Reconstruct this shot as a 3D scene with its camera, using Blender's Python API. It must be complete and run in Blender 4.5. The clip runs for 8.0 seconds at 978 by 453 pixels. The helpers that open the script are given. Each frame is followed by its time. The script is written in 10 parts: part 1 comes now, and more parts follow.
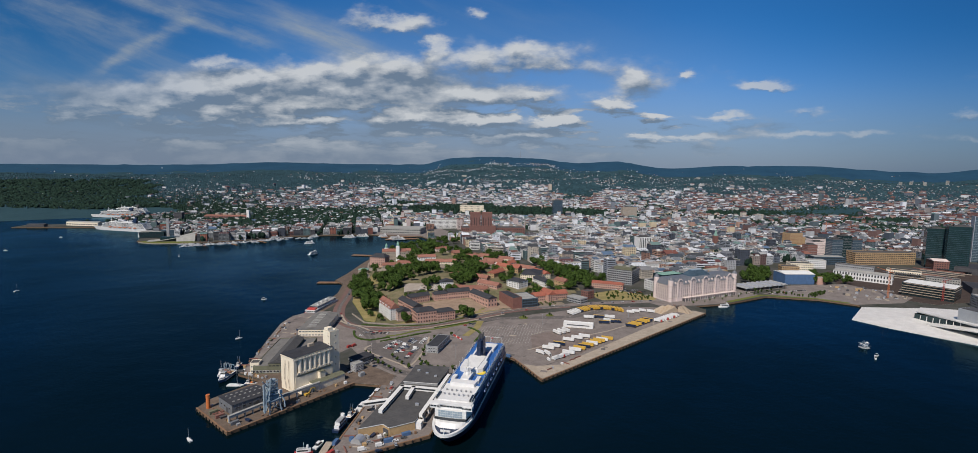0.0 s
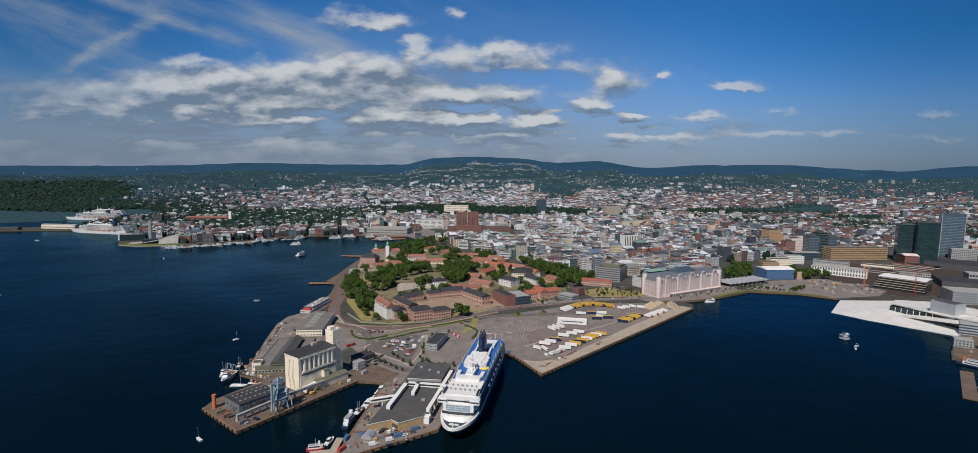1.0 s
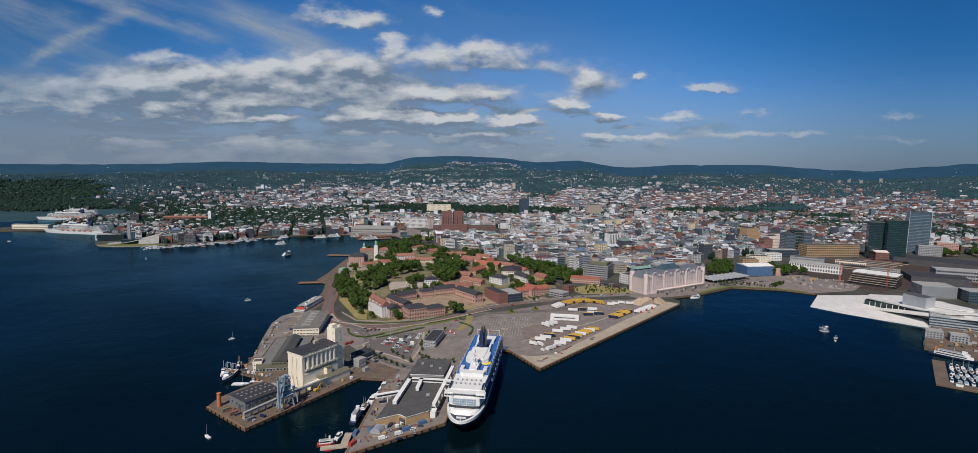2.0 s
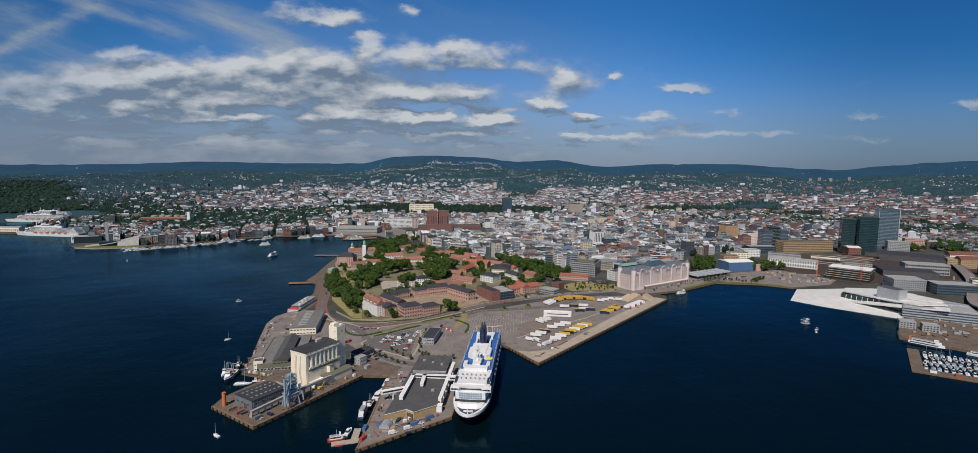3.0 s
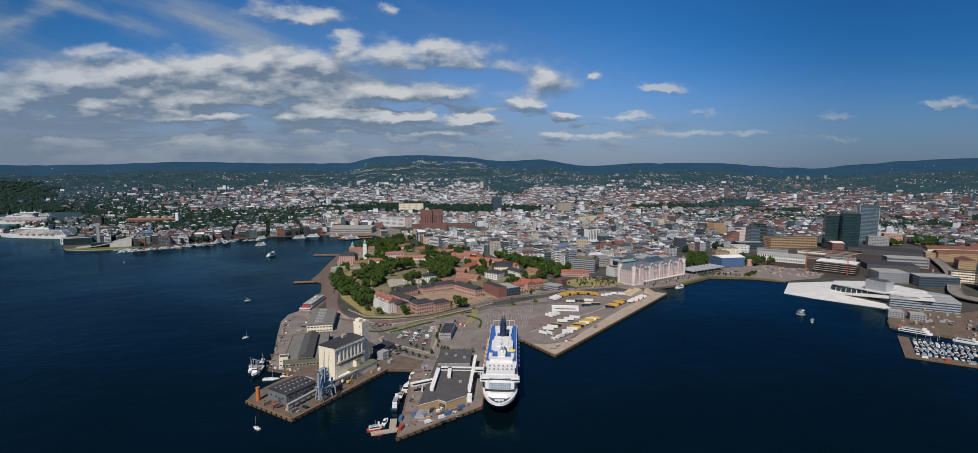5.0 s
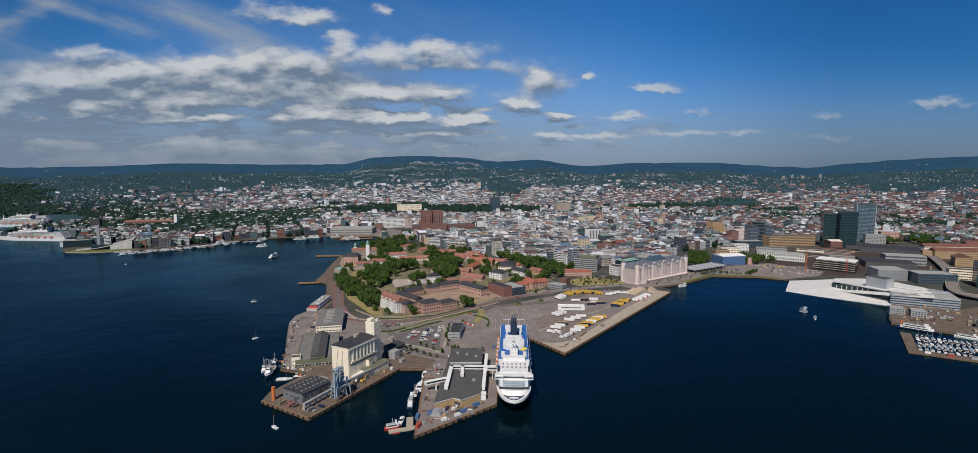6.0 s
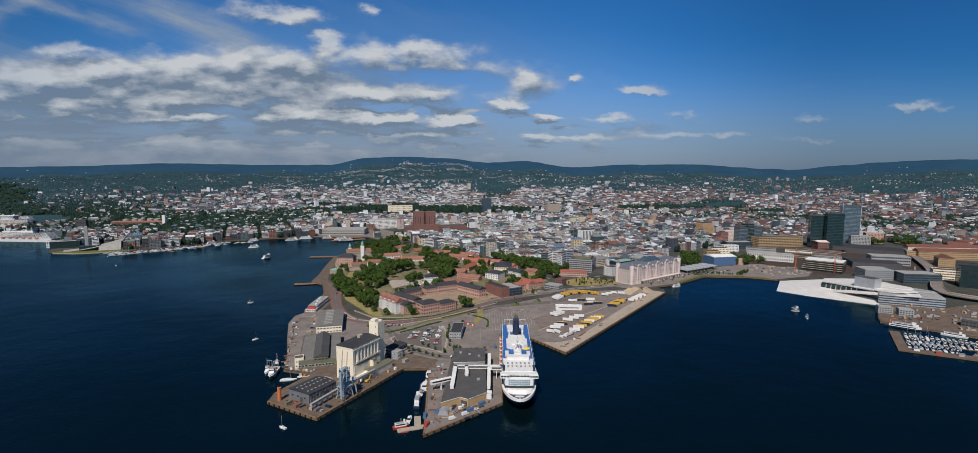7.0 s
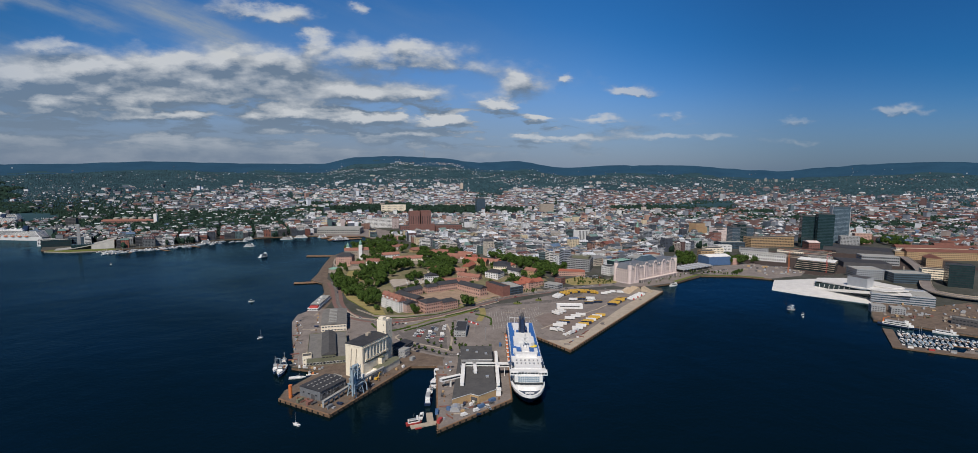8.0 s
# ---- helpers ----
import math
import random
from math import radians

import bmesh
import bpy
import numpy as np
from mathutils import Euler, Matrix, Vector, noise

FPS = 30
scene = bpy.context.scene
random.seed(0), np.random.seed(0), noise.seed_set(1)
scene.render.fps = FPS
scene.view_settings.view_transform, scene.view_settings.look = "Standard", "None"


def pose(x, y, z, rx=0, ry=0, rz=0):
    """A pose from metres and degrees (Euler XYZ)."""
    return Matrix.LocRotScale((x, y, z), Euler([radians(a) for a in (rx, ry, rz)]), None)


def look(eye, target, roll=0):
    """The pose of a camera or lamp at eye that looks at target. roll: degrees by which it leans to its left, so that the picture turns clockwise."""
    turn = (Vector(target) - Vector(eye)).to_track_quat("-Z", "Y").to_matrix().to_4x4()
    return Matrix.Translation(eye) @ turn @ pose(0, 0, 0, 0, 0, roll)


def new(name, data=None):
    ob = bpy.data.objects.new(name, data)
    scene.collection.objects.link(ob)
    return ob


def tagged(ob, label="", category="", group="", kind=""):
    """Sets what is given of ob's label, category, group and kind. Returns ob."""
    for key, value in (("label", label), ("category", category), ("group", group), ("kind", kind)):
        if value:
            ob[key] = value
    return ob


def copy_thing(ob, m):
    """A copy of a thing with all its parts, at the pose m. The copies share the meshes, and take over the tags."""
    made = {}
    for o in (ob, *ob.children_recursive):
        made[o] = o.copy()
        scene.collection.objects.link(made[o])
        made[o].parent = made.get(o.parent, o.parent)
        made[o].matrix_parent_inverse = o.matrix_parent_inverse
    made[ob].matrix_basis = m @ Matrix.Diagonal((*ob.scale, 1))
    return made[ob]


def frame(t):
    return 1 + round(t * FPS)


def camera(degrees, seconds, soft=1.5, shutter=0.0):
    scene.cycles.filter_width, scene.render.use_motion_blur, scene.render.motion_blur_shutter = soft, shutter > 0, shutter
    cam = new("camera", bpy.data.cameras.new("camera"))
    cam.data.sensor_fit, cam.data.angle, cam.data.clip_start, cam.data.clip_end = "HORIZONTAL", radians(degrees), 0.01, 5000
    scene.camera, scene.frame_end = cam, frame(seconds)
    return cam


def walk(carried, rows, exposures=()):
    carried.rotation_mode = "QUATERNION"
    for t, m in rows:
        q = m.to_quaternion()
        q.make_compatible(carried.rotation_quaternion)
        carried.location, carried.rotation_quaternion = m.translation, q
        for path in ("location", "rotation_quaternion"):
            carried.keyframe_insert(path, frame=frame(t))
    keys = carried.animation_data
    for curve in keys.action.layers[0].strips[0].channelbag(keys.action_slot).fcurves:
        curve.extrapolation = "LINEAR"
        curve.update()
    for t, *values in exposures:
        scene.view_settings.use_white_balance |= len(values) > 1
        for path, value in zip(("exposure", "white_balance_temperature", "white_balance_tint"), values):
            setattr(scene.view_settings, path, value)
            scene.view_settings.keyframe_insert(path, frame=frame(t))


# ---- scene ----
cam = camera(87.0, 8.0, soft=0.65)
PATH = [
    (0, (2.333, 0.027, 188.894), (2.329, 2.014, 188.67), 0.6),
    (0.5, (-6.428, -5.162, 188.974), (-6.395, -3.175, 188.749), 0.5),
    (1, (-15.667, -10.261, 189.16), (-15.594, -8.275, 188.936), 0.4),
    (1.5, (-25.618, -15.04, 189.316), (-25.504, -13.056, 189.091), 0.5),
    (3, (-56.141, -27.299, 189.121), (-55.9, -25.327, 188.894), 0.4),
    (3.5, (-66.592, -30.888, 188.851), (-66.316, -28.92, 188.624), 0.4),
    (4, (-76.921, -33.931, 188.562), (-76.622, -31.966, 188.335), 0.3),
    (4.5, (-86.031, -36.628, 188.695), (-85.723, -34.665, 188.466), 0.3),
    (6, (-109.438, -40.82, 188.542), (-109.106, -38.861, 188.315), 0.0),
    (6.5, (-116.847, -41.6, 188.655), (-116.492, -39.644, 188.43), 0.1),
    (7, (-124.87, -43.042, 188.901), (-124.49, -41.091, 188.678), 0.2),
    (7.5, (-133.31, -44.34, 188.788), (-132.908, -42.393, 188.565), 0.4),
    (8, (-142.666, -45.131, 188.642), (-142.246, -43.188, 188.419), 0.5),
]
walk(cam, [(t, look(eye, target, roll)) for t, eye, target, roll in PATH])

# ---- sky, sun, exposure ----
scene.view_settings.exposure = -0.15
SUN_AZ, SUN_EL = 207.0, 48.0          # clockwise from +y, and above the horizon, in degrees
world = bpy.data.worlds.new("sky")
scene.world = world
world.use_nodes = True
wt = world.node_tree
wt.nodes.clear()


def wnode(kind, **props):
    n = wt.nodes.new(kind)
    for key, value in props.items():
        if key == "operation":
            n.operation = value
        elif key == "blend":
            n.blend_type = value
    return n


def plug(value, socket):
    if isinstance(value, bpy.types.NodeSocket):
        wt.links.new(value, socket)
    else:
        socket.default_value = value


def wm(op, a, b=0.0, c=None, clamp=False):
    n = wnode("ShaderNodeMath", operation=op)
    n.use_clamp = clamp
    plug(a, n.inputs[0])
    plug(b, n.inputs[1])
    if c is not None:
        plug(c, n.inputs[2])
    return n.outputs[0]


def wsmooth(x, lo, hi):
    n = wnode("ShaderNodeMapRange")
    n.interpolation_type = "SMOOTHSTEP"
    plug(x, n.inputs["Value"])
    n.inputs["From Min"].default_value, n.inputs["From Max"].default_value = lo, hi
    return n.outputs["Result"]


def wmix(f, a, b, blend="MIX"):
    n = wt.nodes.new("ShaderNodeMix")
    n.data_type, n.blend_type = "RGBA", blend
    plug(f, n.inputs["Factor"])
    plug(a, n.inputs["A"])
    plug(b, n.inputs["B"])
    return n.outputs["Result"]


def wnoise(u, v, w, scale, detail=6.0, rough=0.55, distort=0.0):
    xyz = wnode("ShaderNodeCombineXYZ")
    plug(u, xyz.inputs[0])
    plug(v, xyz.inputs[1])
    plug(w, xyz.inputs[2])
    n = wt.nodes.new("ShaderNodeTexNoise")
    wt.links.new(xyz.outputs[0], n.inputs["Vector"])
    n.inputs["Scale"].default_value, n.inputs["Detail"].default_value = scale, detail
    n.inputs["Roughness"].default_value, n.inputs["Distortion"].default_value = rough, distort
    return n.outputs["Fac"]


sky = wnode("ShaderNodeTexSky")
sky.sky_type, sky.sun_disc = "NISHITA", False
sky.sun_elevation, sky.sun_rotation = radians(SUN_EL), radians(SUN_AZ)
sky.air_density, sky.dust_density, sky.ozone_density = 1.0, 0.6, 4.0
where = wnode("ShaderNodeTexCoord")
axes = wnode("ShaderNodeSeparateXYZ")
wt.links.new(where.outputs["Generated"], axes.inputs[0])
sx, sy, sz = axes.outputs
ahead = wm("MAXIMUM", wm("ABSOLUTE", sy), 0.15)
u, v = wm("DIVIDE", sx, ahead), wm("DIVIDE", sz, ahead)

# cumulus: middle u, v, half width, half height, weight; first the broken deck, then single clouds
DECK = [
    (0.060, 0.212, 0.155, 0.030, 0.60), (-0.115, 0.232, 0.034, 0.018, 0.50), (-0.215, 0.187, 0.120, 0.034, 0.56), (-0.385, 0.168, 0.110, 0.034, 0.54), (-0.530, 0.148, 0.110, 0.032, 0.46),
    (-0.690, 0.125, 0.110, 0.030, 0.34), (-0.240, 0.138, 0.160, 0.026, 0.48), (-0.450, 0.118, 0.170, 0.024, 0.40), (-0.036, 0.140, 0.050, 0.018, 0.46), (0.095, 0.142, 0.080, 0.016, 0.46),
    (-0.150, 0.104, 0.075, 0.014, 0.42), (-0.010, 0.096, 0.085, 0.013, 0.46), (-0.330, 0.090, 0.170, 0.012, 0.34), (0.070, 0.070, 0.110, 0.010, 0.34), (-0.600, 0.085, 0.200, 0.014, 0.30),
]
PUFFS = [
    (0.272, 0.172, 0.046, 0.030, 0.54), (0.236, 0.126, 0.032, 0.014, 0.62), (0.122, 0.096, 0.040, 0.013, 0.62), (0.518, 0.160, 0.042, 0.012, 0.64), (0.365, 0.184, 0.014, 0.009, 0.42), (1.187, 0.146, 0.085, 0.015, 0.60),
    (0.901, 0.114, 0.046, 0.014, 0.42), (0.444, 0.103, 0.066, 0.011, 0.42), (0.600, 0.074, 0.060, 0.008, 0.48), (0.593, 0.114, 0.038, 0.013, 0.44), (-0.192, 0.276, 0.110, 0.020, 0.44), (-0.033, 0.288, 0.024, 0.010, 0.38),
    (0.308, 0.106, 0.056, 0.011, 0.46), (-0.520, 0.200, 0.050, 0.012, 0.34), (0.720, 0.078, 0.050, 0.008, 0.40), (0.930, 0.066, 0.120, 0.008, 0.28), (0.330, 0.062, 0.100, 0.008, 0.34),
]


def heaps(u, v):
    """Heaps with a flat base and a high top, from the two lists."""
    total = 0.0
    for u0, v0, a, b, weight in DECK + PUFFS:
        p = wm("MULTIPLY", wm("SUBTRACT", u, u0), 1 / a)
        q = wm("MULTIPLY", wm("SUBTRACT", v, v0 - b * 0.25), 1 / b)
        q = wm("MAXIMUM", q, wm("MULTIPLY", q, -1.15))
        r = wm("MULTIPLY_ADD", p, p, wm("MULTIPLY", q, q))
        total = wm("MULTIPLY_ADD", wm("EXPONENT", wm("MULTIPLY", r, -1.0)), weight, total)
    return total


def billows(u, v, scale):
    """Rounded heads, each with smaller ones on it."""
    xyz = wnode("ShaderNodeCombineXYZ")
    plug(u, xyz.inputs[0])
    plug(wm("MULTIPLY", v, 1.8), xyz.inputs[1])
    n = wt.nodes.new("ShaderNodeTexVoronoi")
    n.feature, n.normalize = "SMOOTH_F1", True
    wt.links.new(xyz.outputs[0], n.inputs["Vector"])
    n.inputs["Scale"].default_value, n.inputs["Detail"].default_value, n.inputs["Roughness"].default_value, n.inputs["Lacunarity"].default_value, n.inputs["Smoothness"].default_value = scale, 1.6, 0.5, 2.4, 0.55
    return wm("SUBTRACT", 1.0, n.outputs["Distance"])


bend_u = wm("MULTIPLY", wm("SUBTRACT", wnoise(u, wm("MULTIPLY", v, 2.0), 4.4, 11.0, 5.0, 0.6), 0.5), 0.13)
bend_v = wm("MULTIPLY", wm("SUBTRACT", wnoise(u, wm("MULTIPLY", v, 2.0), 9.2, 14.0, 5.0, 0.6), 0.5), 0.050)
rise = wm("MAXIMUM", wm("ADD", v, 0.05), 0.012)
sheet_noise = wnoise(wm("DIVIDE", u, rise), wm("DIVIDE", 0.7, rise), 3.7, 0.85, 5.0, 0.5)


def cumulus(u, v):
    """How thick the broken cloud is at a place in the sky."""
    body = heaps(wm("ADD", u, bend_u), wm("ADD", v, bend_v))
    heads = wm("SUBTRACT", billows(wm("ADD", u, wm("MULTIPLY", bend_u, 0.5)), wm("ADD", v, wm("MULTIPLY", bend_v, 0.6)), 14.0), 0.62)
    wisps = wm("SUBTRACT", wnoise(u, wm("MULTIPLY", v, 2.2), 2.1, 21.0, 7.0, 0.60), 0.5)
    return wm("ADD", wm("MINIMUM", wm("MULTIPLY", body, 0.86), 0.45), wm("MULTIPLY", wm("MULTIPLY_ADD", wm("MINIMUM", body, 0.5), 1.25, 0.40), wm("ADD", wm("MULTIPLY", heads, 1.0), wm("MULTIPLY", wisps, 0.46))))


spread = wm("MULTIPLY", wm("MULTIPLY", wsmooth(u, 0.45, -0.10), wsmooth(v, 0.215, 0.14)), 0.275)
spread = wm("ADD", spread, wm("MULTIPLY", wm("MULTIPLY", wsmooth(u, 1.35, 0.15), wsmooth(v, 0.13, 0.05)), 0.20))
spread = wm("ADD", spread, wm("MULTIPLY", wm("SUBTRACT", sheet_noise, 0.5), wm("MULTIPLY", wm("MULTIPLY", wsmooth(v, 0.26, 0.12), wsmooth(v, 0.01, 0.10)), 0.95)))
here, above = cumulus(u, v), cumulus(wm("SUBTRACT", u, 0.004), wm("ADD", v, 0.018))
bands = wsmooth(wnoise(wm("MULTIPLY_ADD", bend_u, 0.6, u), wm("MULTIPLY_ADD", bend_v, 2.0, wm("MULTIPLY", v, 5.5)), 8.6, 9.0, 6.0, 0.58), 0.42, 0.68)
flat = wm("MULTIPLY", wm("MULTIPLY", wsmooth(v, 0.015, 0.05), wsmooth(v, 0.15, 0.09)), wsmooth(u, 0.75, 0.15))
spread = wm("ADD", spread, wm("MULTIPLY", flat, wm("MULTIPLY_ADD", bands, 0.78, -0.30)))
thick = wm("MULTIPLY", wsmooth(wm("ADD", here, spread), 0.12, 0.56), wm("MULTIPLY_ADD", wsmooth(v, 0.01, 0.11), 0.52, 0.38))
body_shade = wsmooth(wnoise(wm("MULTIPLY", u, 0.8), wm("MULTIPLY", v, 3.4), 5.5, 8.0, 4.0, 0.55), 0.36, 0.66)
lit = wm("MULTIPLY_ADD", wm("MULTIPLY_ADD", wm("MULTIPLY", flat, wm("SUBTRACT", bands, 0.30)), 0.26, wm("SUBTRACT", here, above)), 2.5, wm("MULTIPLY_ADD", wsmooth(v, 0.04, 0.24), 0.20, wm("MULTIPLY_ADD", body_shade, 0.26, wm("MULTIPLY_ADD", wsmooth(u, -0.25, -0.75), -0.15, 0.11))), clamp=True)

# veil of thin streaks, most of it to the west, old contrails, and paler air near the horizon
west = wsmooth(wm("MULTIPLY_ADD", v, 0.9, wm("MULTIPLY", u, -1.0)), -0.15, 0.75)
streak_u, streak_v = wm("MULTIPLY_ADD", v, 0.9, wm("MULTIPLY", u, 0.8)), wm("MULTIPLY_ADD", u, 0.7, wm("MULTIPLY", v, 2.6))
streaks = wsmooth(wnoise(streak_u, streak_v, 1.3, 3.6, 8.0, 0.62, 0.5), 0.44, 0.76)
veil = wm("MULTIPLY", wm("MULTIPLY", streaks, west), 0.32)


def trail(u0, v0, u1, v1, wide, strength):
    """A spread-out contrail between two places in the sky."""
    n = math.hypot(u1 - u0, v1 - v0)
    du, dv = (u1 - u0) / n, (v1 - v0) / n
    x, y = wm("SUBTRACT", u, u0), wm("SUBTRACT", v, v0)
    along_ = wm("MULTIPLY_ADD", x, du, wm("MULTIPLY", y, dv))
    off_ = wm("ADD", wm("MULTIPLY_ADD", x, -dv, wm("MULTIPLY", y, du)), wm("MULTIPLY", bend_v, 0.9))
    core = wm("EXPONENT", wm("MULTIPLY", wm("MULTIPLY", off_, off_), -1 / (wide * wide)))
    ends = wm("MULTIPLY", wsmooth(along_, -0.05, 0.04), wsmooth(along_, n + 0.05, n - 0.04))
    frayed = wm("MULTIPLY_ADD", wnoise(streak_u, streak_v, 6.3, 26.0, 5.0, 0.6), 1.3, -0.1, clamp=True)
    return wm("MULTIPLY", wm("MULTIPLY", core, ends), wm("MULTIPLY", frayed, strength))


for line in ((-0.745, 0.178, -0.575, 0.268, 0.011, 0.72), (-0.900, 0.322, -0.640, 0.240, 0.018, 0.55), (-0.700, 0.315, -0.420, 0.232, 0.012, 0.62), (-0.420, 0.285, -0.200, 0.192, 0.024, 0.60), (-0.330, 0.262, -0.240, 0.200, 0.030, 0.35)):
    veil = wm("ADD", veil, trail(*line), clamp=True)
low = wm("MULTIPLY", wsmooth(v, 0.19, 0.0), wm("MULTIPLY_ADD", wsmooth(u, 1.0, -0.4), 0.30, 0.56))

blue = wmix(1.0, sky.outputs[0], (0.46, 0.82, 1.04, 1), "MULTIPLY")
deep = wmix(wsmooth(v, 0.0, 0.30), (1.35, 0.92, 1.04, 1), (0.34, 0.69, 0.91, 1))
blue = wmix(1.0, blue, deep, "MULTIPLY")
thin = wm("MULTIPLY", wm("MULTIPLY", wsmooth(u, 0.62, 0.10), wsmooth(u, -0.55, -0.10)), wm("MULTIPLY", wsmooth(v, 0.36, 0.20), wm("MULTIPLY_ADD", sheet_noise, 0.30, 0.02)))
blue = wmix(thin, blue, (2.9, 3.7, 4.6, 1))
blue = wmix(1.0, blue, wmix(wsmooth(v, 0.32, 1.6), (1, 1, 1, 1), (0.58, 0.60, 0.64, 1)), "MULTIPLY")
thick = wm("MULTIPLY", thick, wm("MULTIPLY_ADD", wsmooth(u, -0.95, -0.35), 0.54, 0.44))
blue = wmix(1.0, blue, wmix(wsmooth(u, 0.30, 1.0), (1, 1, 1, 1), (0.58, 0.64, 0.68, 1)), "MULTIPLY")
blue = wmix(1.0, blue, wmix(wsmooth(u, -0.25, -0.80), (1, 1, 1, 1), (0.68, 0.72, 0.72, 1)), "MULTIPLY")
thick = wm("MULTIPLY", thick, wm("MULTIPLY_ADD", wsmooth(u, 0.28, 0.75), -0.42, 1.0))
lit = wm("MULTIPLY_ADD", wsmooth(u, 0.28, 0.60), -0.16, lit, clamp=True)
CLOUD = 7.0
white = (CLOUD * 0.95, CLOUD * 0.97, CLOUD * 0.98, 1)
grey = (CLOUD * 0.235, CLOUD * 0.315, CLOUD * 0.42, 1)
hue = wmix(veil, blue, (CLOUD * 0.50, CLOUD * 0.57, CLOUD * 0.63, 1))
hue = wmix(low, hue, wmix(wsmooth(u, 0.35, 1.1), (CLOUD * 0.285, CLOUD * 0.37, CLOUD * 0.52, 1), (CLOUD * 0.16, CLOUD * 0.25, CLOUD * 0.38, 1)))
hue = wmix(thick, hue, wmix(lit, grey, white))
back = wnode("ShaderNodeBackground")
wt.links.new(hue, back.inputs["Color"])
back.inputs["Strength"].default_value = 0.10
out = wnode("ShaderNodeOutputWorld")
wt.links.new(back.outputs[0], out.inputs["Surface"])

sun = new("sun", bpy.data.lights.new("sun", "SUN"))
sun.data.energy, sun.data.angle, sun.data.color = 4.95, radians(0.53), (1.0, 0.905, 0.80)
toward = Vector((math.sin(radians(SUN_AZ)) * math.cos(radians(SUN_EL)), math.cos(radians(SUN_AZ)) * math.cos(radians(SUN_EL)), math.sin(radians(SUN_EL))))
sun.matrix_world = look(toward * 900, (0, 0, 0))

# ---- materials ----
def shade(name, light, dark=None, size=3.0, rough=0.8, metal=0.0, bump=0.0, fine=8.0, spread=0.0, hues=None, streak=1.0, spec=None):
    """A surface that varies at two scales (size metres and size / fine); hues: colours chosen per object or island."""
    m = bpy.data.materials.new(name)
    m.use_nodes = True
    t = m.node_tree
    n, l = t.nodes, t.links
    bsdf = n["Principled BSDF"]
    bsdf.inputs["Roughness"].default_value, bsdf.inputs["Metallic"].default_value = rough, metal
    bsdf.inputs["Specular IOR Level"].default_value = spec if spec is not None else (0.5 if rough < 0.7 else 0.12)
    dark = dark or tuple(c * 0.72 for c in light)
    geo, info = n.new("ShaderNodeNewGeometry"), n.new("ShaderNodeObjectInfo")
    place = n.new("ShaderNodeVectorMath")
    place.operation = "MULTIPLY"
    l.new(geo.outputs["Position"], place.inputs[0])
    place.inputs[1].default_value = (1, 1, streak)
    big, small = n.new("ShaderNodeTexNoise"), n.new("ShaderNodeTexNoise")
    for tex, scale, detail in ((big, 1 / size, 5), (small, fine / size, 3)):
        l.new(place.outputs[0], tex.inputs["Vector"])
        tex.inputs["Scale"].default_value, tex.inputs["Detail"].default_value, tex.inputs["Roughness"].default_value = scale, detail, 0.62
    mean = n.new("ShaderNodeMath")
    mean.operation = "MULTIPLY_ADD"
    l.new(big.outputs["Fac"], mean.inputs[0])
    mean.inputs[1].default_value = 0.62
    half = n.new("ShaderNodeMath")
    half.operation = "MULTIPLY"
    l.new(small.outputs["Fac"], half.inputs[0])
    half.inputs[1].default_value = 0.38
    l.new(half.outputs[0], mean.inputs[2])
    stretch = n.new("ShaderNodeMapRange")
    stretch.inputs["From Min"].default_value, stretch.inputs["From Max"].default_value = 0.32, 0.68
    l.new(mean.outputs[0], stretch.inputs["Value"])

    def mix(blend="MIX"):
        x = n.new("ShaderNodeMix")
        x.data_type, x.blend_type = "RGBA", blend
        return x

    base = mix()
    l.new(stretch.outputs[0], base.inputs["Factor"])
    base.inputs["A"].default_value, base.inputs["B"].default_value = (*dark, 1), (*light, 1)
    colour = base.outputs["Result"]
    if hues or spread:
        pick = n.new("ShaderNodeMath")
        pick.operation = "ADD"
        l.new(info.outputs["Random"], pick.inputs[0])
        l.new(geo.outputs["Random Per Island"], pick.inputs[1])
        wrap = n.new("ShaderNodeMath")
        wrap.operation = "FRACT"
        l.new(pick.outputs[0], wrap.inputs[0])
        if hues:
            ramp = n.new("ShaderNodeValToRGB")
            ramp.color_ramp.interpolation = "CONSTANT"
            for k, hue in enumerate(hues):
                e = ramp.color_ramp.elements[k] if k < 2 else ramp.color_ramp.elements.new(k / len(hues))
                e.position, e.color = k / len(hues), (*hue, 1)
            l.new(wrap.outputs[0], ramp.inputs["Fac"])
            times = mix("MULTIPLY")
            times.inputs["Factor"].default_value = 1
            l.new(colour, times.inputs["A"])
            l.new(ramp.outputs["Color"], times.inputs["B"])
            colour = times.outputs["Result"]
        if spread:
            value = n.new("ShaderNodeHueSaturation")
            amount = n.new("ShaderNodeMapRange")
            amount.inputs["To Min"].default_value, amount.inputs["To Max"].default_value = 1 - spread, 1 + spread
            l.new(wrap.outputs[0], amount.inputs["Value"])
            l.new(amount.outputs[0], value.inputs["Value"])
            l.new(colour, value.inputs["Color"])
            colour = value.outputs["Color"]
    l.new(colour, bsdf.inputs["Base Color"])
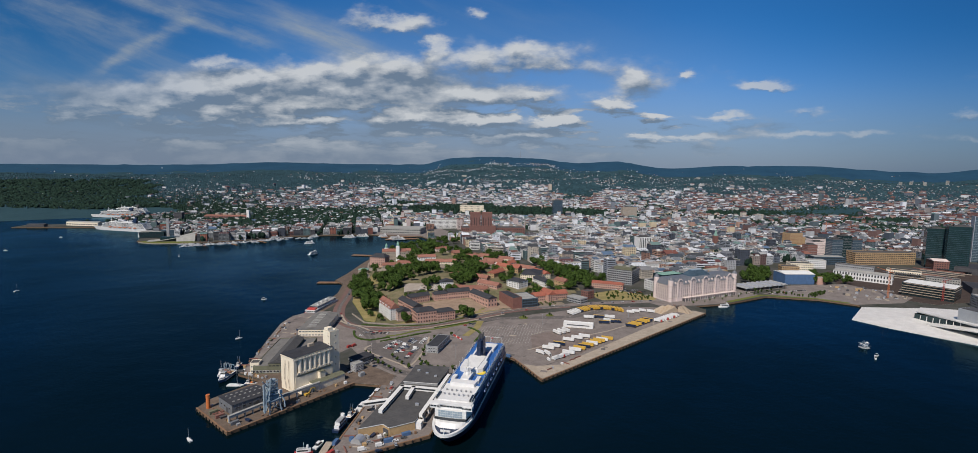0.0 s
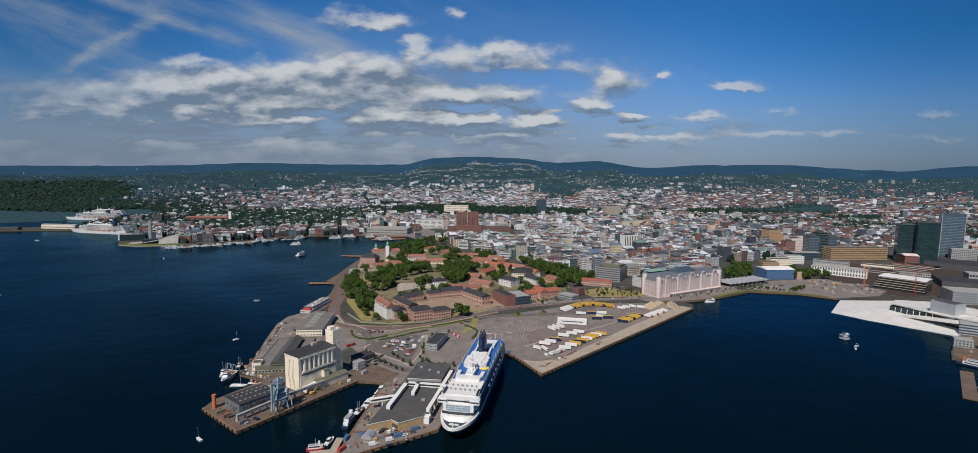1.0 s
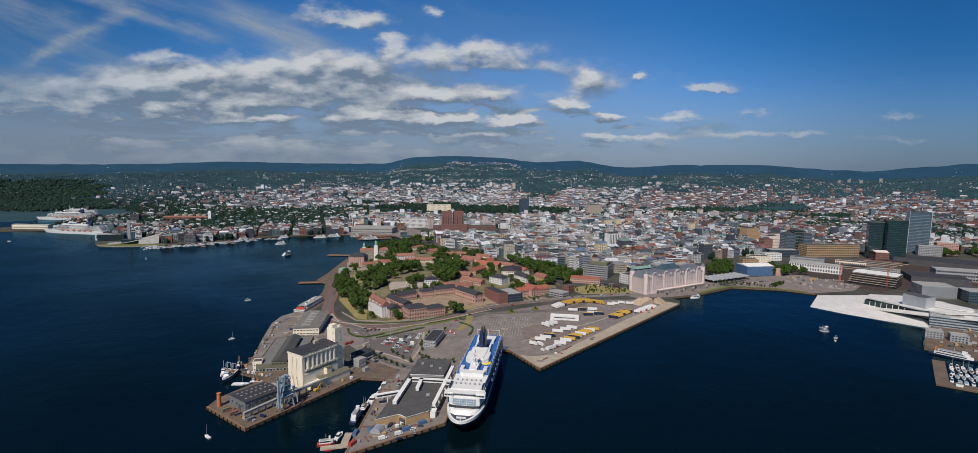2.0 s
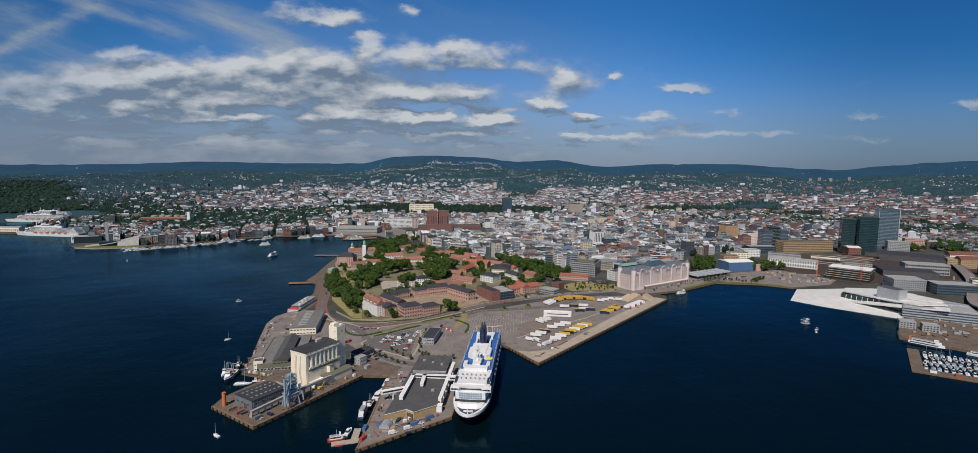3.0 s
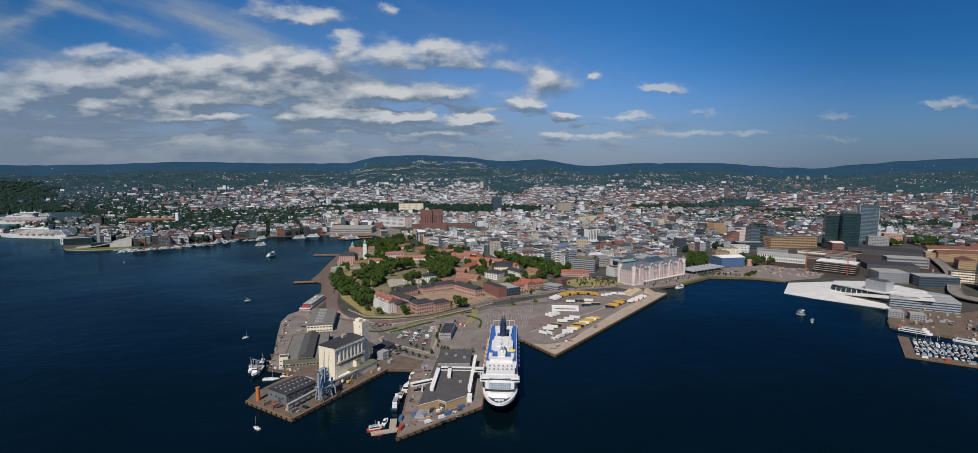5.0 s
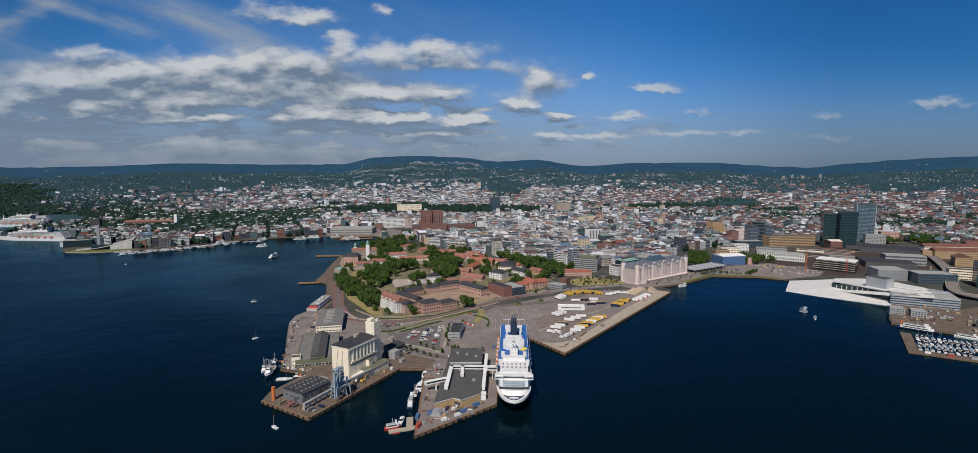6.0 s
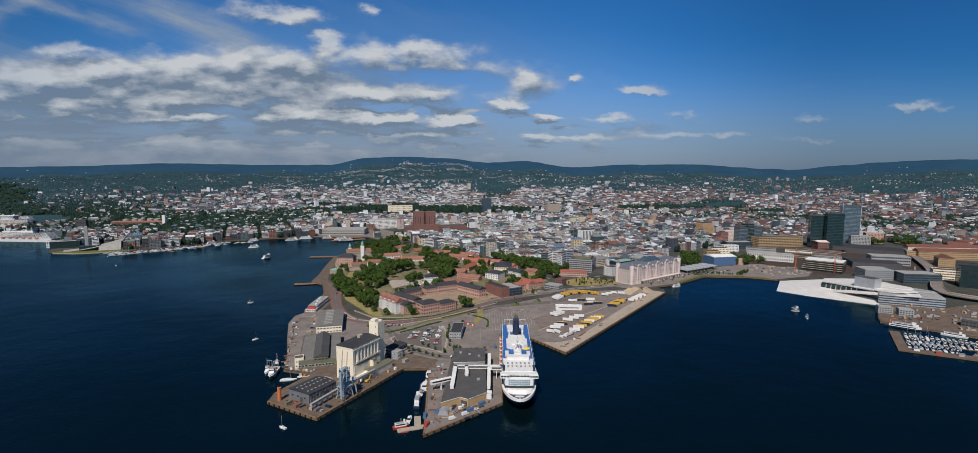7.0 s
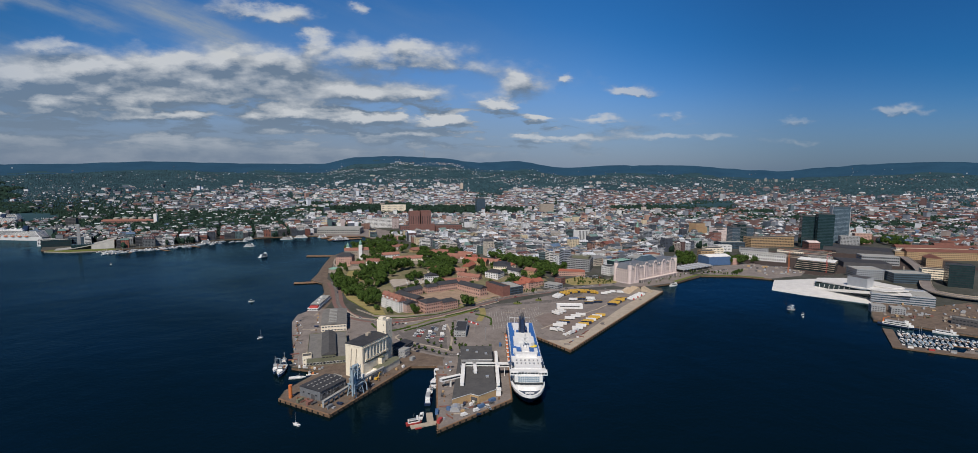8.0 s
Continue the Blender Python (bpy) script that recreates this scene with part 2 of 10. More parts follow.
    if bump:
        b = n.new("ShaderNodeBump")
        b.inputs["Strength"].default_value, b.inputs["Distance"].default_value = 0.6, bump
        l.new(mean.outputs[0], b.inputs["Height"])
        l.new(b.outputs[0], bsdf.inputs["Normal"])
    return m


RAIL_BED = shade("rusty_rail_bed", (0.082, 0.062, 0.055), (0.040, 0.032, 0.030), 7.0, 0.95, fine=6.0)
PALE_YARD = shade("pale_parade_gravel", (0.42, 0.37, 0.32), (0.29, 0.255, 0.22), 9.0, 0.95)
ASPHALT = shade("asphalt", (0.255, 0.225, 0.208), (0.135, 0.119, 0.112), 14.0, 0.95, bump=0.01)
ASPHALT_DARK = shade("asphalt_dark", (0.165, 0.150, 0.142), (0.095, 0.087, 0.084), 10.0, 0.95)
ASPHALT_RED = shade("red_asphalt", (0.205, 0.128, 0.114), (0.135, 0.086, 0.078), 9.0, 0.95)
YARD_RED = shade("worn_red_asphalt", (0.235, 0.192, 0.174), (0.135, 0.110, 0.100), 9.0, 0.95)
GREY_TIMBER = shade("weathered_pale_timber", (0.52, 0.43, 0.33), (0.36, 0.29, 0.215), 1.2, 0.85, fine=6.0)
COURT = shade("sandy_court", (0.36, 0.27, 0.20), (0.21, 0.155, 0.115), 7.0, 0.95)
PAVING = shade("paving", (0.185, 0.142, 0.112), (0.085, 0.066, 0.054), 7.0, 0.9)
CONCRETE = shade("concrete", (0.44, 0.38, 0.31), (0.27, 0.23, 0.185), 6.0, 0.9, bump=0.02)
QUAY_WALL = shade("quay_timber", (0.20, 0.13, 0.08), (0.09, 0.06, 0.045), 3.0, 0.9, bump=0.05)
QUAY_TOP = shade("quay_planks", (0.27, 0.165, 0.10), (0.15, 0.092, 0.06), 5.0, 0.9)
LINE = shade("road_paint", (0.52, 0.50, 0.48), (0.28, 0.27, 0.26), 2.0, 0.8)
GRASS = shade("grass", (0.17, 0.17, 0.05), (0.075, 0.11, 0.025), 9.0, 1.0, bump=0.1)
DRY_GRASS = shade("dry_grass", (0.34, 0.27, 0.13), (0.17, 0.16, 0.06), 12.0, 1.0, bump=0.1)
GRAVEL = shade("gravel", (0.30, 0.25, 0.19), (0.16, 0.135, 0.10), 6.0, 0.95)
STREET = shade("city_ground", (0.095, 0.092, 0.088), (0.035, 0.042, 0.030), 45.0, 0.95, fine=6.0)
# hillside, spruces and ridge: the blue of distance haze is mixed into the colour
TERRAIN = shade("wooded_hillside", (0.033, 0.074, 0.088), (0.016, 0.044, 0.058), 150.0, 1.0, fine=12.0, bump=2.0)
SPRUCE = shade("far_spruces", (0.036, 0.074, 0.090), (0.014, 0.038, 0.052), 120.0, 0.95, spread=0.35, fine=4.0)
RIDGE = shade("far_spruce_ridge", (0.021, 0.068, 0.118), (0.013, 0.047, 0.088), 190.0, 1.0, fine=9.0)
LEAF = shade("leaves", (0.064, 0.106, 0.020), (0.019, 0.041, 0.009), 3.2, 0.75, spread=0.30, fine=4.0)
# far leaves: darker than LEAF, with some haze blue in the colour
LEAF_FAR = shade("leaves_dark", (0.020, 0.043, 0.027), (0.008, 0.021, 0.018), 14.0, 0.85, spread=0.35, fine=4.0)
BARK = shade("bark", (0.16, 0.12, 0.09), (0.07, 0.05, 0.04), 0.6, 0.95)
WHITE = shade("white_paint", (0.76, 0.76, 0.75), (0.60, 0.60, 0.59), 5.0, 0.45)
WHITE_ROOF = shade("white_sheet", (0.80, 0.80, 0.78), (0.62, 0.62, 0.60), 8.0, 0.6)
GREY_PAINT = shade("grey_paint", (0.34, 0.35, 0.36), (0.23, 0.24, 0.25), 4.0, 0.6)
SHED_GREY = shade("blue_grey_sheet", (0.17, 0.18, 0.195), (0.11, 0.118, 0.13), 3.0, 0.6)
DARK_GREY = shade("dark_grey", (0.10, 0.10, 0.105), (0.06, 0.06, 0.065), 5.0, 0.7)
ROOF_FELT = shade("roof_felt", (0.105, 0.105, 0.105), (0.060, 0.060, 0.064), 9.0, 0.95)
ROOF_LIGHT = shade("light_roof_felt", (0.36, 0.36, 0.34), (0.24, 0.24, 0.23), 9.0, 0.95)
ROOF_MID = shade("weathered_grey_roofing", (0.205, 0.20, 0.19), (0.125, 0.122, 0.118), 6.0, 0.9)
ROOF_SLATE = shade("slate", (0.058, 0.060, 0.068), (0.034, 0.036, 0.042), 5.0, 0.78)
SLATE_BLUE = shade("blue_grey_slate", (0.15, 0.165, 0.19), (0.095, 0.105, 0.125), 4.0, 0.6)
ROOF_TILE_BRIGHT = shade("orange_clay_tile", (0.40, 0.145, 0.10), (0.25, 0.088, 0.062), 5.0, 0.85, spread=0.15)
ROOF_TILE = shade("red_clay_tile", (0.31, 0.148, 0.112), (0.185, 0.092, 0.072), 5.0, 0.85, spread=0.15)
BRICK_WALL = shade("red_brick", (0.53, 0.345, 0.285), (0.38, 0.235, 0.19), 4.0, 0.9)
CITY_BRICK = shade("mauve_brick", (0.215, 0.118, 0.104), (0.15, 0.082, 0.072), 6.0, 0.9)
BRICK_DARK = shade("brown_brick", (0.24, 0.120, 0.10), (0.155, 0.078, 0.066), 4.0, 0.9)
CREAM = shade("cream_render", (0.82, 0.75, 0.61), (0.66, 0.58, 0.45), 6.0, 0.85, streak=0.25)
PINK_STONE = shade("pink_render", (0.71, 0.60, 0.575), (0.56, 0.47, 0.445), 7.0, 0.85)
STONE = shade("grey_stone", (0.36, 0.32, 0.27), (0.22, 0.19, 0.16), 4.0, 0.95, bump=0.05)
YELLOW_WALL = shade("ochre_render", (0.45, 0.32, 0.19), (0.32, 0.22, 0.125), 6.0, 0.85)
GLASS = shade("window_glass", (0.035, 0.042, 0.050), (0.020, 0.025, 0.030), 4.0, 0.12)
GLASS_BLUE = shade("blue_curtain_glass", (0.075, 0.115, 0.150), (0.04, 0.065, 0.09), 8.0, 0.10)
HEDGE = shade("clipped_hedge", (0.075, 0.115, 0.028), (0.030, 0.055, 0.014), 1.5, 0.9, bump=0.2)
GLASS_GREEN = shade("green_curtain_glass", (0.020, 0.046, 0.050), (0.010, 0.024, 0.028), 8.0, 0.12)
NAVY = shade("navy_paint", (0.014, 0.030, 0.075), (0.010, 0.020, 0.050), 6.0, 0.35)
BLUE_DECK = shade("blue_deck", (0.030, 0.130, 0.40), (0.022, 0.095, 0.30), 4.0, 0.6)
BLUE_SHEET = shade("blue_sheet", (0.075, 0.15, 0.29), (0.05, 0.10, 0.20), 5.0, 0.6)
BRIGHT_YELLOW = shade("bright_yellow_paint", (0.80, 0.60, 0.05), (0.68, 0.50, 0.04), 3.0, 0.5)
YELLOW = shade("yellow_paint", (0.66, 0.41, 0.065), (0.48, 0.29, 0.045), 2.0, 0.5)
ORANGE = shade("orange_paint", (0.62, 0.19, 0.055), (0.44, 0.12, 0.035), 2.0, 0.5)
RED = shade("red_paint", (0.42, 0.055, 0.045), (0.29, 0.035, 0.03), 2.0, 0.5)
GREEN_PAINT = shade("green_grey_sheet", (0.175, 0.178, 0.125), (0.115, 0.118, 0.082), 4.0, 0.75)
COPPER = shade("green_copper", (0.24, 0.40, 0.33), (0.17, 0.30, 0.25), 4.0, 0.7)
STEEL_BLUE = shade("blue_grey_steel", (0.30, 0.38, 0.44), (0.20, 0.26, 0.31), 2.0, 0.55)
TYRE = shade("tyre", (0.03, 0.03, 0.03), (0.018, 0.018, 0.018), 0.5, 0.9)
MARBLE = shade("white_marble", (0.70, 0.69, 0.66), (0.52, 0.51, 0.49), 9.0, 0.55)
ALU = shade("aluminium", (0.62, 0.64, 0.66), (0.50, 0.52, 0.54), 6.0, 0.4, 0.6)
WOOD = shade("pale_wood", (0.48, 0.34, 0.19), (0.34, 0.23, 0.12), 2.0, 0.8)
# render hues; the slight blue factor is distance haze put into the colour
TOWN_WALL = shade("town_render", (0.97, 1.0, 1.06), (0.72, 0.75, 0.81), 12.0, 0.85, spread=0.18, hues=[
    (0.78, 0.77, 0.74), (0.46, 0.38, 0.31), (0.19, 0.20, 0.22), (0.82, 0.81, 0.79), (0.33, 0.19, 0.14), (0.60, 0.53, 0.43), (0.52, 0.52, 0.53), (0.08, 0.09, 0.11), (0.66, 0.54, 0.36),
    (0.33, 0.35, 0.38), (0.80, 0.80, 0.80), (0.10, 0.15, 0.15), (0.52, 0.42, 0.38), (0.74, 0.72, 0.66), (0.12, 0.135, 0.16), (0.42, 0.26, 0.19)])
# outer house paints, cooled by a blue factor that stands for haze
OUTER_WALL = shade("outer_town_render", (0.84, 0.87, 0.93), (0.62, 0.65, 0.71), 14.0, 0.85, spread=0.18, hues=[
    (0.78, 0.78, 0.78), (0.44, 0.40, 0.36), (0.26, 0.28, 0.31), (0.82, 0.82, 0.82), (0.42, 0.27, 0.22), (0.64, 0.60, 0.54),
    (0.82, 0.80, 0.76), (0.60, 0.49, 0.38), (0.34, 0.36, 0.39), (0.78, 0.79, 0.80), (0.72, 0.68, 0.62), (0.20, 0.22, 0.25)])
# brick and render hues of the town's sides, with lens edge darkening put in
EAST_WALL = shade("old_brick_and_render", (0.97, 1.0, 1.06), (0.72, 0.75, 0.81), 12.0, 0.85, spread=0.18, hues=[
    (0.24, 0.15, 0.13), (0.40, 0.33, 0.28), (0.17, 0.19, 0.22), (0.18, 0.11, 0.10), (0.50, 0.50, 0.49), (0.30, 0.27, 0.25), (0.08, 0.10, 0.12), (0.24, 0.26, 0.28), (0.72, 0.72, 0.71),
    (0.11, 0.14, 0.15), (0.13, 0.15, 0.18), (0.34, 0.24, 0.20), (0.60, 0.60, 0.59)])
ROOF_TILE_DARK = shade("weathered_tile", (0.185, 0.085, 0.066), (0.115, 0.055, 0.046), 6.0, 0.85)
QUAYSIDE_WALL = shade("quayside_facade", (1.0, 1.0, 1.0), (0.72, 0.72, 0.72), 10.0, 0.7, spread=0.2, hues=[
    (0.10, 0.10, 0.11), (0.22, 0.09, 0.07), (0.16, 0.17, 0.18), (0.44, 0.45, 0.46), (0.07, 0.08, 0.10), (0.20, 0.22, 0.24), (0.10, 0.15, 0.16), (0.60, 0.61, 0.62), (0.26, 0.11, 0.08)])
# roof hues, with the same haze blue multiplied in
TOWN_ROOF = shade("town_roof", (0.97, 1.0, 1.06), (0.62, 0.66, 0.72), 10.0, 0.8, spread=0.2, hues=[
    (0.085, 0.088, 0.092), (0.27, 0.265, 0.26), (0.045, 0.048, 0.056), (0.46, 0.45, 0.43), (0.13, 0.14, 0.15), (0.24, 0.13, 0.10), (0.68, 0.68, 0.67), (0.10, 0.108, 0.12), (0.17, 0.25, 0.22),
    (0.74, 0.74, 0.74), (0.18, 0.19, 0.20), (0.065, 0.076, 0.086), (0.34, 0.30, 0.26), (0.12, 0.20, 0.18), (0.54, 0.54, 0.54), (0.10, 0.11, 0.12), (0.30, 0.31, 0.33), (0.10, 0.15, 0.22)])
TOWN_ROOF_RED = shade("town_tile_roof", (1.0, 1.0, 1.0), (0.68, 0.68, 0.68), 10.0, 0.85, spread=0.25, hues=[
    (0.180, 0.076, 0.068), (0.110, 0.055, 0.054), (0.21, 0.090, 0.074), (0.125, 0.058, 0.060), (0.10, 0.100, 0.108), (0.22, 0.104, 0.082), (0.080, 0.048, 0.050)])


def water_surface():
    m = bpy.data.materials.new("harbour_water")
    m.use_nodes = True
    n, l = m.node_tree.nodes, m.node_tree.links
    n.remove(n["Principled BSDF"])
    deep, gloss, both, bend = n.new("ShaderNodeBsdfDiffuse"), n.new("ShaderNodeBsdfGlossy"), n.new("ShaderNodeMixShader"), n.new("ShaderNodeFresnel")
    deep.inputs["Color"].default_value = (0.0010, 0.0056, 0.0082, 1)
    gloss.inputs["Color"].default_value = (0.31, 0.60, 0.76, 1)
    bend.inputs["IOR"].default_value = 1.33
    less = n.new("ShaderNodeMath")
    less.operation = "MULTIPLY"
    l.new(bend.outputs[0], less.inputs[0])
    less.inputs[1].default_value = 0.64
    l.new(deep.outputs[0], both.inputs[1])
    l.new(gloss.outputs[0], both.inputs[2])
    l.new(both.outputs[0], n["Material Output"].inputs["Surface"])
    geo = n.new("ShaderNodeNewGeometry")
    height = None
    for scale, gain, detail in ((0.30, 0.30, 4.0), (0.035, 0.9, 3.0)):
        tex = n.new("ShaderNodeTexNoise")
        l.new(geo.outputs["Position"], tex.inputs["Vector"])
        tex.inputs["Scale"].default_value, tex.inputs["Detail"].default_value = scale, detail
        add = n.new("ShaderNodeMath")
        add.operation = "MULTIPLY_ADD"
        l.new(tex.outputs["Fac"], add.inputs[0])
        add.inputs[1].default_value = gain
        if height:
            l.new(height, add.inputs[2])
        else:
            add.inputs[2].default_value = 0
        height = add.outputs[0]
    bump = n.new("ShaderNodeBump")
    bump.inputs["Strength"].default_value, bump.inputs["Distance"].default_value = 0.60, 1.0
    l.new(height, bump.inputs["Height"])
    l.new(bump.outputs[0], gloss.inputs["Normal"])
    l.new(bump.outputs[0], bend.inputs["Normal"])
    # wind patches: calmer and rougher water
    wind = n.new("ShaderNodeTexNoise")
    l.new(geo.outputs["Position"], wind.inputs["Vector"])
    wind.inputs["Scale"].default_value, wind.inputs["Detail"].default_value, wind.inputs["Distortion"].default_value = 0.006, 6.0, 1.2
    span = n.new("ShaderNodeMapRange")
    span.inputs["From Min"].default_value, span.inputs["From Max"].default_value = 0.35, 0.7
    span.inputs["To Min"].default_value, span.inputs["To Max"].default_value = 0.08, 0.22
    l.new(wind.outputs["Fac"], span.inputs["Value"])
    l.new(span.outputs[0], gloss.inputs["Roughness"])
    lanes = n.new("ShaderNodeTexNoise")
    lanes.inputs["Scale"].default_value, lanes.inputs["Detail"].default_value, lanes.inputs["Distortion"].default_value = 0.0035, 5.0, 0.8
    l.new(geo.outputs["Position"], lanes.inputs["Vector"])
    amount = n.new("ShaderNodeMapRange")
    amount.inputs["From Min"].default_value, amount.inputs["From Max"].default_value = 0.36, 0.66
    amount.inputs["To Min"].default_value, amount.inputs["To Max"].default_value = 0.72, 1.28
    l.new(lanes.outputs["Fac"], amount.inputs["Value"])
    ruffled = n.new("ShaderNodeMath")
    ruffled.operation = "MULTIPLY"
    l.new(less.outputs[0], ruffled.inputs[0])
    l.new(amount.outputs[0], ruffled.inputs[1])
    l.new(ruffled.outputs[0], both.inputs[0])
    return m


WATER = water_surface()

FORT_GROUND = shade("fortress_grass_and_gravel", (0.25, 0.205, 0.135), (0.066, 0.082, 0.034), 24.0, 1.0, fine=7.0)

CABIN_BLUE = shade("ship_blue", (0.035, 0.085, 0.20), (0.024, 0.060, 0.15), 5.0, 0.4)

# ---- building kit ----
class Form:
    """Collects faces; make() turns them into one mesh object."""

    def __init__(self):
        self.v, self.f, self.m = [], [], []

    def face(self, pts, m=0):
        k = len(self.v)
        self.v.extend(pts)
        self.f.append(tuple(range(k, k + len(pts))))
        self.m.append(m)

    def prism(self, outline, z0, z1, m=0, top=None, bottom=False, taper=None):
        """Upright walls over an outline (counter-clockwise); taper: an outline of its own for the top."""
        k, n = len(self.v), len(outline)
        upper = taper or outline
        self.v.extend([(x, y, z0) for x, y in outline])
        self.v.extend([(x, y, z1) for x, y in upper])
        for i in range(n):
            j = (i + 1) % n
            self.f.append((k + i, k + j, k + n + j, k + n + i))
            self.m.append(m)
        self.f.append(tuple(range(k + n, k + 2 * n)))
        self.m.append(m if top is None else top)
        if bottom:
            self.f.append(tuple(range(k + n - 1, k - 1, -1)))
            self.m.append(m)
        return self

    def box(self, cx, cy, z0, w, d, h, turn=0.0, m=0, top=None):
        c, s = math.cos(radians(turn)), math.sin(radians(turn))
        pts = [(cx + x * c - y * s, cy + x * s + y * c) for x, y in ((-w / 2, -d / 2), (w / 2, -d / 2), (w / 2, d / 2), (-w / 2, d / 2))]
        return self.prism(pts, z0, z0 + h, m, top, True)

    def gable(self, cx, cy, z, w, d, h, turn=0.0, hip=0.0, over=0.4, m=0, end=None):
        """A ridged roof along w; hip: how far the ridge's ends are drawn in."""
        c, s = math.cos(radians(turn)), math.sin(radians(turn))
        w2, d2 = w / 2 + over, d / 2 + over

        def at(x, y, zz):
            return (cx + x * c - y * s, cy + x * s + y * c, zz)
        a, b, cc, dd = at(-w2, -d2, z), at(w2, -d2, z), at(w2, d2, z), at(-w2, d2, z)
        e, f = at(-w2 + hip, 0, z + h), at(w2 - hip, 0, z + h)
        self.face([a, b, f, e], m)
        self.face([cc, dd, e, f], m)
        g = m if hip or end is None else end
        self.face([b, cc, f], g)
        self.face([dd, a, e], g)
        self.face([a, dd, cc, b], m)
        return self

    def tube(self, pts, r, sides=6, m=0):
        """A round bar through the points."""
        for a, b in zip(pts, pts[1:]):
            a, b = Vector(a), Vector(b)
            d = (b - a).normalized()
            x = d.orthogonal().normalized()
            y = d.cross(x)
            ring = [x * math.cos(i * 2 * math.pi / sides) * r + y * math.sin(i * 2 * math.pi / sides) * r for i in range(sides)]
            k = len(self.v)
            self.v.extend([tuple(a + p) for p in ring] + [tuple(b + p) for p in ring])
            for i in range(sides):
                j = (i + 1) % sides
                self.f.append((k + i, k + j, k + sides + j, k + sides + i))
                self.m.append(m)
            self.f.append(tuple(range(k + sides - 1, k - 1, -1)))
            self.f.append(tuple(range(k + sides, k + 2 * sides)))
            self.m.extend([m, m])
        return self

    def drum(self, cx, cy, z0, r0, h, r1=None, sides=16, m=0, top=None):
        r1 = r0 if r1 is None else r1
        ring = [(math.cos(i * 2 * math.pi / sides), math.sin(i * 2 * math.pi / sides)) for i in range(sides)]
        return self.prism([(cx + r0 * x, cy + r0 * y) for x, y in ring], z0, z0 + h, m, top, True, [(cx + r1 * x, cy + r1 * y) for x, y in ring])

    def make(self, name, mats, parent=None, label=""):
        me = bpy.data.meshes.new(name)
        me.from_pydata([tuple(p) for p in self.v], [], self.f)
        for mat in (mats if isinstance(mats, (list, tuple)) else [mats]):
            me.materials.append(mat)
        me.polygons.foreach_set("material_index", self.m)
        me.update()
        ob = new(name, me)
        if parent:
            ob.parent = parent
        if label:
            ob["label"] = label
        return ob


def part(name, form, mats, parent, label=""):
    return form.make(name, mats, parent, label)


def thing(name, x, y, z, turn, label, category, group="", kind=""):
    """An Empty at a thing's base, turned about z, which parents its parts."""
    ob = new(name)
    ob.matrix_basis = pose(x, y, z, 0, 0, turn)
    return tagged(ob, label, category, group, kind)


def share(name, mesh, m, parent=None):
    ob = new(name, mesh)
    ob.parent = parent
    ob.matrix_basis = m
    return ob


def inside(x, y, poly):
    hit, n = False, len(poly)
    for i in range(n):
        (x0, y0), (x1, y1) = poly[i], poly[i - 1]
        if (y0 > y) != (y1 > y) and x < (x1 - x0) * (y - y0) / (y1 - y0) + x0:
            hit = not hit
    return hit


def smooth(x, lo, hi):
    t = min(1.0, max(0.0, (x - lo) / (hi - lo)))
    return t * t * (3 - 2 * t)


def window_rows(form, w, d, z0, floors, storey, pitch, wide, tall, sides="SENW", proud=0.06, skip=None, m=0, rng=None):
    """Panes in rows on the sides of a w by d block centred on its own origin."""
    for side in sides:
        run = w if side in "SN" else d
        count = max(1, int((run - 1.2) / pitch))
        for k in range(count):
            a = (k - (count - 1) / 2) * (run - 1.2) / count
            for fl in range(floors):
                if rng and rng.random() < 0.06:
                    continue
                z = z0 + fl * storey + storey * 0.28
                pts = {"S": [(a - wide / 2, -d / 2 - proud), (a + wide / 2, -d / 2 - proud)], "N": [(-a + wide / 2, d / 2 + proud), (-a - wide / 2, d / 2 + proud)],
                       "E": [(w / 2 + proud, a - wide / 2), (w / 2 + proud, a + wide / 2)], "W": [(-w / 2 - proud, -a + wide / 2), (-w / 2 - proud, -a - wide / 2)]}[side]
                (x0, y0), (x1, y1) = pts
                form.face([(x0, y0, z), (x1, y1, z), (x1, y1, z + tall), (x0, y0, z + tall)], m)

# ---- water, land, hills ----
from mathutils.geometry import tessellate_polygon

QUAY = 2.0
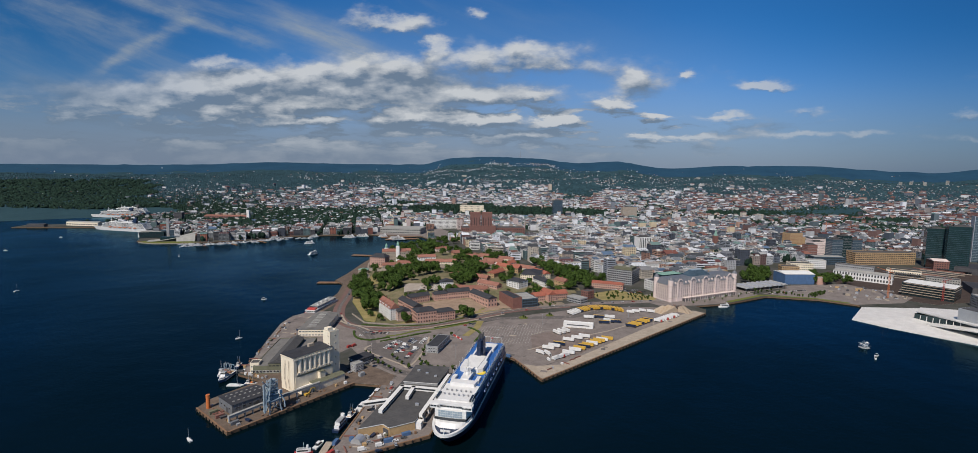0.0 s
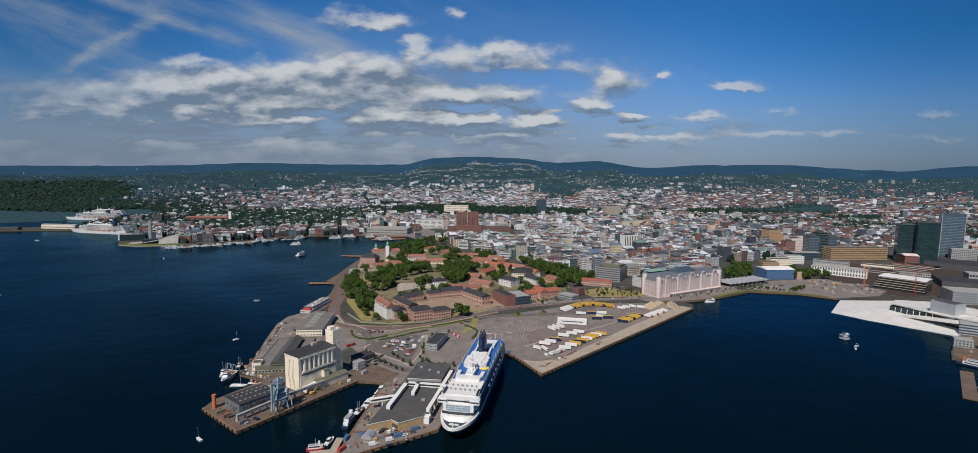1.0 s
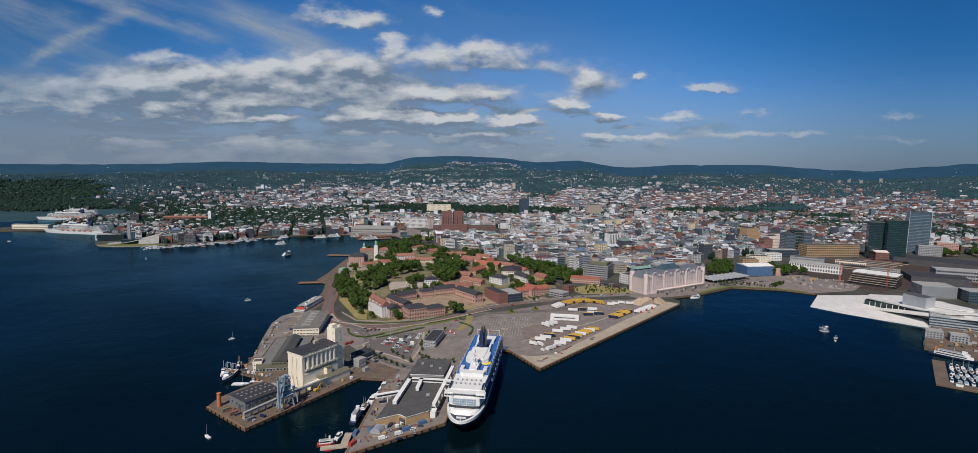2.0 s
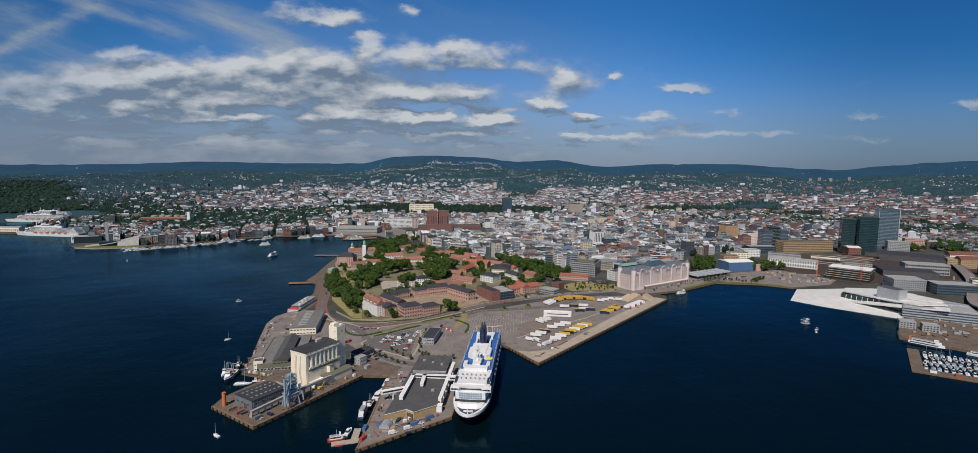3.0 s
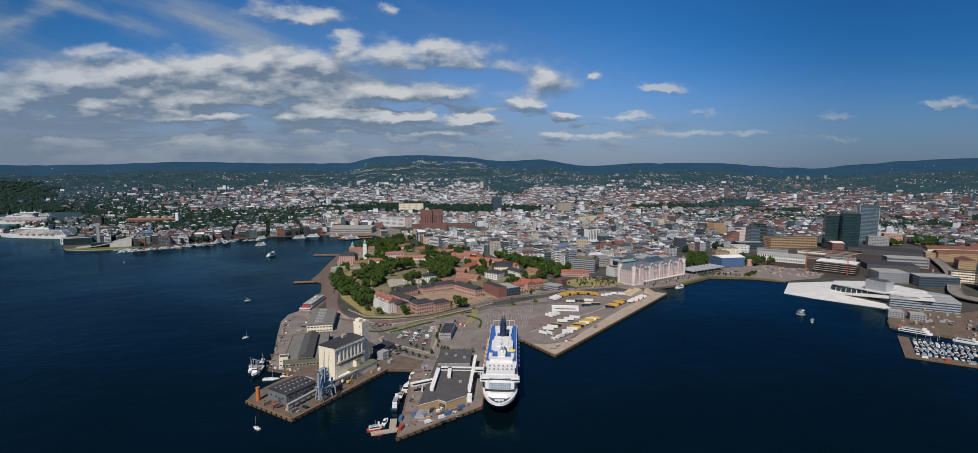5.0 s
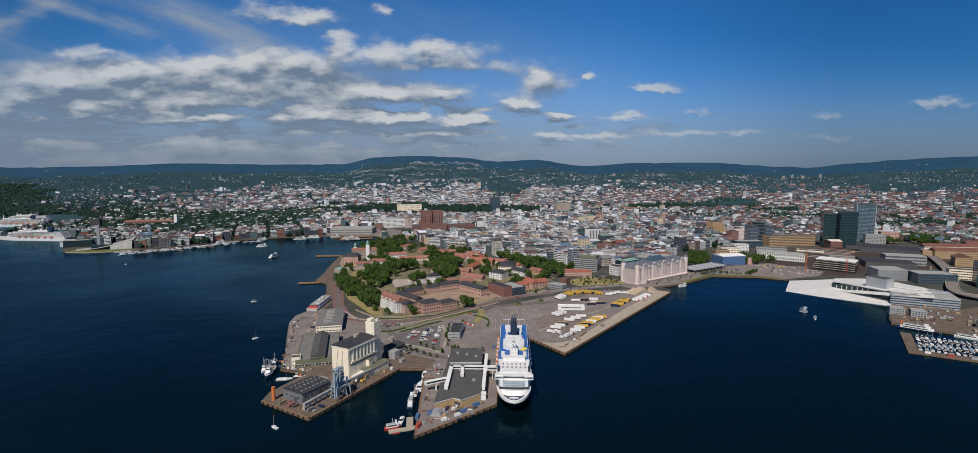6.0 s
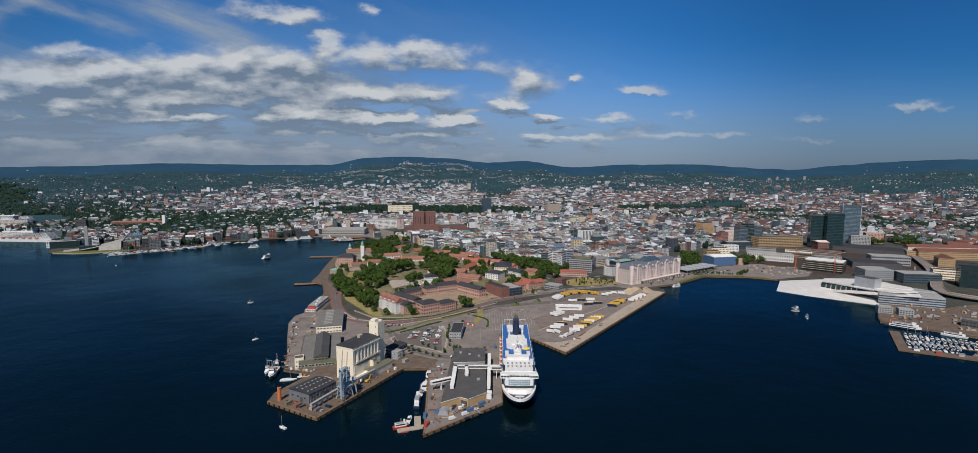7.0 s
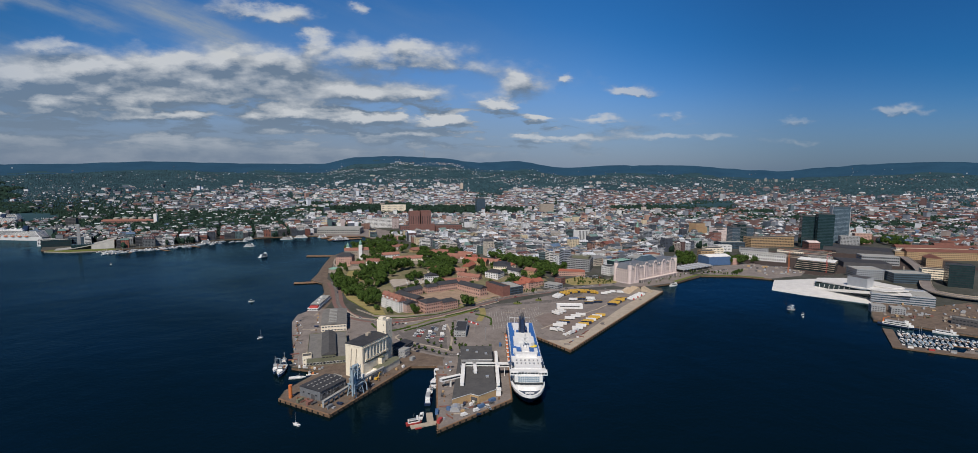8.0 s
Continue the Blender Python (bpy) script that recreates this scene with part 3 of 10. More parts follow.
SHORE = [
    (-5200, 1500), (-2825, 1799), (-1914, 2022), (-1580, 2078), (-1420, 2210), (-1330, 2200), (-1250, 2120), (-1180, 1930), (-1260, 1770), (-1232, 1644),
    (-1420, 1560), (-1405, 1500), (-1160, 1525), (-940, 1462), (-905, 1330), (-868, 1255), (-803, 1238), (-746, 1256), (-700, 1243), (-606, 1303), (-540, 1372), (-433, 1406),
    (-330, 1424), (-255, 1410), (-185, 1398), (-152, 1330), (-189, 1228), (-213, 1146), (-242, 1072), (-247, 980), (-249, 891), (-254, 840), (-233, 811),
    (-224, 752), (-225, 700), (-231, 650), (-245, 630), (-247, 599), (-238, 541), (-229, 492), (-224, 447), (-197, 433), (-207, 420), (-222, 396), (-224, 380), (-181, 343),
    (-114, 430), (-91, 426), (-104, 304), (-38, 343), (-3, 510), (17, 504), (28, 490), (50, 441), (288, 663), (296, 682), (288, 699), (335, 712), (420, 760),
    (489, 742), (526, 713), (512, 682), (543, 592), (553, 548), (488, 494), (472, 476), (520, 410), (575, 345), (700, 260), (812, 200), (5200, 100), (5200, 6200), (-5200, 6200)]


def sheet(name, outline, z0, z1, top, side, label="", category="", kind="structure"):
    """A slab over any outline, with its own side walls."""
    f = Form()
    n = len(outline)
    f.v = [(x, y, z0) for x, y in outline] + [(x, y, z1) for x, y in outline]
    area = sum(outline[i - 1][0] * outline[i][1] - outline[i][0] * outline[i - 1][1] for i in range(n))
    for i in range(n):
        j = (i + 1) % n
        f.f.append((i, j, n + j, n + i) if area > 0 else (j, i, n + i, n + j))
        f.m.append(1)
    for a, b, c in tessellate_polygon([[Vector((x, y, 0)) for x, y in outline]]):
        p, q, r = outline[a], outline[b], outline[c]
        up = (q[0] - p[0]) * (r[1] - p[1]) - (q[1] - p[1]) * (r[0] - p[0]) > 0
        f.f.append((n + a, n + b, n + c) if up else (n + a, n + c, n + b))
        f.m.append(0)
    return tagged(f.make(name, [top, side]), label, category, "", kind)


water = Form()
water.face([(-5600, -3000, 0), (5600, -3000, 0), (5600, 6300, 0), (-5600, 6300, 0)])
tagged(water.make("water", WATER), "deep dark blue fjord water with small ripples", "water", "", "structure")
sheet("ground", SHORE, -4.0, QUAY, STREET, QUAY_WALL, "grey city ground ending in a quay wall at the water", "ground")

EYE_X, EYE_Y = -60.0, -20.0
CREST = [(-60, 180), (-43, 187), (-34, 189), (-28, 198), (-25, 212), (-22, 222), (-12.5, 215), (-7, 218), (-3, 278), (1, 292), (5.2, 280), (10, 244), (14, 260),
         (19.6, 204), (25, 229), (31.7, 232), (39, 196), (41, 190), (45, 225), (48, 247), (52.4, 264), (60, 240), (80, 210)]


def crest(a):
    for (a0, z0), (a1, z1) in zip(CREST, CREST[1:]):
        if a0 <= a <= a1:
            t = (a - a0) / (a1 - a0)
            return z0 + (z1 - z0) * t * t * (3 - 2 * t)
    return CREST[0][1] if a < 0 else CREST[-1][1]


def ground_z(x, y):
    r, a = math.hypot(x - EYE_X, y - EYE_Y), math.degrees(math.atan2(x - EYE_X, y - EYE_Y))
    knoll = 0.6 * smooth(a, -7, -3) * (1 - smooth(a, 7, 12))
    rise = (1 - knoll) * (0.66 * smooth(r, 2350, 4200) + 0.34 * smooth(r, 4020, 4650)) + knoll * smooth(r, 2350, 4650) ** 1.2
    knolls = 16 * noise.noise((x / 420, y / 420, 0.3)) + 6 * noise.noise((x / 150, y / 150, 2.3))
    return QUAY - 1.6 + crest(a) * rise + knolls * smooth(r, 2500, 3300) * (1 - smooth(r, 4100, 4560)) + 2.0 * smooth(r, 2300, 2500)


f = Form()
RINGS = [2280 + 57 * k for k in range(42)]
STEPS = [-58 + 0.62 * k for k in range(230)]
for r in RINGS:
    for a in STEPS:
        x, y = EYE_X + r * math.sin(radians(a)), EYE_Y + r * math.cos(radians(a))
        drop = 40 * smooth(r, 4580, 4680) - (5.0 * noise.noise((a * 0.8, 0, 1)) + 3.0 * noise.noise((a * 2.4, 0, 4)) + 1.5 * noise.noise((a * 6, 0, 7))) * smooth(r, 4300, 4560)
        f.v.append((x, y, ground_z(x, y) - drop))
n = len(STEPS)
for i in range(len(RINGS) - 1):
    for j in range(n - 1):
        k = i * n + j
        a = STEPS[j]
        f.f.append((k, k + 1, k + n + 1, k + n))
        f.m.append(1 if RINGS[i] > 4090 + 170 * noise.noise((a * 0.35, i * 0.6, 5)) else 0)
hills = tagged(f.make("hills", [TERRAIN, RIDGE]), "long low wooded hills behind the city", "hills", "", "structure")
for p in hills.data.polygons:
    p.use_smooth = True


# the fortress rises gently behind the harbour road
FORT = [(-205, 752), (-160, 660), (-148, 599), (-61, 606), (5, 653), (72, 694), (117, 724), (152, 790), (77, 965), (-61, 1148), (-156, 1201), (-212, 1093), (-221, 963), (-223, 888), (-218, 838)]


def edge_distance(x, y, poly):
    best = 1e9
    for i in range(len(poly)):
        (x0, y0), (x1, y1) = poly[i], poly[i - 1]
        dx, dy = x1 - x0, y1 - y0
        t = max(0.0, min(1.0, ((x - x0) * dx + (y - y0) * dy) / (dx * dx + dy * dy)))
        best = min(best, math.hypot(x - x0 - t * dx, y - y0 - t * dy))
    return best


def fort_z(x, y):
    return QUAY + 9 * smooth(edge_distance(x, y, FORT), 0, 85) * smooth(y, 630, 810) if inside(x, y, FORT) else QUAY


f = Form()
STEP = 9.0
cells = {}
for i in range(-30, 22):
    for j in range(64, 134):
        x, y = i * STEP, j * STEP
        if inside(x, y, FORT):
            cells[i, j] = len(f.v)
            f.v.append((x, y, fort_z(x, y) + 0.12))
for (i, j), k in cells.items():
    if all(q in cells for q in ((i + 1, j), (i + 1, j + 1), (i, j + 1))):
        f.f.append((k, cells[i + 1, j], cells[i + 1, j + 1], cells[i, j + 1]))
        f.m.append(0)
tagged(f.make("fortress_ground", FORT_GROUND), "worn grass and gravel yards rising to the old fortress", "ground", "", "structure")

def ground_patch(name, poly, mat, lift, label, category):
    """A thin layer that follows the rising ground inside an outline."""
    f, grid, step = Form(), {}, 4.0
    xs, ys = [p[0] for p in poly], [p[1] for p in poly]
    for i in range(int(min(xs) / step) - 1, int(max(xs) / step) + 2):
        for j in range(int(min(ys) / step) - 1, int(max(ys) / step) + 2):
            if inside(i * step, j * step, poly):
                grid[i, j] = len(f.v)
                f.v.append((i * step, j * step, fort_z(i * step, j * step) + lift))
    for (i, j), k in grid.items():
        if all(q in grid for q in ((i + 1, j), (i + 1, j + 1), (i, j + 1))):
            f.f.append((k, grid[i + 1, j], grid[i + 1, j + 1], grid[i, j + 1]))
            f.m.append(0)
    return tagged(f.make(name, mat), label, category, "", "structure")


ground_patch("court_museum", [(-100, 656), (-72, 632), (-40, 634), (-12, 656), (2, 690), (-22, 714), (-62, 706), (-88, 694)], COURT, 0.35, "sandy courtyard between the brick museum wings", "courtyard")
ground_patch("court_archive", [(-14, 650), (24, 672), (70, 694), (112, 724), (100, 760), (40, 738), (4, 700)], COURT, 0.35, "sandy forecourt round the old brick halls", "courtyard")
ground_patch("path_fort", [(-120, 905), (-60, 896), (40, 905), (70, 880), (110, 830), (118, 838), (78, 892), (46, 918), (-60, 910), (-118, 918)], ASPHALT, 0.30, "grey road through the fortress", "road")

# ---- trees ----
def leaf_cloud(rng, form, cx, cy, cz, rx, ry, rz, count, size, m=0):
    """Loose leaf clumps in a lumpy crown, thicker towards its outside."""
    lumps = [(rng.uniform(-0.55, 0.55), rng.uniform(-0.55, 0.55), rng.uniform(-0.45, 0.6), rng.uniform(0.38, 0.6)) for _ in range(9)]
    for _ in range(count):
        lx, ly, lz, lr = rng.choice(lumps)
        d = Vector((rng.gauss(0, 1), rng.gauss(0, 1), rng.gauss(0, 1) + 0.25)).normalized() * lr * rng.uniform(0.75, 1.05)
        p = Vector((cx + (lx + d.x) * rx, cy + (ly + d.y) * ry, cz + (lz + d.z) * rz))
        s = size * rng.uniform(0.6, 1.3)
        out_ = (d + Vector((rng.uniform(-.22, .22), rng.uniform(-.22, .22), rng.uniform(-.05, .40)))).normalized()
        x = out_.orthogonal().normalized()
        y = out_.cross(x)
        a = rng.uniform(0, 6.28)
        q = [p + (x * math.cos(a + b) + y * math.sin(a + b)) * s * k for b, k in ((0, 1), (1.7, 0.8), (3.2, 1.1), (4.8, 0.75))]
        form.face([tuple(w) for w in q], m)


def tree_meshes(seed, height, spread, count, size):
    rng = random.Random(seed)
    trunk = Form()
    trunk.drum(0, 0, -1.0, 0.32, height * 0.45 + 1.0, 0.18, 7)
    for k in range(4):
        a = k * 1.57 + rng.uniform(-0.4, 0.4)
        trunk.tube([(0, 0, height * 0.28 + k * 0.4), (math.cos(a) * spread * 0.5, math.sin(a) * spread * 0.5, height * 0.62)], 0.11, 5)
    crown = Form()
    leaf_cloud(rng, crown, 0, 0, height * 0.60, spread, spread, height * 0.42, count, size)
    return trunk, crown


TREES = []
for k in range(7):
    trunk, crown = tree_meshes(40 + k, 12.5, 5.4 + 0.5 * (k % 3), 900, 0.78)
    TREES.append((trunk, crown))
for k in range(3):
    trunk, crown = tree_meshes(60 + k, 5.0, 1.8, 260, 0.42)
    TREES.append((trunk, crown))
TREE_SOURCE = {}


TREE_CALLS = []


def tree(kind, x, y, z, scale=1.0, turn=0.0, label="", group="trees"):
    """Notes a tree; plant_trees() puts up the nearest as things and joins the rest."""
    TREE_CALLS.append((math.hypot(x - EYE_X, y - EYE_Y), kind, x, y, z, scale, turn, label, group))


def plant(kind, x, y, z, scale=1.0, turn=0.0, label="", group="trees"):
    """kind 0 to 6: a broad park tree; 7 to 9: a young street tree."""
    m = pose(x, y, z, 0, 0, turn) @ Matrix.Diagonal((scale, scale, scale * (0.9 + 0.2 * ((turn * 7) % 1)), 1))
    if kind not in TREE_SOURCE:
        root = new("tree")
        root.matrix_basis = m
        part("trunk", TREES[kind][0], BARK, root)
        part("crown", TREES[kind][1], LEAF, root)
        TREE_SOURCE[kind] = root
    else:
        src = TREE_SOURCE[kind]
        root = new("tree")
        root.matrix_basis = m
        for ch in src.children:
            c = new(ch.name.split(".")[0], ch.data)
            c.parent = root
    return tagged(root, label or ("broad green deciduous tree in full summer leaf" if kind < 7 else "small round young street tree in leaf"), "tree", group)

# ---- the town's blocks ----
HARBOUR = [(-271, 289), (-303, 1337), (-116, 1368), (-61, 1202), (78, 1017), (150, 925), (228, 868), (385, 850), (430, 940), (500, 1000), (568, 1034), (664, 1061), (834, 1102), (1156, 1172),
           (1172, 896), (1001, 602), (868, 441), (531, 309)]
CITY_HALL = [(-146, 1353), (144, 1356), (149, 1560), (-148, 1555)]
PALACE_PARK = [(-417, 2120), (-217, 1975), (171, 1917), (447, 1988), (583, 2228), (361, 2400), (-322, 2474)]
EAST_PARK = [(864, 2062), (1484, 2075), (1660, 2288), (972, 2307)]
SQUARE = [(-340, 1405), (-134, 1385), (-148, 1570), (-295, 1553)]
PARKS = [PALACE_PARK, EAST_PARK]
TOWN_TURN = 14.0
ct, st = math.cos(radians(TOWN_TURN)), math.sin(radians(TOWN_TURN))
rng = random.Random(11)
SPOTS = [(222, 842, 34), (455, 895, 55), (338, 1121, 20), (534, 1969, 34), (265, 2015, 22), (741, 1250, 34), (742, 1110, 60), (790, 1115, 30), (542, 1224, 18), (775, 1176, 40), (-800, 1262, 62), (-865, 1318, 36), (-140, 1612, 52), (-920, 1790, 60), (-975, 1790, 40), (-862, 1790, 40), (-1030, 1700, 22), (-1340, 1530, 75), (-1220, 1560, 75), (-1070, 1530, 40)]        # other large things which keep the blocks off: x, y, radius


def open_land(x, y, r=14.0):
    if not all(inside(x + dx, y + dy, SHORE) for dx, dy in ((-r, -r), (r, -r), (r, r), (-r, r), (0, -r * 1.4))):
        return False
    if inside(x, y, HARBOUR) or inside(x, y, CITY_HALL) or inside(x, y, SQUARE) or any(inside(x, y, p) for p in PARKS):
        return False
    return all((x - a) ** 2 + (y - b) ** 2 > (c + r) ** 2 for a, b, c in SPOTS)


TOWN_LABELS = {"flat": "pale rendered city block with a flat grey roof", "gable": "rendered city building with a pitched roof and rows of windows",
               "mansard": "old city building with a steep dark mansard roof", "step": "city office building with a set-back upper storey"}


def town_house(w, d, floors, style, rng, walls, roof, units, panes_on=True):
    """One house about its own origin: walls and panes go into the first form, its roof into the second."""
    storey = 3.4
    h = floors * storey + 1.0
    walls.box(0, 0, -3, w, d, h + 3)
    if panes_on:
        if style in ("flat", "step") and rng.random() < 0.5:
            for fl in range(floors):
                for cx, cy, ww, dd in ((0, -d / 2 - 0.02, w - 1.6, 0.08), (-w / 2 - 0.02, 0, 0.08, d - 1.6), (w / 2 + 0.02, 0, 0.08, d - 1.6)):
                    walls.box(cx, cy, 1.7 + fl * storey, ww, dd, 1.6, m=1)
        else:
            window_rows(walls, w, d, 0.8, floors, storey, rng.choice((2.7, 3.2, 3.8)), rng.choice((1.4, 1.7, 2.3)), 1.85, "SEW", m=1, rng=rng)
    if style in ("flat", "step"):
        t = 0.35
        for cx, cy, ww, dd in ((0, -d / 2 + t / 2, w, t), (0, d / 2 - t / 2, w, t), (-w / 2 + t / 2, 0, t, d - 2 * t), (w / 2 - t / 2, 0, t, d - 2 * t)):
            walls.box(cx, cy, h, ww, dd, 0.8)
        roof.box(0, 0, h, w - 2 * t - 0.04, d - 2 * t - 0.04, 0.2)
        if style == "step":
            roof.box(w * rng.uniform(-.08, .08), d * 0.06, h, w * rng.uniform(.5, .75), d * rng.uniform(.5, .7), 3.4)
        for _ in range(rng.randint(4, 9) if panes_on else 4):
            units.append((rng.uniform(-.36, .36) * w, rng.uniform(-.36, .36) * d, h + 0.2, rng.uniform(1.5, 6), rng.uniform(1.5, 6), rng.uniform(1.0, 2.8), rng.choice((0, 1, 2))))
    elif style == "gable":
        long_x = w >= d
        ww, dd, tt = (w, d, 0) if long_x else (d, w, 90)
        rise = min(dd * 0.30, 6.0)
        roof.gable(0, 0, h, ww, dd, rise, tt, hip=rng.choice((0, 0, dd * 0.35)), m=0)
        for _ in range(rng.randint(2, 4)):
            a, b = rng.uniform(-.4, .4) * ww, rng.uniform(-.2, .2) * dd
            px, py = (a, b) if long_x else (-b, a)
            units.append((px, py, h + rise * 0.5, 1.1, 0.9, rise * 0.5 + 1.0, 1))
    else:
        i = min(w, d) * 0.16
        lower = [(-w / 2 - .3, -d / 2 - .3), (w / 2 + .3, -d / 2 - .3), (w / 2 + .3, d / 2 + .3), (-w / 2 - .3, d / 2 + .3)]
        upper = [(-w / 2 + i, -d / 2 + i), (w / 2 - i, -d / 2 + i), (w / 2 - i, d / 2 - i), (-w / 2 + i, d / 2 - i)]
        roof.prism(lower, h, h + 3.6, 0, None, True, upper)
        for k in range(int(w / 5)):
            units.append((-w / 2 + 2.5 + k * 5, -d / 2 + i * 0.45, h + 0.5, 1.5, 1.6, 1.9, 1))
        for _ in range(3):
            units.append((rng.uniform(-.3, .3) * w, rng.uniform(-.2, .2) * d, h + 3.6, 1.4, 1.0, 1.4, 1))


def pour(src, dst, x, y, z, turn):
    """Adds a form to a larger one, placed and turned."""
    c, s = math.cos(radians(turn)), math.sin(radians(turn))
    k = len(dst.v)
    dst.v.extend([(x + p[0] * c - p[1] * s, y + p[0] * s + p[1] * c, z + p[2]) for p in src.v])
    dst.f.extend([tuple(i + k for i in fc) for fc in src.f])
    dst.m.extend(src.m)


BLOCK_W, BLOCK_D, GAP = 76.0, 62.0, 10.5
lots, groves = [], []
for i in range(-30, 40):
    for j in range(2, 42):
        gx, gy = i * (BLOCK_W + GAP), j * (BLOCK_D + GAP) + 140
        bx, by = gx * ct - gy * st + 200, gx * st + gy * ct
        r = math.hypot(bx - EYE_X, by - EYE_Y)
        a = math.degrees(math.atan2(bx - EYE_X, by - EYE_Y))
        if r > 2330 or not -43 < a < 58:
            continue
        nx, ny = rng.choice((3, 4, 4, 5) if r < 1350 else (4, 5, 6)), rng.choice((3, 3, 4) if r < 1350 else (4, 4, 5))
        cuts = sorted((k + 1) / nx + rng.uniform(-.25, .25) / nx for k in range(nx - 1))
        edges = [0, *cuts, 1]
        for p in range(nx):
            for q in range(ny):
                w, d = (edges[p + 1] - edges[p]) * BLOCK_W - 0.3, BLOCK_D / ny - 0.3
                lx, ly = (edges[p] + edges[p + 1]) / 2 * BLOCK_W - BLOCK_W / 2, (q + 0.5) * BLOCK_D / ny - BLOCK_D / 2
                x, y = bx + lx * ct - ly * st, by + lx * st + ly * ct
                if not open_land(x, y, min(w, d) / 2 + 1) or rng.random() < (0.06 if r < 1500 else 0.14):
                    continue
                leafy = smooth(a, -8, -15) * smooth(edge_distance(x, y, SHORE), 110, 230) * 0.92 + 0.40 * smooth(r, 1500, 2100) + 0.72 * smooth(a, 22, 40) * smooth(noise.noise((x / 140, y / 140, 4)), -0.1, 0.3) + 0.40 * smooth(a, 2, -12) * smooth(r, 1650, 2000)
                if rng.random() < leafy:
                    groves.append((x, y, w, d))
                    continue
                lots.append((math.hypot(x - EYE_X, y - EYE_Y), a, x, y, w, d * rng.uniform(.74, 1.0)))
lots.sort()
TOWN_GROUND = QUAY - 0.05
rest_walls, brick_walls, quay_walls, rest_roofs, rest_red, plant_boxes = Form(), Form(), Form(), Form(), Form(), Form()
for k, (r, a, x, y, w, d) in enumerate(lots):
    east = smooth(a, 20, 42)
    style = rng.choices(("flat", "gable", "mansard", "step"), (0.36, 0.30 + east, 0.14, 0.20))[0]
    floors = rng.choice((3, 4, 4, 5, 5, 6)) if rng.random() < .97 else 9
    if a < -10:
        floors = min(floors, rng.choice((3, 4, 5)) if edge_distance(x, y, SHORE) > 120 else 6)
    red = rng.random() < 0.07 + 0.14 * smooth(r, 1400, 1900) + 0.20 * east + 0.22 * smooth(a, -8, -16)
    turn = TOWN_TURN + rng.uniform(-3, 3)
    walls, roof, units = Form(), Form(), []
    town_house(w, d, floors if r < 1900 else floors - 1, style, rng, walls, roof, units, r < 1600)
    if k < 300:
        quayside = x < -330
        ob = tagged(walls.make("building", [QUAYSIDE_WALL if quayside else EAST_WALL if a > 28 else TOWN_WALL, GLASS]), TOWN_LABELS[style], "building", "town buildings")
        ob.matrix_basis = pose(x, y, TOWN_GROUND, 0, 0, turn)
        part("roof", roof, [TOWN_ROOF_RED if red else TOWN_ROOF, GREY_PAINT], ob)
        if k < 100:
            for q, (ux, uy, uz, uw, ud, uh, um) in enumerate(units[:4]):
                part("roof_unit", Form().box(ux, uy, uz, uw, ud, uh), GREY_PAINT if um else ROOF_LIGHT, ob)
            units = []
    else:
        quayside = x < -330 and edge_distance(x, y, SHORE) < 170
        # the dimmed wall colours take over towards both sides of the view
        old = rng.random() < max(smooth(a, 18, 36), smooth(a, -9, -18))
        pour(walls, quay_walls if quayside else brick_walls if old else rest_walls, x, y, TOWN_GROUND, turn)
        pour(roof, rest_red if red else rest_roofs, x, y, TOWN_GROUND, turn)
    for ux, uy, uz, uw, ud, uh, um in units:
        c, s = math.cos(radians(turn)), math.sin(radians(turn))
        plant_boxes.box(x + ux * c - uy * s, y + ux * s + uy * c, TOWN_GROUND + uz, uw, ud, uh, turn, um)
tagged(plant_boxes.make("rooftop_plant", [ROOF_LIGHT, GREY_PAINT, WHITE_ROOF]), "small vents, stacks and dormers on the town roofs", "roof plant", "", "stuff")
tagged(rest_walls.make("inner_town_walls", [TOWN_WALL, GLASS]), "rendered facades of the many inner town blocks", "buildings", "", "stuff")
tagged(brick_walls.make("old_quarter_walls", [EAST_WALL, GLASS]), "brick and render facades of the side quarters, dimmed in colour", "buildings", "", "stuff")
tagged(quay_walls.make("quayside_walls", [QUAYSIDE_WALL, GLASS]), "dark brick and glass facades along the western quays", "buildings", "", "stuff")
tagged(rest_roofs.make("inner_town_roofs", [TOWN_ROOF, GREY_PAINT]), "grey and white roofs of the inner town blocks", "roofs", "", "stuff")
tagged(rest_red.make("inner_town_tile_roofs", [TOWN_ROOF_RED, GREY_PAINT]), "red tile roofs of the inner town blocks", "roofs", "", "stuff")

# ---- the outer town: houses, blocks and trees past the counted ones ----
far_extra, villas, villa_roofs = [], Form(), Form()
far_walls, far_brick, far_roofs, far_red, far_trees, far_spruce, wood = Form(), Form(), Form(), Form(), Form(), Form(), Form()
rng = random.Random(5)


def clump(form, x, y, z, w, h, rng):
    """A far tree crown: an uneven peaked dome of few faces."""
    k, n = len(form.v), 5
    t = rng.uniform(0, 6.28)
    for i in range(n):
        q = t + i * 2 * math.pi / n
        s = w * 0.5 * rng.uniform(0.75, 1.2)
        form.v.append((x + s * math.cos(q), y + s * math.sin(q), z - 1.5))
    form.v.append((x + rng.uniform(-.15, .15) * w, y + rng.uniform(-.15, .15) * w, z + h))
    form.f.extend([(k + i, k + (i + 1) % n, k + n) for i in range(n)])
    form.m.extend([0] * n)


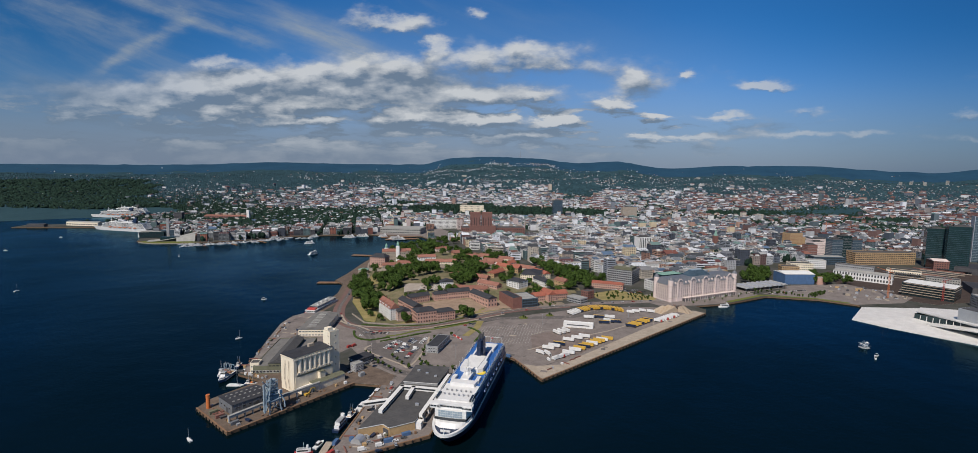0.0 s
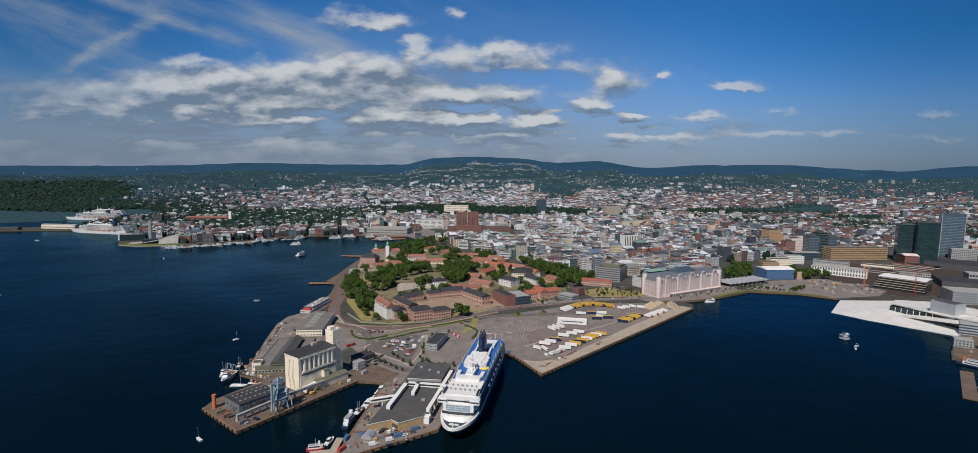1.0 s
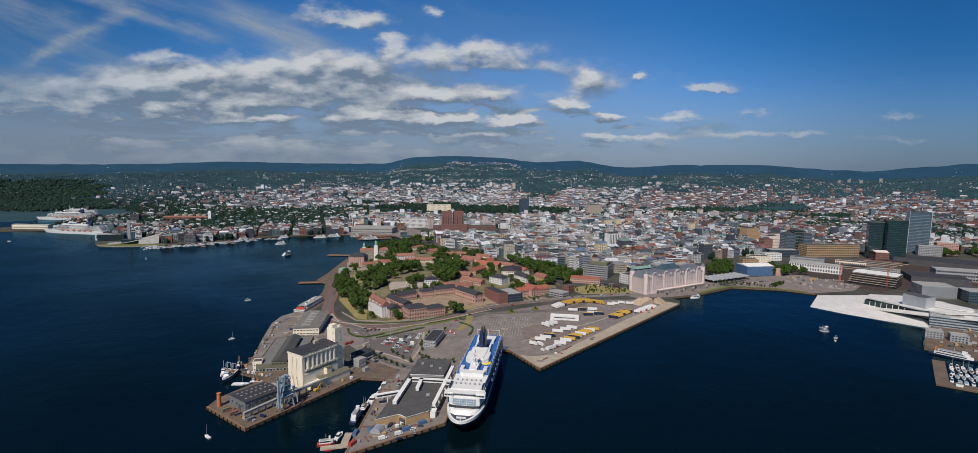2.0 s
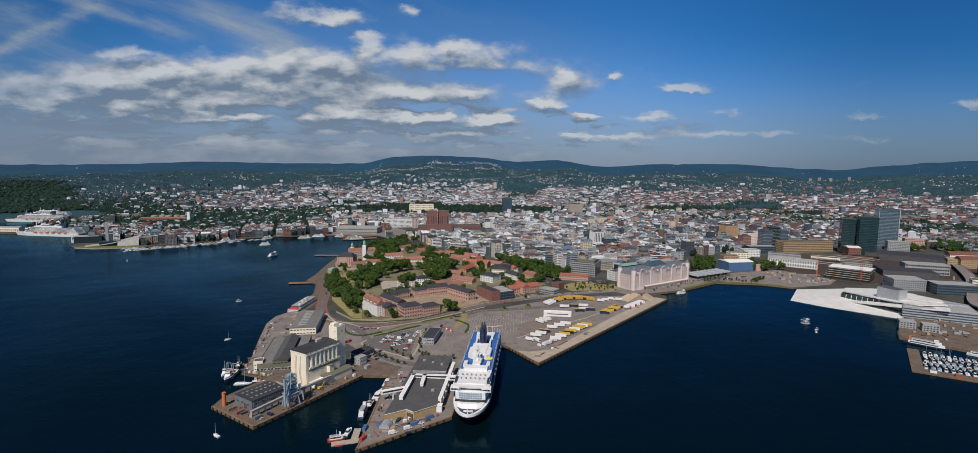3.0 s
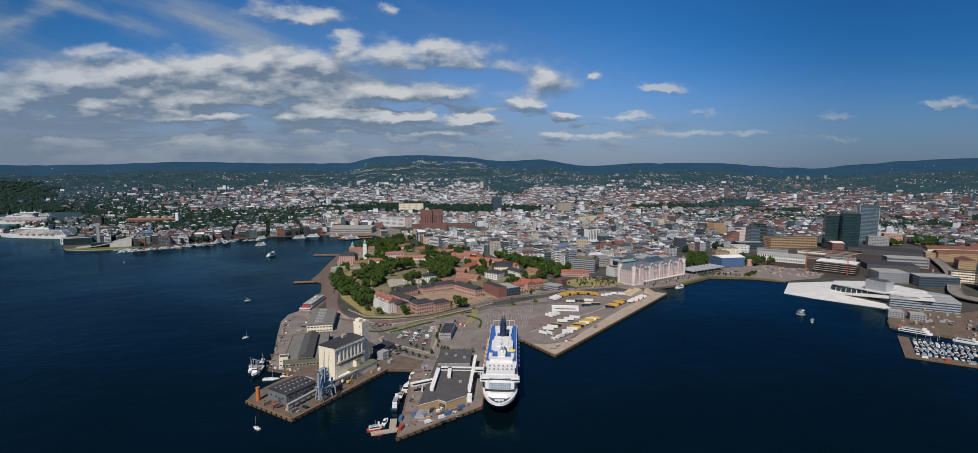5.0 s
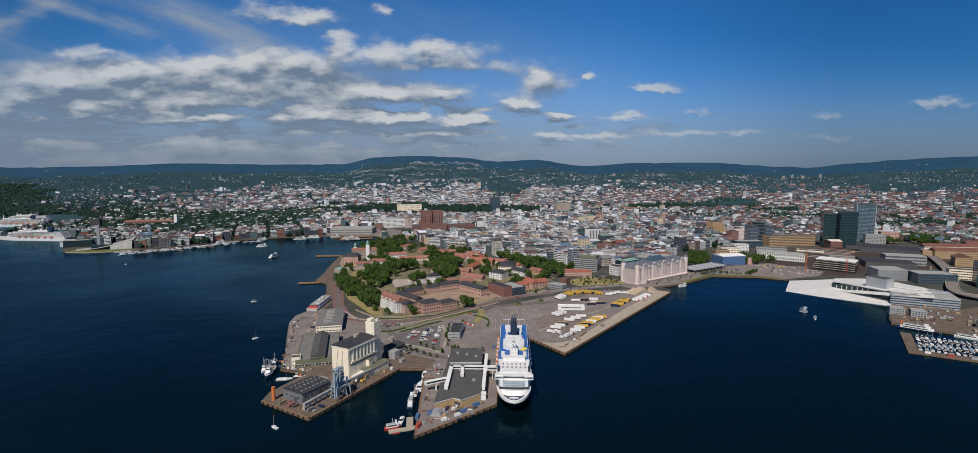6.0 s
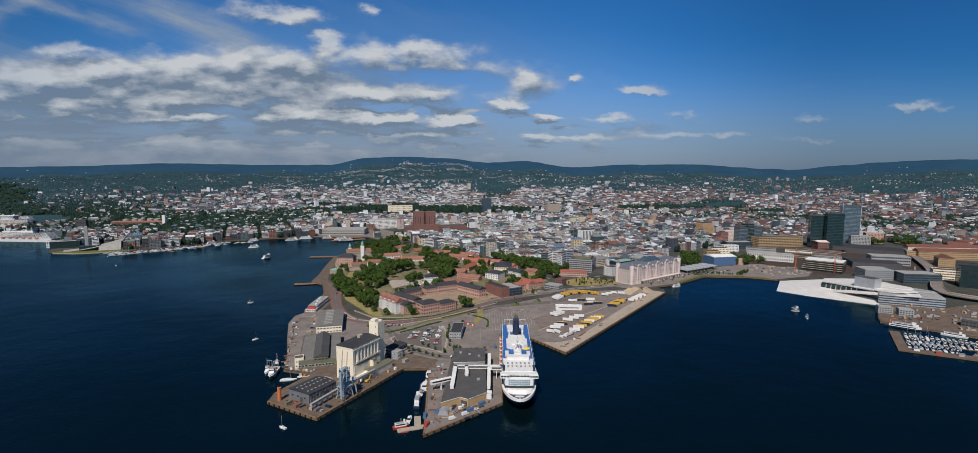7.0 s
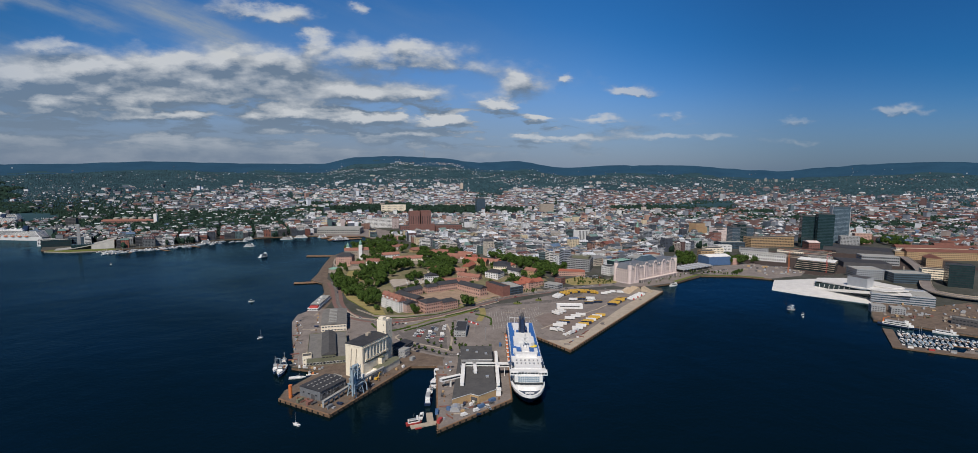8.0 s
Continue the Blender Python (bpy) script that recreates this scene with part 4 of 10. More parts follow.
def crown(form, x, y, z, w, h, rng):
    """A nearer park crown: two uneven rings under a blunt top."""
    k, n = len(form.v), 6
    t = rng.uniform(0, 6.28)
    for zz, ss in ((0.05, 0.34), (0.42, 0.54), (0.82, 0.36)):
        for i in range(n):
            q = t + i * 2 * math.pi / n + rng.uniform(-.25, .25)
            s = w * ss * rng.uniform(0.7, 1.25)
            form.v.append((x + s * math.cos(q), y + s * math.sin(q), z + h * (zz + rng.uniform(-.08, .08))))
    form.v.append((x, y, z + h))
    for b in (0, n):
        form.f.extend([(k + b + i, k + b + (i + 1) % n, k + b + n + (i + 1) % n, k + b + n + i) for i in range(n)])
    form.f.extend([(k + 2 * n + i, k + 2 * n + (i + 1) % n, k + 3 * n) for i in range(n)])
    form.m.extend([0] * (3 * n))


made = 0
for _ in range(78000):
    a, r = rng.uniform(-46, 60), math.sqrt(rng.uniform(2250 ** 2, 4400 ** 2))
    x, y = EYE_X + r * math.sin(radians(a)), EYE_Y + r * math.cos(radians(a))
    if r < 2340 and -43 < a < 58 or not inside(x, y, SHORE) or any(inside(x, y, p) for p in PARKS):
        continue
    slope = smooth(r, 2750 + 450 * smooth(a, 0, 20), 3200 + 650 * smooth(a, 0, 20))
    dense = 0.5 + 0.5 * noise.noise((x / 330, y / 330, 7)) + 0.25 * noise.noise((x / 90, y / 90, 1))
    west = smooth(a, -14, -32)
    city = (1 - 0.45 * smooth(r, 2700 + 800 * smooth(a, 0, 20), 3600 + 400 * smooth(a, 0, 20)) - 0.50 * smooth(r, 3500, 4150)) * (1 - 0.22 * smooth(a, 20, 42)) * (1 - (0.84 - 0.3 * smooth(r, 2800, 3100)) * west) * 0.8
    if a < -33 + 4 * noise.noise((x / 200, y / 200, 3)) and r < 3700:
        city = 0.03
    z = ground_z(x, y) if r > 2400 else QUAY
    if rng.random() < city * smooth(dense, 0.22 + 0.12 * smooth(r, 2900, 3500), 0.55 + 0.3 * smooth(r, 2900, 3500)) * (1 - slope + slope * smooth(noise.noise((a / 2.2, r / 85, 3)), -0.36 + 0.40 * smooth(r, 3200, 3550), 0.22) * 1.25) and made < 24000:
        made += 1
        big = rng.random() < 0.45 * (1 - smooth(r, 2600, 3600)) * (1 - 0.8 * west)
        w, d, h = (rng.uniform(15, 34), rng.uniform(9, 13), rng.uniform(9, 14)) if big else tuple(q * (1 - 0.42 * smooth(r, 2700, 3500)) for q in (rng.uniform(6, 12), rng.uniform(5, 8), rng.uniform(4, 7)))
        if r < 3200 and rng.random() < 0.004:
            h, w, d = rng.uniform(24, 38), 16, 16
        turn = TOWN_TURN + rng.choice((0, 90)) + rng.uniform(-25, 25)
        (far_brick if rng.random() < 0.85 * max(smooth(a, 14, 34), smooth(a, -8, -20)) else far_walls).box(x, y, z - 4, w, d, h + 4, turn)
        (far_red if rng.random() < 0.16 + 0.32 * smooth(a, 0, 26) else far_roofs).gable(x, y, z + h, w, d, d * 0.26, turn, over=0.3)
    if rng.random() < (0.72 + 0.26 * west) * (1 - smooth(r, 3650, 4130)):
        for _ in range(3):
            tx, ty = x + rng.uniform(-28, 28), y + rng.uniform(-28, 28)
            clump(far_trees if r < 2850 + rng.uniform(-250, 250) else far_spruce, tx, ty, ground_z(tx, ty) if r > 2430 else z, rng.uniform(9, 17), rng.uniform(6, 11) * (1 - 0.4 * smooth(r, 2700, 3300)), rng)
for _ in range(26000):
    a, r = rng.uniform(-46, 58), rng.uniform(2650, 4200)
    x, y = EYE_X + r * math.sin(radians(a)), EYE_Y + r * math.cos(radians(a))
    street = noise.noise((a / 4.2, r / 150, 11)) + 0.6 * noise.noise((a / 0.9, r / 45, 2))
    if inside(x, y, SHORE) and not any(inside(x, y, p) for p in PARKS) and rng.random() < smooth(street, 0.06, 0.46) * (1 - 0.9 * smooth(r, 3500, 4050) * (1 - smooth(a, -8, -4) * (1 - smooth(a, 6, 12)))) * (1 - 0.72 * smooth(a, -8, -26)) * (1 - 0.5 * smooth(a, 30, 46)):
        z, turn, w = ground_z(x, y), rng.uniform(0, 180), rng.uniform(4.5, 8.0)
        far_walls.box(x, y, z - 3, w, w * 0.7, rng.uniform(6.5, 8.5), turn)
        (far_red if rng.random() < 0.35 else far_roofs).gable(x, y, z + 4.5, w, w * 0.7, 1.6, turn, over=0.3)
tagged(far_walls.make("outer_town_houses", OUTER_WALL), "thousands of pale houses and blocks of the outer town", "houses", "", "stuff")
tagged(far_brick.make("outer_town_brick_houses", EAST_WALL), "brick and grey rendered blocks of the outer town", "houses", "", "stuff")
tagged(far_roofs.make("outer_town_roofs", TOWN_ROOF), "grey roofs of the outer town houses", "roofs", "", "stuff")
tagged(far_red.make("outer_town_tile_roofs", TOWN_ROOF_RED), "red and brown tile roofs of the outer town houses", "roofs", "", "stuff")
tagged(far_spruce.make("hillside_spruces", SPRUCE), "dark spruces on the hillsides, haze blue put into their colour", "trees", "", "stuff")
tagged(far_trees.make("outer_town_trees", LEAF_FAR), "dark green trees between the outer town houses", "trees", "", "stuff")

# woods and parks
for x, y, w, d in groves:
    for _ in range(10):
        crown(wood, x + rng.uniform(-.55, .55) * w, y + rng.uniform(-.55, .55) * d, QUAY, rng.uniform(7, 12), rng.uniform(8, 15), rng)
    if rng.random() < 0.26:
        far_extra.append((x + rng.uniform(-6, 6), y + rng.uniform(-6, 6)))
for x, y in far_extra:
    villa, top = Form(), Form()
    town_house(rng.uniform(9, 15), rng.uniform(8, 11), 3, "gable", rng, villa, top, [], False)
    turn = TOWN_TURN + rng.uniform(-30, 30)
    pour(villa, villas, x, y, TOWN_GROUND, turn)
    pour(top, villa_roofs, x, y, TOWN_GROUND, turn)
tagged(villas.make("garden_villas", [EAST_WALL, GLASS]), "brick and rendered villas among the garden trees", "houses", "", "stuff")
tagged(villa_roofs.make("garden_villa_roofs", [TOWN_ROOF, GREY_PAINT]), "grey and brown villa roofs among the trees", "roofs", "", "stuff")
for _ in range(5200):
    a, r = rng.uniform(-47, -30), math.sqrt(rng.uniform(1900 ** 2, 3600 ** 2))
    x, y = EYE_X + r * math.sin(radians(a)), EYE_Y + r * math.cos(radians(a))
    if inside(x, y, SHORE) and a < -32 + 4 * noise.noise((x / 200, y / 200, 3)) and (x < -1430 or y > 2500):
        for _ in range(2):
            crown(wood, x + rng.uniform(-9, 9), y + rng.uniform(-9, 9), ground_z(x, y) if r > 2400 else QUAY, rng.uniform(12, 20), rng.uniform(8, 13), rng)
for poly, n in ((PALACE_PARK, 1500), (EAST_PARK, 700)):
    xs, ys = [p[0] for p in poly], [p[1] for p in poly]
    for _ in range(n):
        x, y = rng.uniform(min(xs), max(xs)), rng.uniform(min(ys), max(ys))
        if inside(x, y, poly) and not (abs(x + 77) < 58 and 2090 < y < 2250):
            crown(wood, x, y, QUAY, rng.uniform(10, 15), rng.uniform(11, 18), rng)
for _ in range(5200):
    x, y = rng.uniform(-900, 1900), rng.uniform(900, 2300)
    if open_land(x, y, 3) and noise.noise((x / 130, y / 130, 9)) > 0.04:
        crown(wood, x, y, QUAY, rng.uniform(7, 12), rng.uniform(9, 19), rng)
for _ in range(7200):
    a, r = rng.choice((rng.uniform(20, 58), rng.uniform(-43, -12))), rng.uniform(1150, 2400)
    x, y = EYE_X + r * math.sin(radians(a)), EYE_Y + r * math.cos(radians(a))
    if open_land(x, y, 3) and noise.noise((x / 90, y / 90, 6)) > -0.12:
        crown(wood, x, y, QUAY, rng.uniform(7, 13), rng.uniform(11, 20), rng)
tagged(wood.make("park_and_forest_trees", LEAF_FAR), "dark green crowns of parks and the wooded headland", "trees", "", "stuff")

# ---- houses built one by one ----
WINDOW = {}


def window_mesh(wide, tall, frame_mat):
    key = (wide, tall, frame_mat.name)
    if key not in WINDOW:
        f = Form()
        f.box(0, -0.05, 0, wide, 0.10, tall, m=1)
        b = 0.14
        for cx, z0, w, h in ((0, 0, wide + 0.1, b), (0, tall - b, wide + 0.1, b), (-wide / 2, b, b, tall - 2 * b), (wide / 2, b, b, tall - 2 * b)):
            f.box(cx, -0.09, z0, w, 0.18, h, m=0)
        ob = f.make("window", [frame_mat, GLASS])
        WINDOW[key] = ob.data
        bpy.data.objects.remove(ob)
    return WINDOW[key]


def put_windows(parent, w, d, z0, floors, storey, pitch, wide, tall, sides="SEW", frame_mat=None, cx=0.0, cy=0.0, inset=2.0, sill=0.9):
    """Windows, each an object, in rows on the sides of a block in the parent's own axes."""
    me = window_mesh(wide, tall, frame_mat or WHITE)
    for side in sides:
        run, turn = (w, 0) if side in "SN" else (d, 90)
        turn = {"S": 0, "N": 180, "E": 90, "W": -90}[side]
        count = max(1, int((run - inset) / pitch) + 1)
        for k in range(count):
            a = (k - (count - 1) / 2) * pitch
            for fl in range(floors):
                out_ = (d if side in "SN" else w) / 2
                m = pose(cx, cy, 0, 0, 0, turn) @ pose(a, -out_, z0 + fl * storey + sill)
                share("window", me, m, parent)


def hall(name, label, category, x, y, z, w, d, h, turn, wall, roof, style="gable", rise=4.0, win=None, sides="SEW", group="", hip=0.0, chimneys=0, frame_mat=None, sunk=3.0, ridge="x"):
    """A house: wall, roof, chimneys and windows; w runs along its turn."""
    root = thing(name, x, y, z, turn, label, category, group)
    wf = Form().box(0, 0, -sunk, w, d, h + sunk)
    rf = Form()
    if style == "flat":
        t = 0.4
        for cx, cy, ww, dd in ((0, -d / 2 + t / 2, w, t), (0, d / 2 - t / 2, w, t), (-w / 2 + t / 2, 0, t, d - 2 * t), (w / 2 - t / 2, 0, t, d - 2 * t)):
            wf.box(cx, cy, h, ww, dd, 0.7)
        rf.box(0, 0, h, w - 2 * t - 0.05, d - 2 * t - 0.05, 0.2)
    else:
        lx = ridge == "x"
        ww, dd = (w, d) if lx else (d, w)
        rf.gable(0, 0, h, ww, dd, rise, 0 if lx else 90, hip=hip if style == "hip" else 0.0, over=0.6)
        if style == "gable":
            e = ww / 2
            for sgn in (-1, 1):
                tri = [(sgn * e, -dd / 2, h), (sgn * e, dd / 2, h), (sgn * e, 0, h + rise * 0.97)]
                if not lx:
                    tri = [(-q, p, zz) for p, q, zz in tri]
                wf.face(tri if sgn > 0 else tri[::-1])
    far = math.hypot(x - EYE_X, y - EYE_Y) > 715
    if win and far:
        window_rows(wf, w, d, 0.2, win[0], (h - 0.4) / win[0], win[1], win[2], win[3], sides, m=1)
    part("wall", wf, [wall, GLASS], root)
    part("roof", rf, roof, root)
    for k in range(chimneys):
        a = (k + 0.5) / chimneys - 0.5
        cx, cy = (a * w * 0.9, 1.2) if ridge == "x" else (1.2, a * d * 0.9)
        part("chimney", Form().box(cx, cy, h + rise * 0.55, 1.2, 1.2, rise * 0.45 + 1.8), BRICK_DARK, root)
    if win and not far:
        floors, pitch, wide, tall = win
        put_windows(root, w, d, 0, floors, (h - 0.4) / floors, pitch, wide, tall, sides, frame_mat)
    return root


# ---- quays and paved areas ----
def strip(name, pts, width, z, mat, label, category="road", kind="structure", deep=0.06):
    """A band of even width along a line of points."""
    f = Form()
    left, right = [], []
    for i, (x, y) in enumerate(pts):
        x0, y0 = pts[max(0, i - 1)]
        x1, y1 = pts[min(len(pts) - 1, i + 1)]
        n = math.hypot(x1 - x0, y1 - y0)
        nx, ny = -(y1 - y0) / n * width / 2, (x1 - x0) / n * width / 2
        left.append((x + nx, y + ny))
        right.append((x - nx, y - ny))
    for i in range(len(pts) - 1):
        f.prism([right[i], right[i + 1], left[i + 1], left[i]], z - deep, z, 0, None, True)
    return tagged(f.make(name, mat), label, category, "", kind)


def curve(pts, steps=6):
    """A smooth line through the points."""
    out_ = []
    p = [pts[0], *pts, pts[-1]]
    for i in range(1, len(p) - 2):
        for k in range(steps):
            t = k / steps
            out_.append(tuple(0.5 * (2 * p[i][c] + (p[i + 1][c] - p[i - 1][c]) * t + (2 * p[i - 1][c] - 5 * p[i][c] + 4 * p[i + 1][c] - p[i + 2][c]) * t * t
                                     + (3 * p[i][c] - p[i - 1][c] - 3 * p[i + 1][c] + p[i + 2][c]) * t ** 3) for c in (0, 1)))
    return out_ + [pts[-1]]


Z1, Z2, Z3, Z4 = QUAY + 0.05, QUAY + 0.10, QUAY + 0.15, QUAY + 0.20
PIER_W = [(-223, 381), (-181, 344), (-114.5, 431), (-91, 427), (-81, 447), (-110, 470), (-165, 470), (-225, 500), (-223, 449), (-197, 434), (-206, 420), (-221, 397)]
sheet("pavement_west_pier", PIER_W, QUAY - 0.02, Z1, PAVING, PAVING, "worn grey-brown concrete paving of the west pier", "pavement")
sheet("pavement_fish_quay", [(-231, 650), (-244.5, 630), (-246.5, 599), (-237.5, 541), (-228.5, 493), (-223.5, 450), (-165, 470.5), (-140, 520), (-160, 600), (-205, 655)], QUAY - 0.02, Z1 + 0.014, ASPHALT, ASPHALT,
      "grey asphalt quay beside the fish halls", "pavement")
sheet("pavement_terminal_pier", [(-90, 426), (-103.5, 305), (-38.5, 344), (-4, 509), (-20, 560), (-60, 480), (-80, 446)], QUAY - 0.02, Z1 + 0.028, ASPHALT, ASPHALT, "grey asphalt pier beside the ferry terminal", "pavement")
sheet("pavement_yard", [(-3, 511), (17, 505), (28, 491), (50.5, 443), (286, 663), (230, 690), (160, 690), (110, 672), (60, 650), (10, 622), (-20, 600), (-30, 560)], QUAY - 0.02, Z1 + 0.007, ASPHALT, ASPHALT,
      "wide grey asphalt lorry yard on the east quay", "pavement")
sheet("pavement_quay_edge", [(50, 443.5), (287, 664), (276, 676), (180, 588), (72, 478), (48, 474), (36, 478)], QUAY, Z2 + 0.006, CONCRETE, CONCRETE, "pale concrete apron along the east quay edge", "pavement")
sheet("pavement_ramp", [(-108.5, 430), (-84, 425.5), (-82.4, 444), (-105.3, 448)], QUAY, Z2, PAVING, CONCRETE, "pale paved landing at the end of the small dock", "pavement")
sheet("pavement_promenade", [(-230.5, 651), (-224.5, 700), (-223.5, 752), (-232, 812), (-253, 841), (-248, 891), (-246, 980), (-241, 1071), (-213, 1144), (-200, 1140), (-226, 1060), (-230, 980), (-231, 890), (-228, 845), (-212, 800), (-208, 752), (-208, 690), (-214, 650)],
      QUAY - 0.02, Z1, PAVING, CONCRETE, "worn stone promenade along the water", "pavement")
# harbour road with red lanes, bending round the foot of the fortress
ROAD = curve([(-219, 815), (-209, 770), (-203, 720), (-197, 670), (-183, 622), (-160, 592), (-125, 580), (-90, 586), (-58, 603), (-18, 630), (22, 660), (72, 682), (112, 692)])
strip("road_harbour", ROAD, 15.0, Z2 + 0.02, ASPHALT_RED, "red-brown asphalt harbour road bending round the fortress")
strip("road_lane", ROAD, 5.0, Z3 + 0.02, ASPHALT_DARK, "dark carriageway in the middle of the red road")
strip("road_east", curve([(72, 682), (140, 706), (200, 716), (250, 726), (330, 745), (420, 800), (520, 830), (640, 800)]), 14.0, Z2 + 0.03, ASPHALT, "grey road along the east side of the harbour")
strip("road_terminal", curve([(-150, 585), (-128, 550), (-120, 520), (-112, 492), (-95, 470), (-70, 452), (-30, 450)]), 9.0, Z2 + 0.05, ASPHALT_DARK, "dark access road beside the car park")
strip("road_yard", curve([(-30, 606), (10, 628), (60, 634), (120, 646), (170, 690)]), 11.0, Z2 + 0.034, ASPHALT_DARK, "dark access road into the lorry yard")
sheet("car_park", [(-120, 522), (-121, 511), (-82, 477), (-74, 471), (-66, 554), (-84, 556), (-114, 536)], QUAY, Z2 + 0.012, ASPHALT_DARK, ASPHALT_DARK, "dark asphalt car park with marked bays", "car park")
sheet("car_park_small", [(-150, 572), (-112, 560), (-100, 568), (-130, 580)], QUAY, Z2 + 0.018, ASPHALT, ASPHALT, "small grey car park inside the road bend", "car park")
sheet("pavement_forecourt", [(-160, 598), (-126, 574), (-90, 579), (-58, 596), (-22, 622), (-18, 602), (-19, 560), (-59, 479), (-79, 445), (-110, 471), (-142, 520)], QUAY - 0.02, QUAY + 0.03, ASPHALT, ASPHALT, "grey asphalt forecourt between the car park and the road", "pavement")
# round islands and verges
for x, y, r in ((45.7, 633.7, 6), (160, 688, 7), (80, 645, 5)):
    f = Form().drum(x, y, QUAY, r, 0.35, sides=20)
    tagged(f.make("roundabout", GRASS), "round grassy traffic island", "roundabout", "", "structure")
strip("verge", curve([(-112, 556), (-98, 562), (-77, 580), (-56, 586), (-12, 616)]), 4.0, Z4, GRASS, "green grass verge beside the harbour road", "verge")
strip("verge_dry", [(-24, 560), (-12, 590), (-8, 618)], 8.0, Z4 + 0.02, DRY_GRASS, "dry yellow grass strip beside the terminal road", "verge")
sheet("lawn_fort", [(-200, 800), (-190, 770), (-160, 810), (-155, 880), (-195, 880)], QUAY + 3.2, QUAY + 5.4, DRY_GRASS, STONE, "sun-dried lawn inside the fortress ramparts", "lawn")
sheet("lawn_bank", [(-196, 742), (-188, 700), (-166, 650), (-150, 612), (-135, 604), (-140, 640), (-160, 690), (-176, 745)], QUAY, QUAY + 1.2, DRY_GRASS, GRASS, "dry yellow grass bank under the trees", "lawn")
sheet("lawn_front", [(-120, 596), (-60, 610), (-8, 645), (20, 668), (4, 680), (-40, 655), (-70, 628)], QUAY, QUAY + 0.35, DRY_GRASS, STONE, "dry grass in front of the brick museum", "lawn")
sheet("garden_ochre", [(165, 725), (240, 728), (250, 745), (200, 790), (150, 760)], QUAY, QUAY + 0.3, DRY_GRASS, STONE, "sandy garden plots with scattered shrubs", "garden")
sheet("garden_grid", [(30, 683), (72, 703), (105, 712), (108, 700), (60, 686), (34, 674)], QUAY, QUAY + 0.3, GRAVEL, STONE, "gravel square planted with young trees", "garden")



def hedge(label, pts, wide=2.2, h=1.3):
    """A clipped hedge with an uneven top along a line."""
    rng = random.Random(len(pts) * 7 + int(pts[0][0]))
    root = thing("hedge", pts[0][0], pts[0][1], QUAY + 0.1, 0, label, "hedge", "hedges")
    f = Form()
    run = curve(pts, 5)
    for (x0, y0), (x1, y1) in zip(run, run[1:]):
        n, a = math.hypot(x1 - x0, y1 - y0), math.degrees(math.atan2(y1 - y0, x1 - x0))
        for k in range(max(1, int(n / 2))):
            t = (k + 0.5) / max(1, int(n / 2))
            f.box(x0 + (x1 - x0) * t - pts[0][0], y0 + (y1 - y0) * t - pts[0][1], -0.2, 2.4, wide * rng.uniform(.8, 1.15), h * rng.uniform(.8, 1.2), a + rng.uniform(-8, 8))
    part("foliage", f, HEDGE, root)


hedge("clipped green hedge round the small car park", [(-152, 572), (-147, 556), (-138, 545), (-125, 541)])
hedge("clipped green hedge between two car parks", [(-124, 543), (-116, 547), (-108, 552)])
hedge("long clipped green hedge beside the car park", [(-115, 538), (-98, 549), (-83, 560), (-64, 572)])
hedge("clipped green hedge beside the ferry lanes", [(-13, 541), (-8, 560), (-9, 574), (-22, 591)])
hedge("clipped green hedge under the brick museum", [(-150, 598), (-110, 592), (-70, 600), (-30, 628)], 1.6, 1.0)
hedge("clipped green hedge on the road verge", [(-62, 588), (-40, 600), (-14, 616)], 1.8, 1.0)
strip("kerb_line", curve([(-122, 526), (-123, 510), (-82, 475), (-73, 468), (-64, 512), (-64, 556)]), 2.2, Z4, CONCRETE, "pale concrete footpath round the car park", "footpath")
strip("footpath_road", curve([(-186, 640), (-170, 606), (-150, 590), (-125, 571), (-92, 577), (-60, 593), (-20, 619), (22, 648)]), 2.4, Z4 + 0.02, CONCRETE, "pale footpath beside the harbour road", "footpath")
strip("footpath_fort", curve([(-194, 640), (-170, 602), (-128, 589), (-90, 594), (-55, 612), (-15, 640), (26, 669), (74, 691)]), 2.4, Z4 + 0.03, CONCRETE, "pale footpath under the fortress bank", "footpath")
strip("yard_joint", [(43, 517), (95, 556), (142, 584), (180, 615)], 2.0, Z4, CONCRETE, "pale concrete drainage strip across the yard", "drain")
sheet("yard_patch", [(49, 562), (85, 589), (120, 575), (138, 558), (92, 503), (60, 500), (48, 518)], QUAY, Z2 + 0.06, YARD_RED, ASPHALT, "reddish worn asphalt patch under the trailers", "pavement")
# painted bay lines on the marshalling yard and the car park
bay = Form().box(0, 0, 0, 0.25, 22, 0.03).make("bay_line", LINE)
BAY = bay.data
bpy.data.objects.remove(bay)
lines = thing("bay_markings", 0, 0, Z2, 0, "worn white lane lines painted on the yard asphalt", "markings", kind="structure")
for k in range(22):
    for row in range(3):
        share("line", BAY, pose(-14 + k * 3.4 + row * 4.5, 535 + row * 25 + k * 0.8, 0, 0, 0, -12), lines)
# timber edge beams and fenders round the quays
fender = Form().box(0, 0, 0, 0.9, 0.7, 2.3).make("fender", TYRE)
FENDER = fender.data
bpy.data.objects.remove(fender)


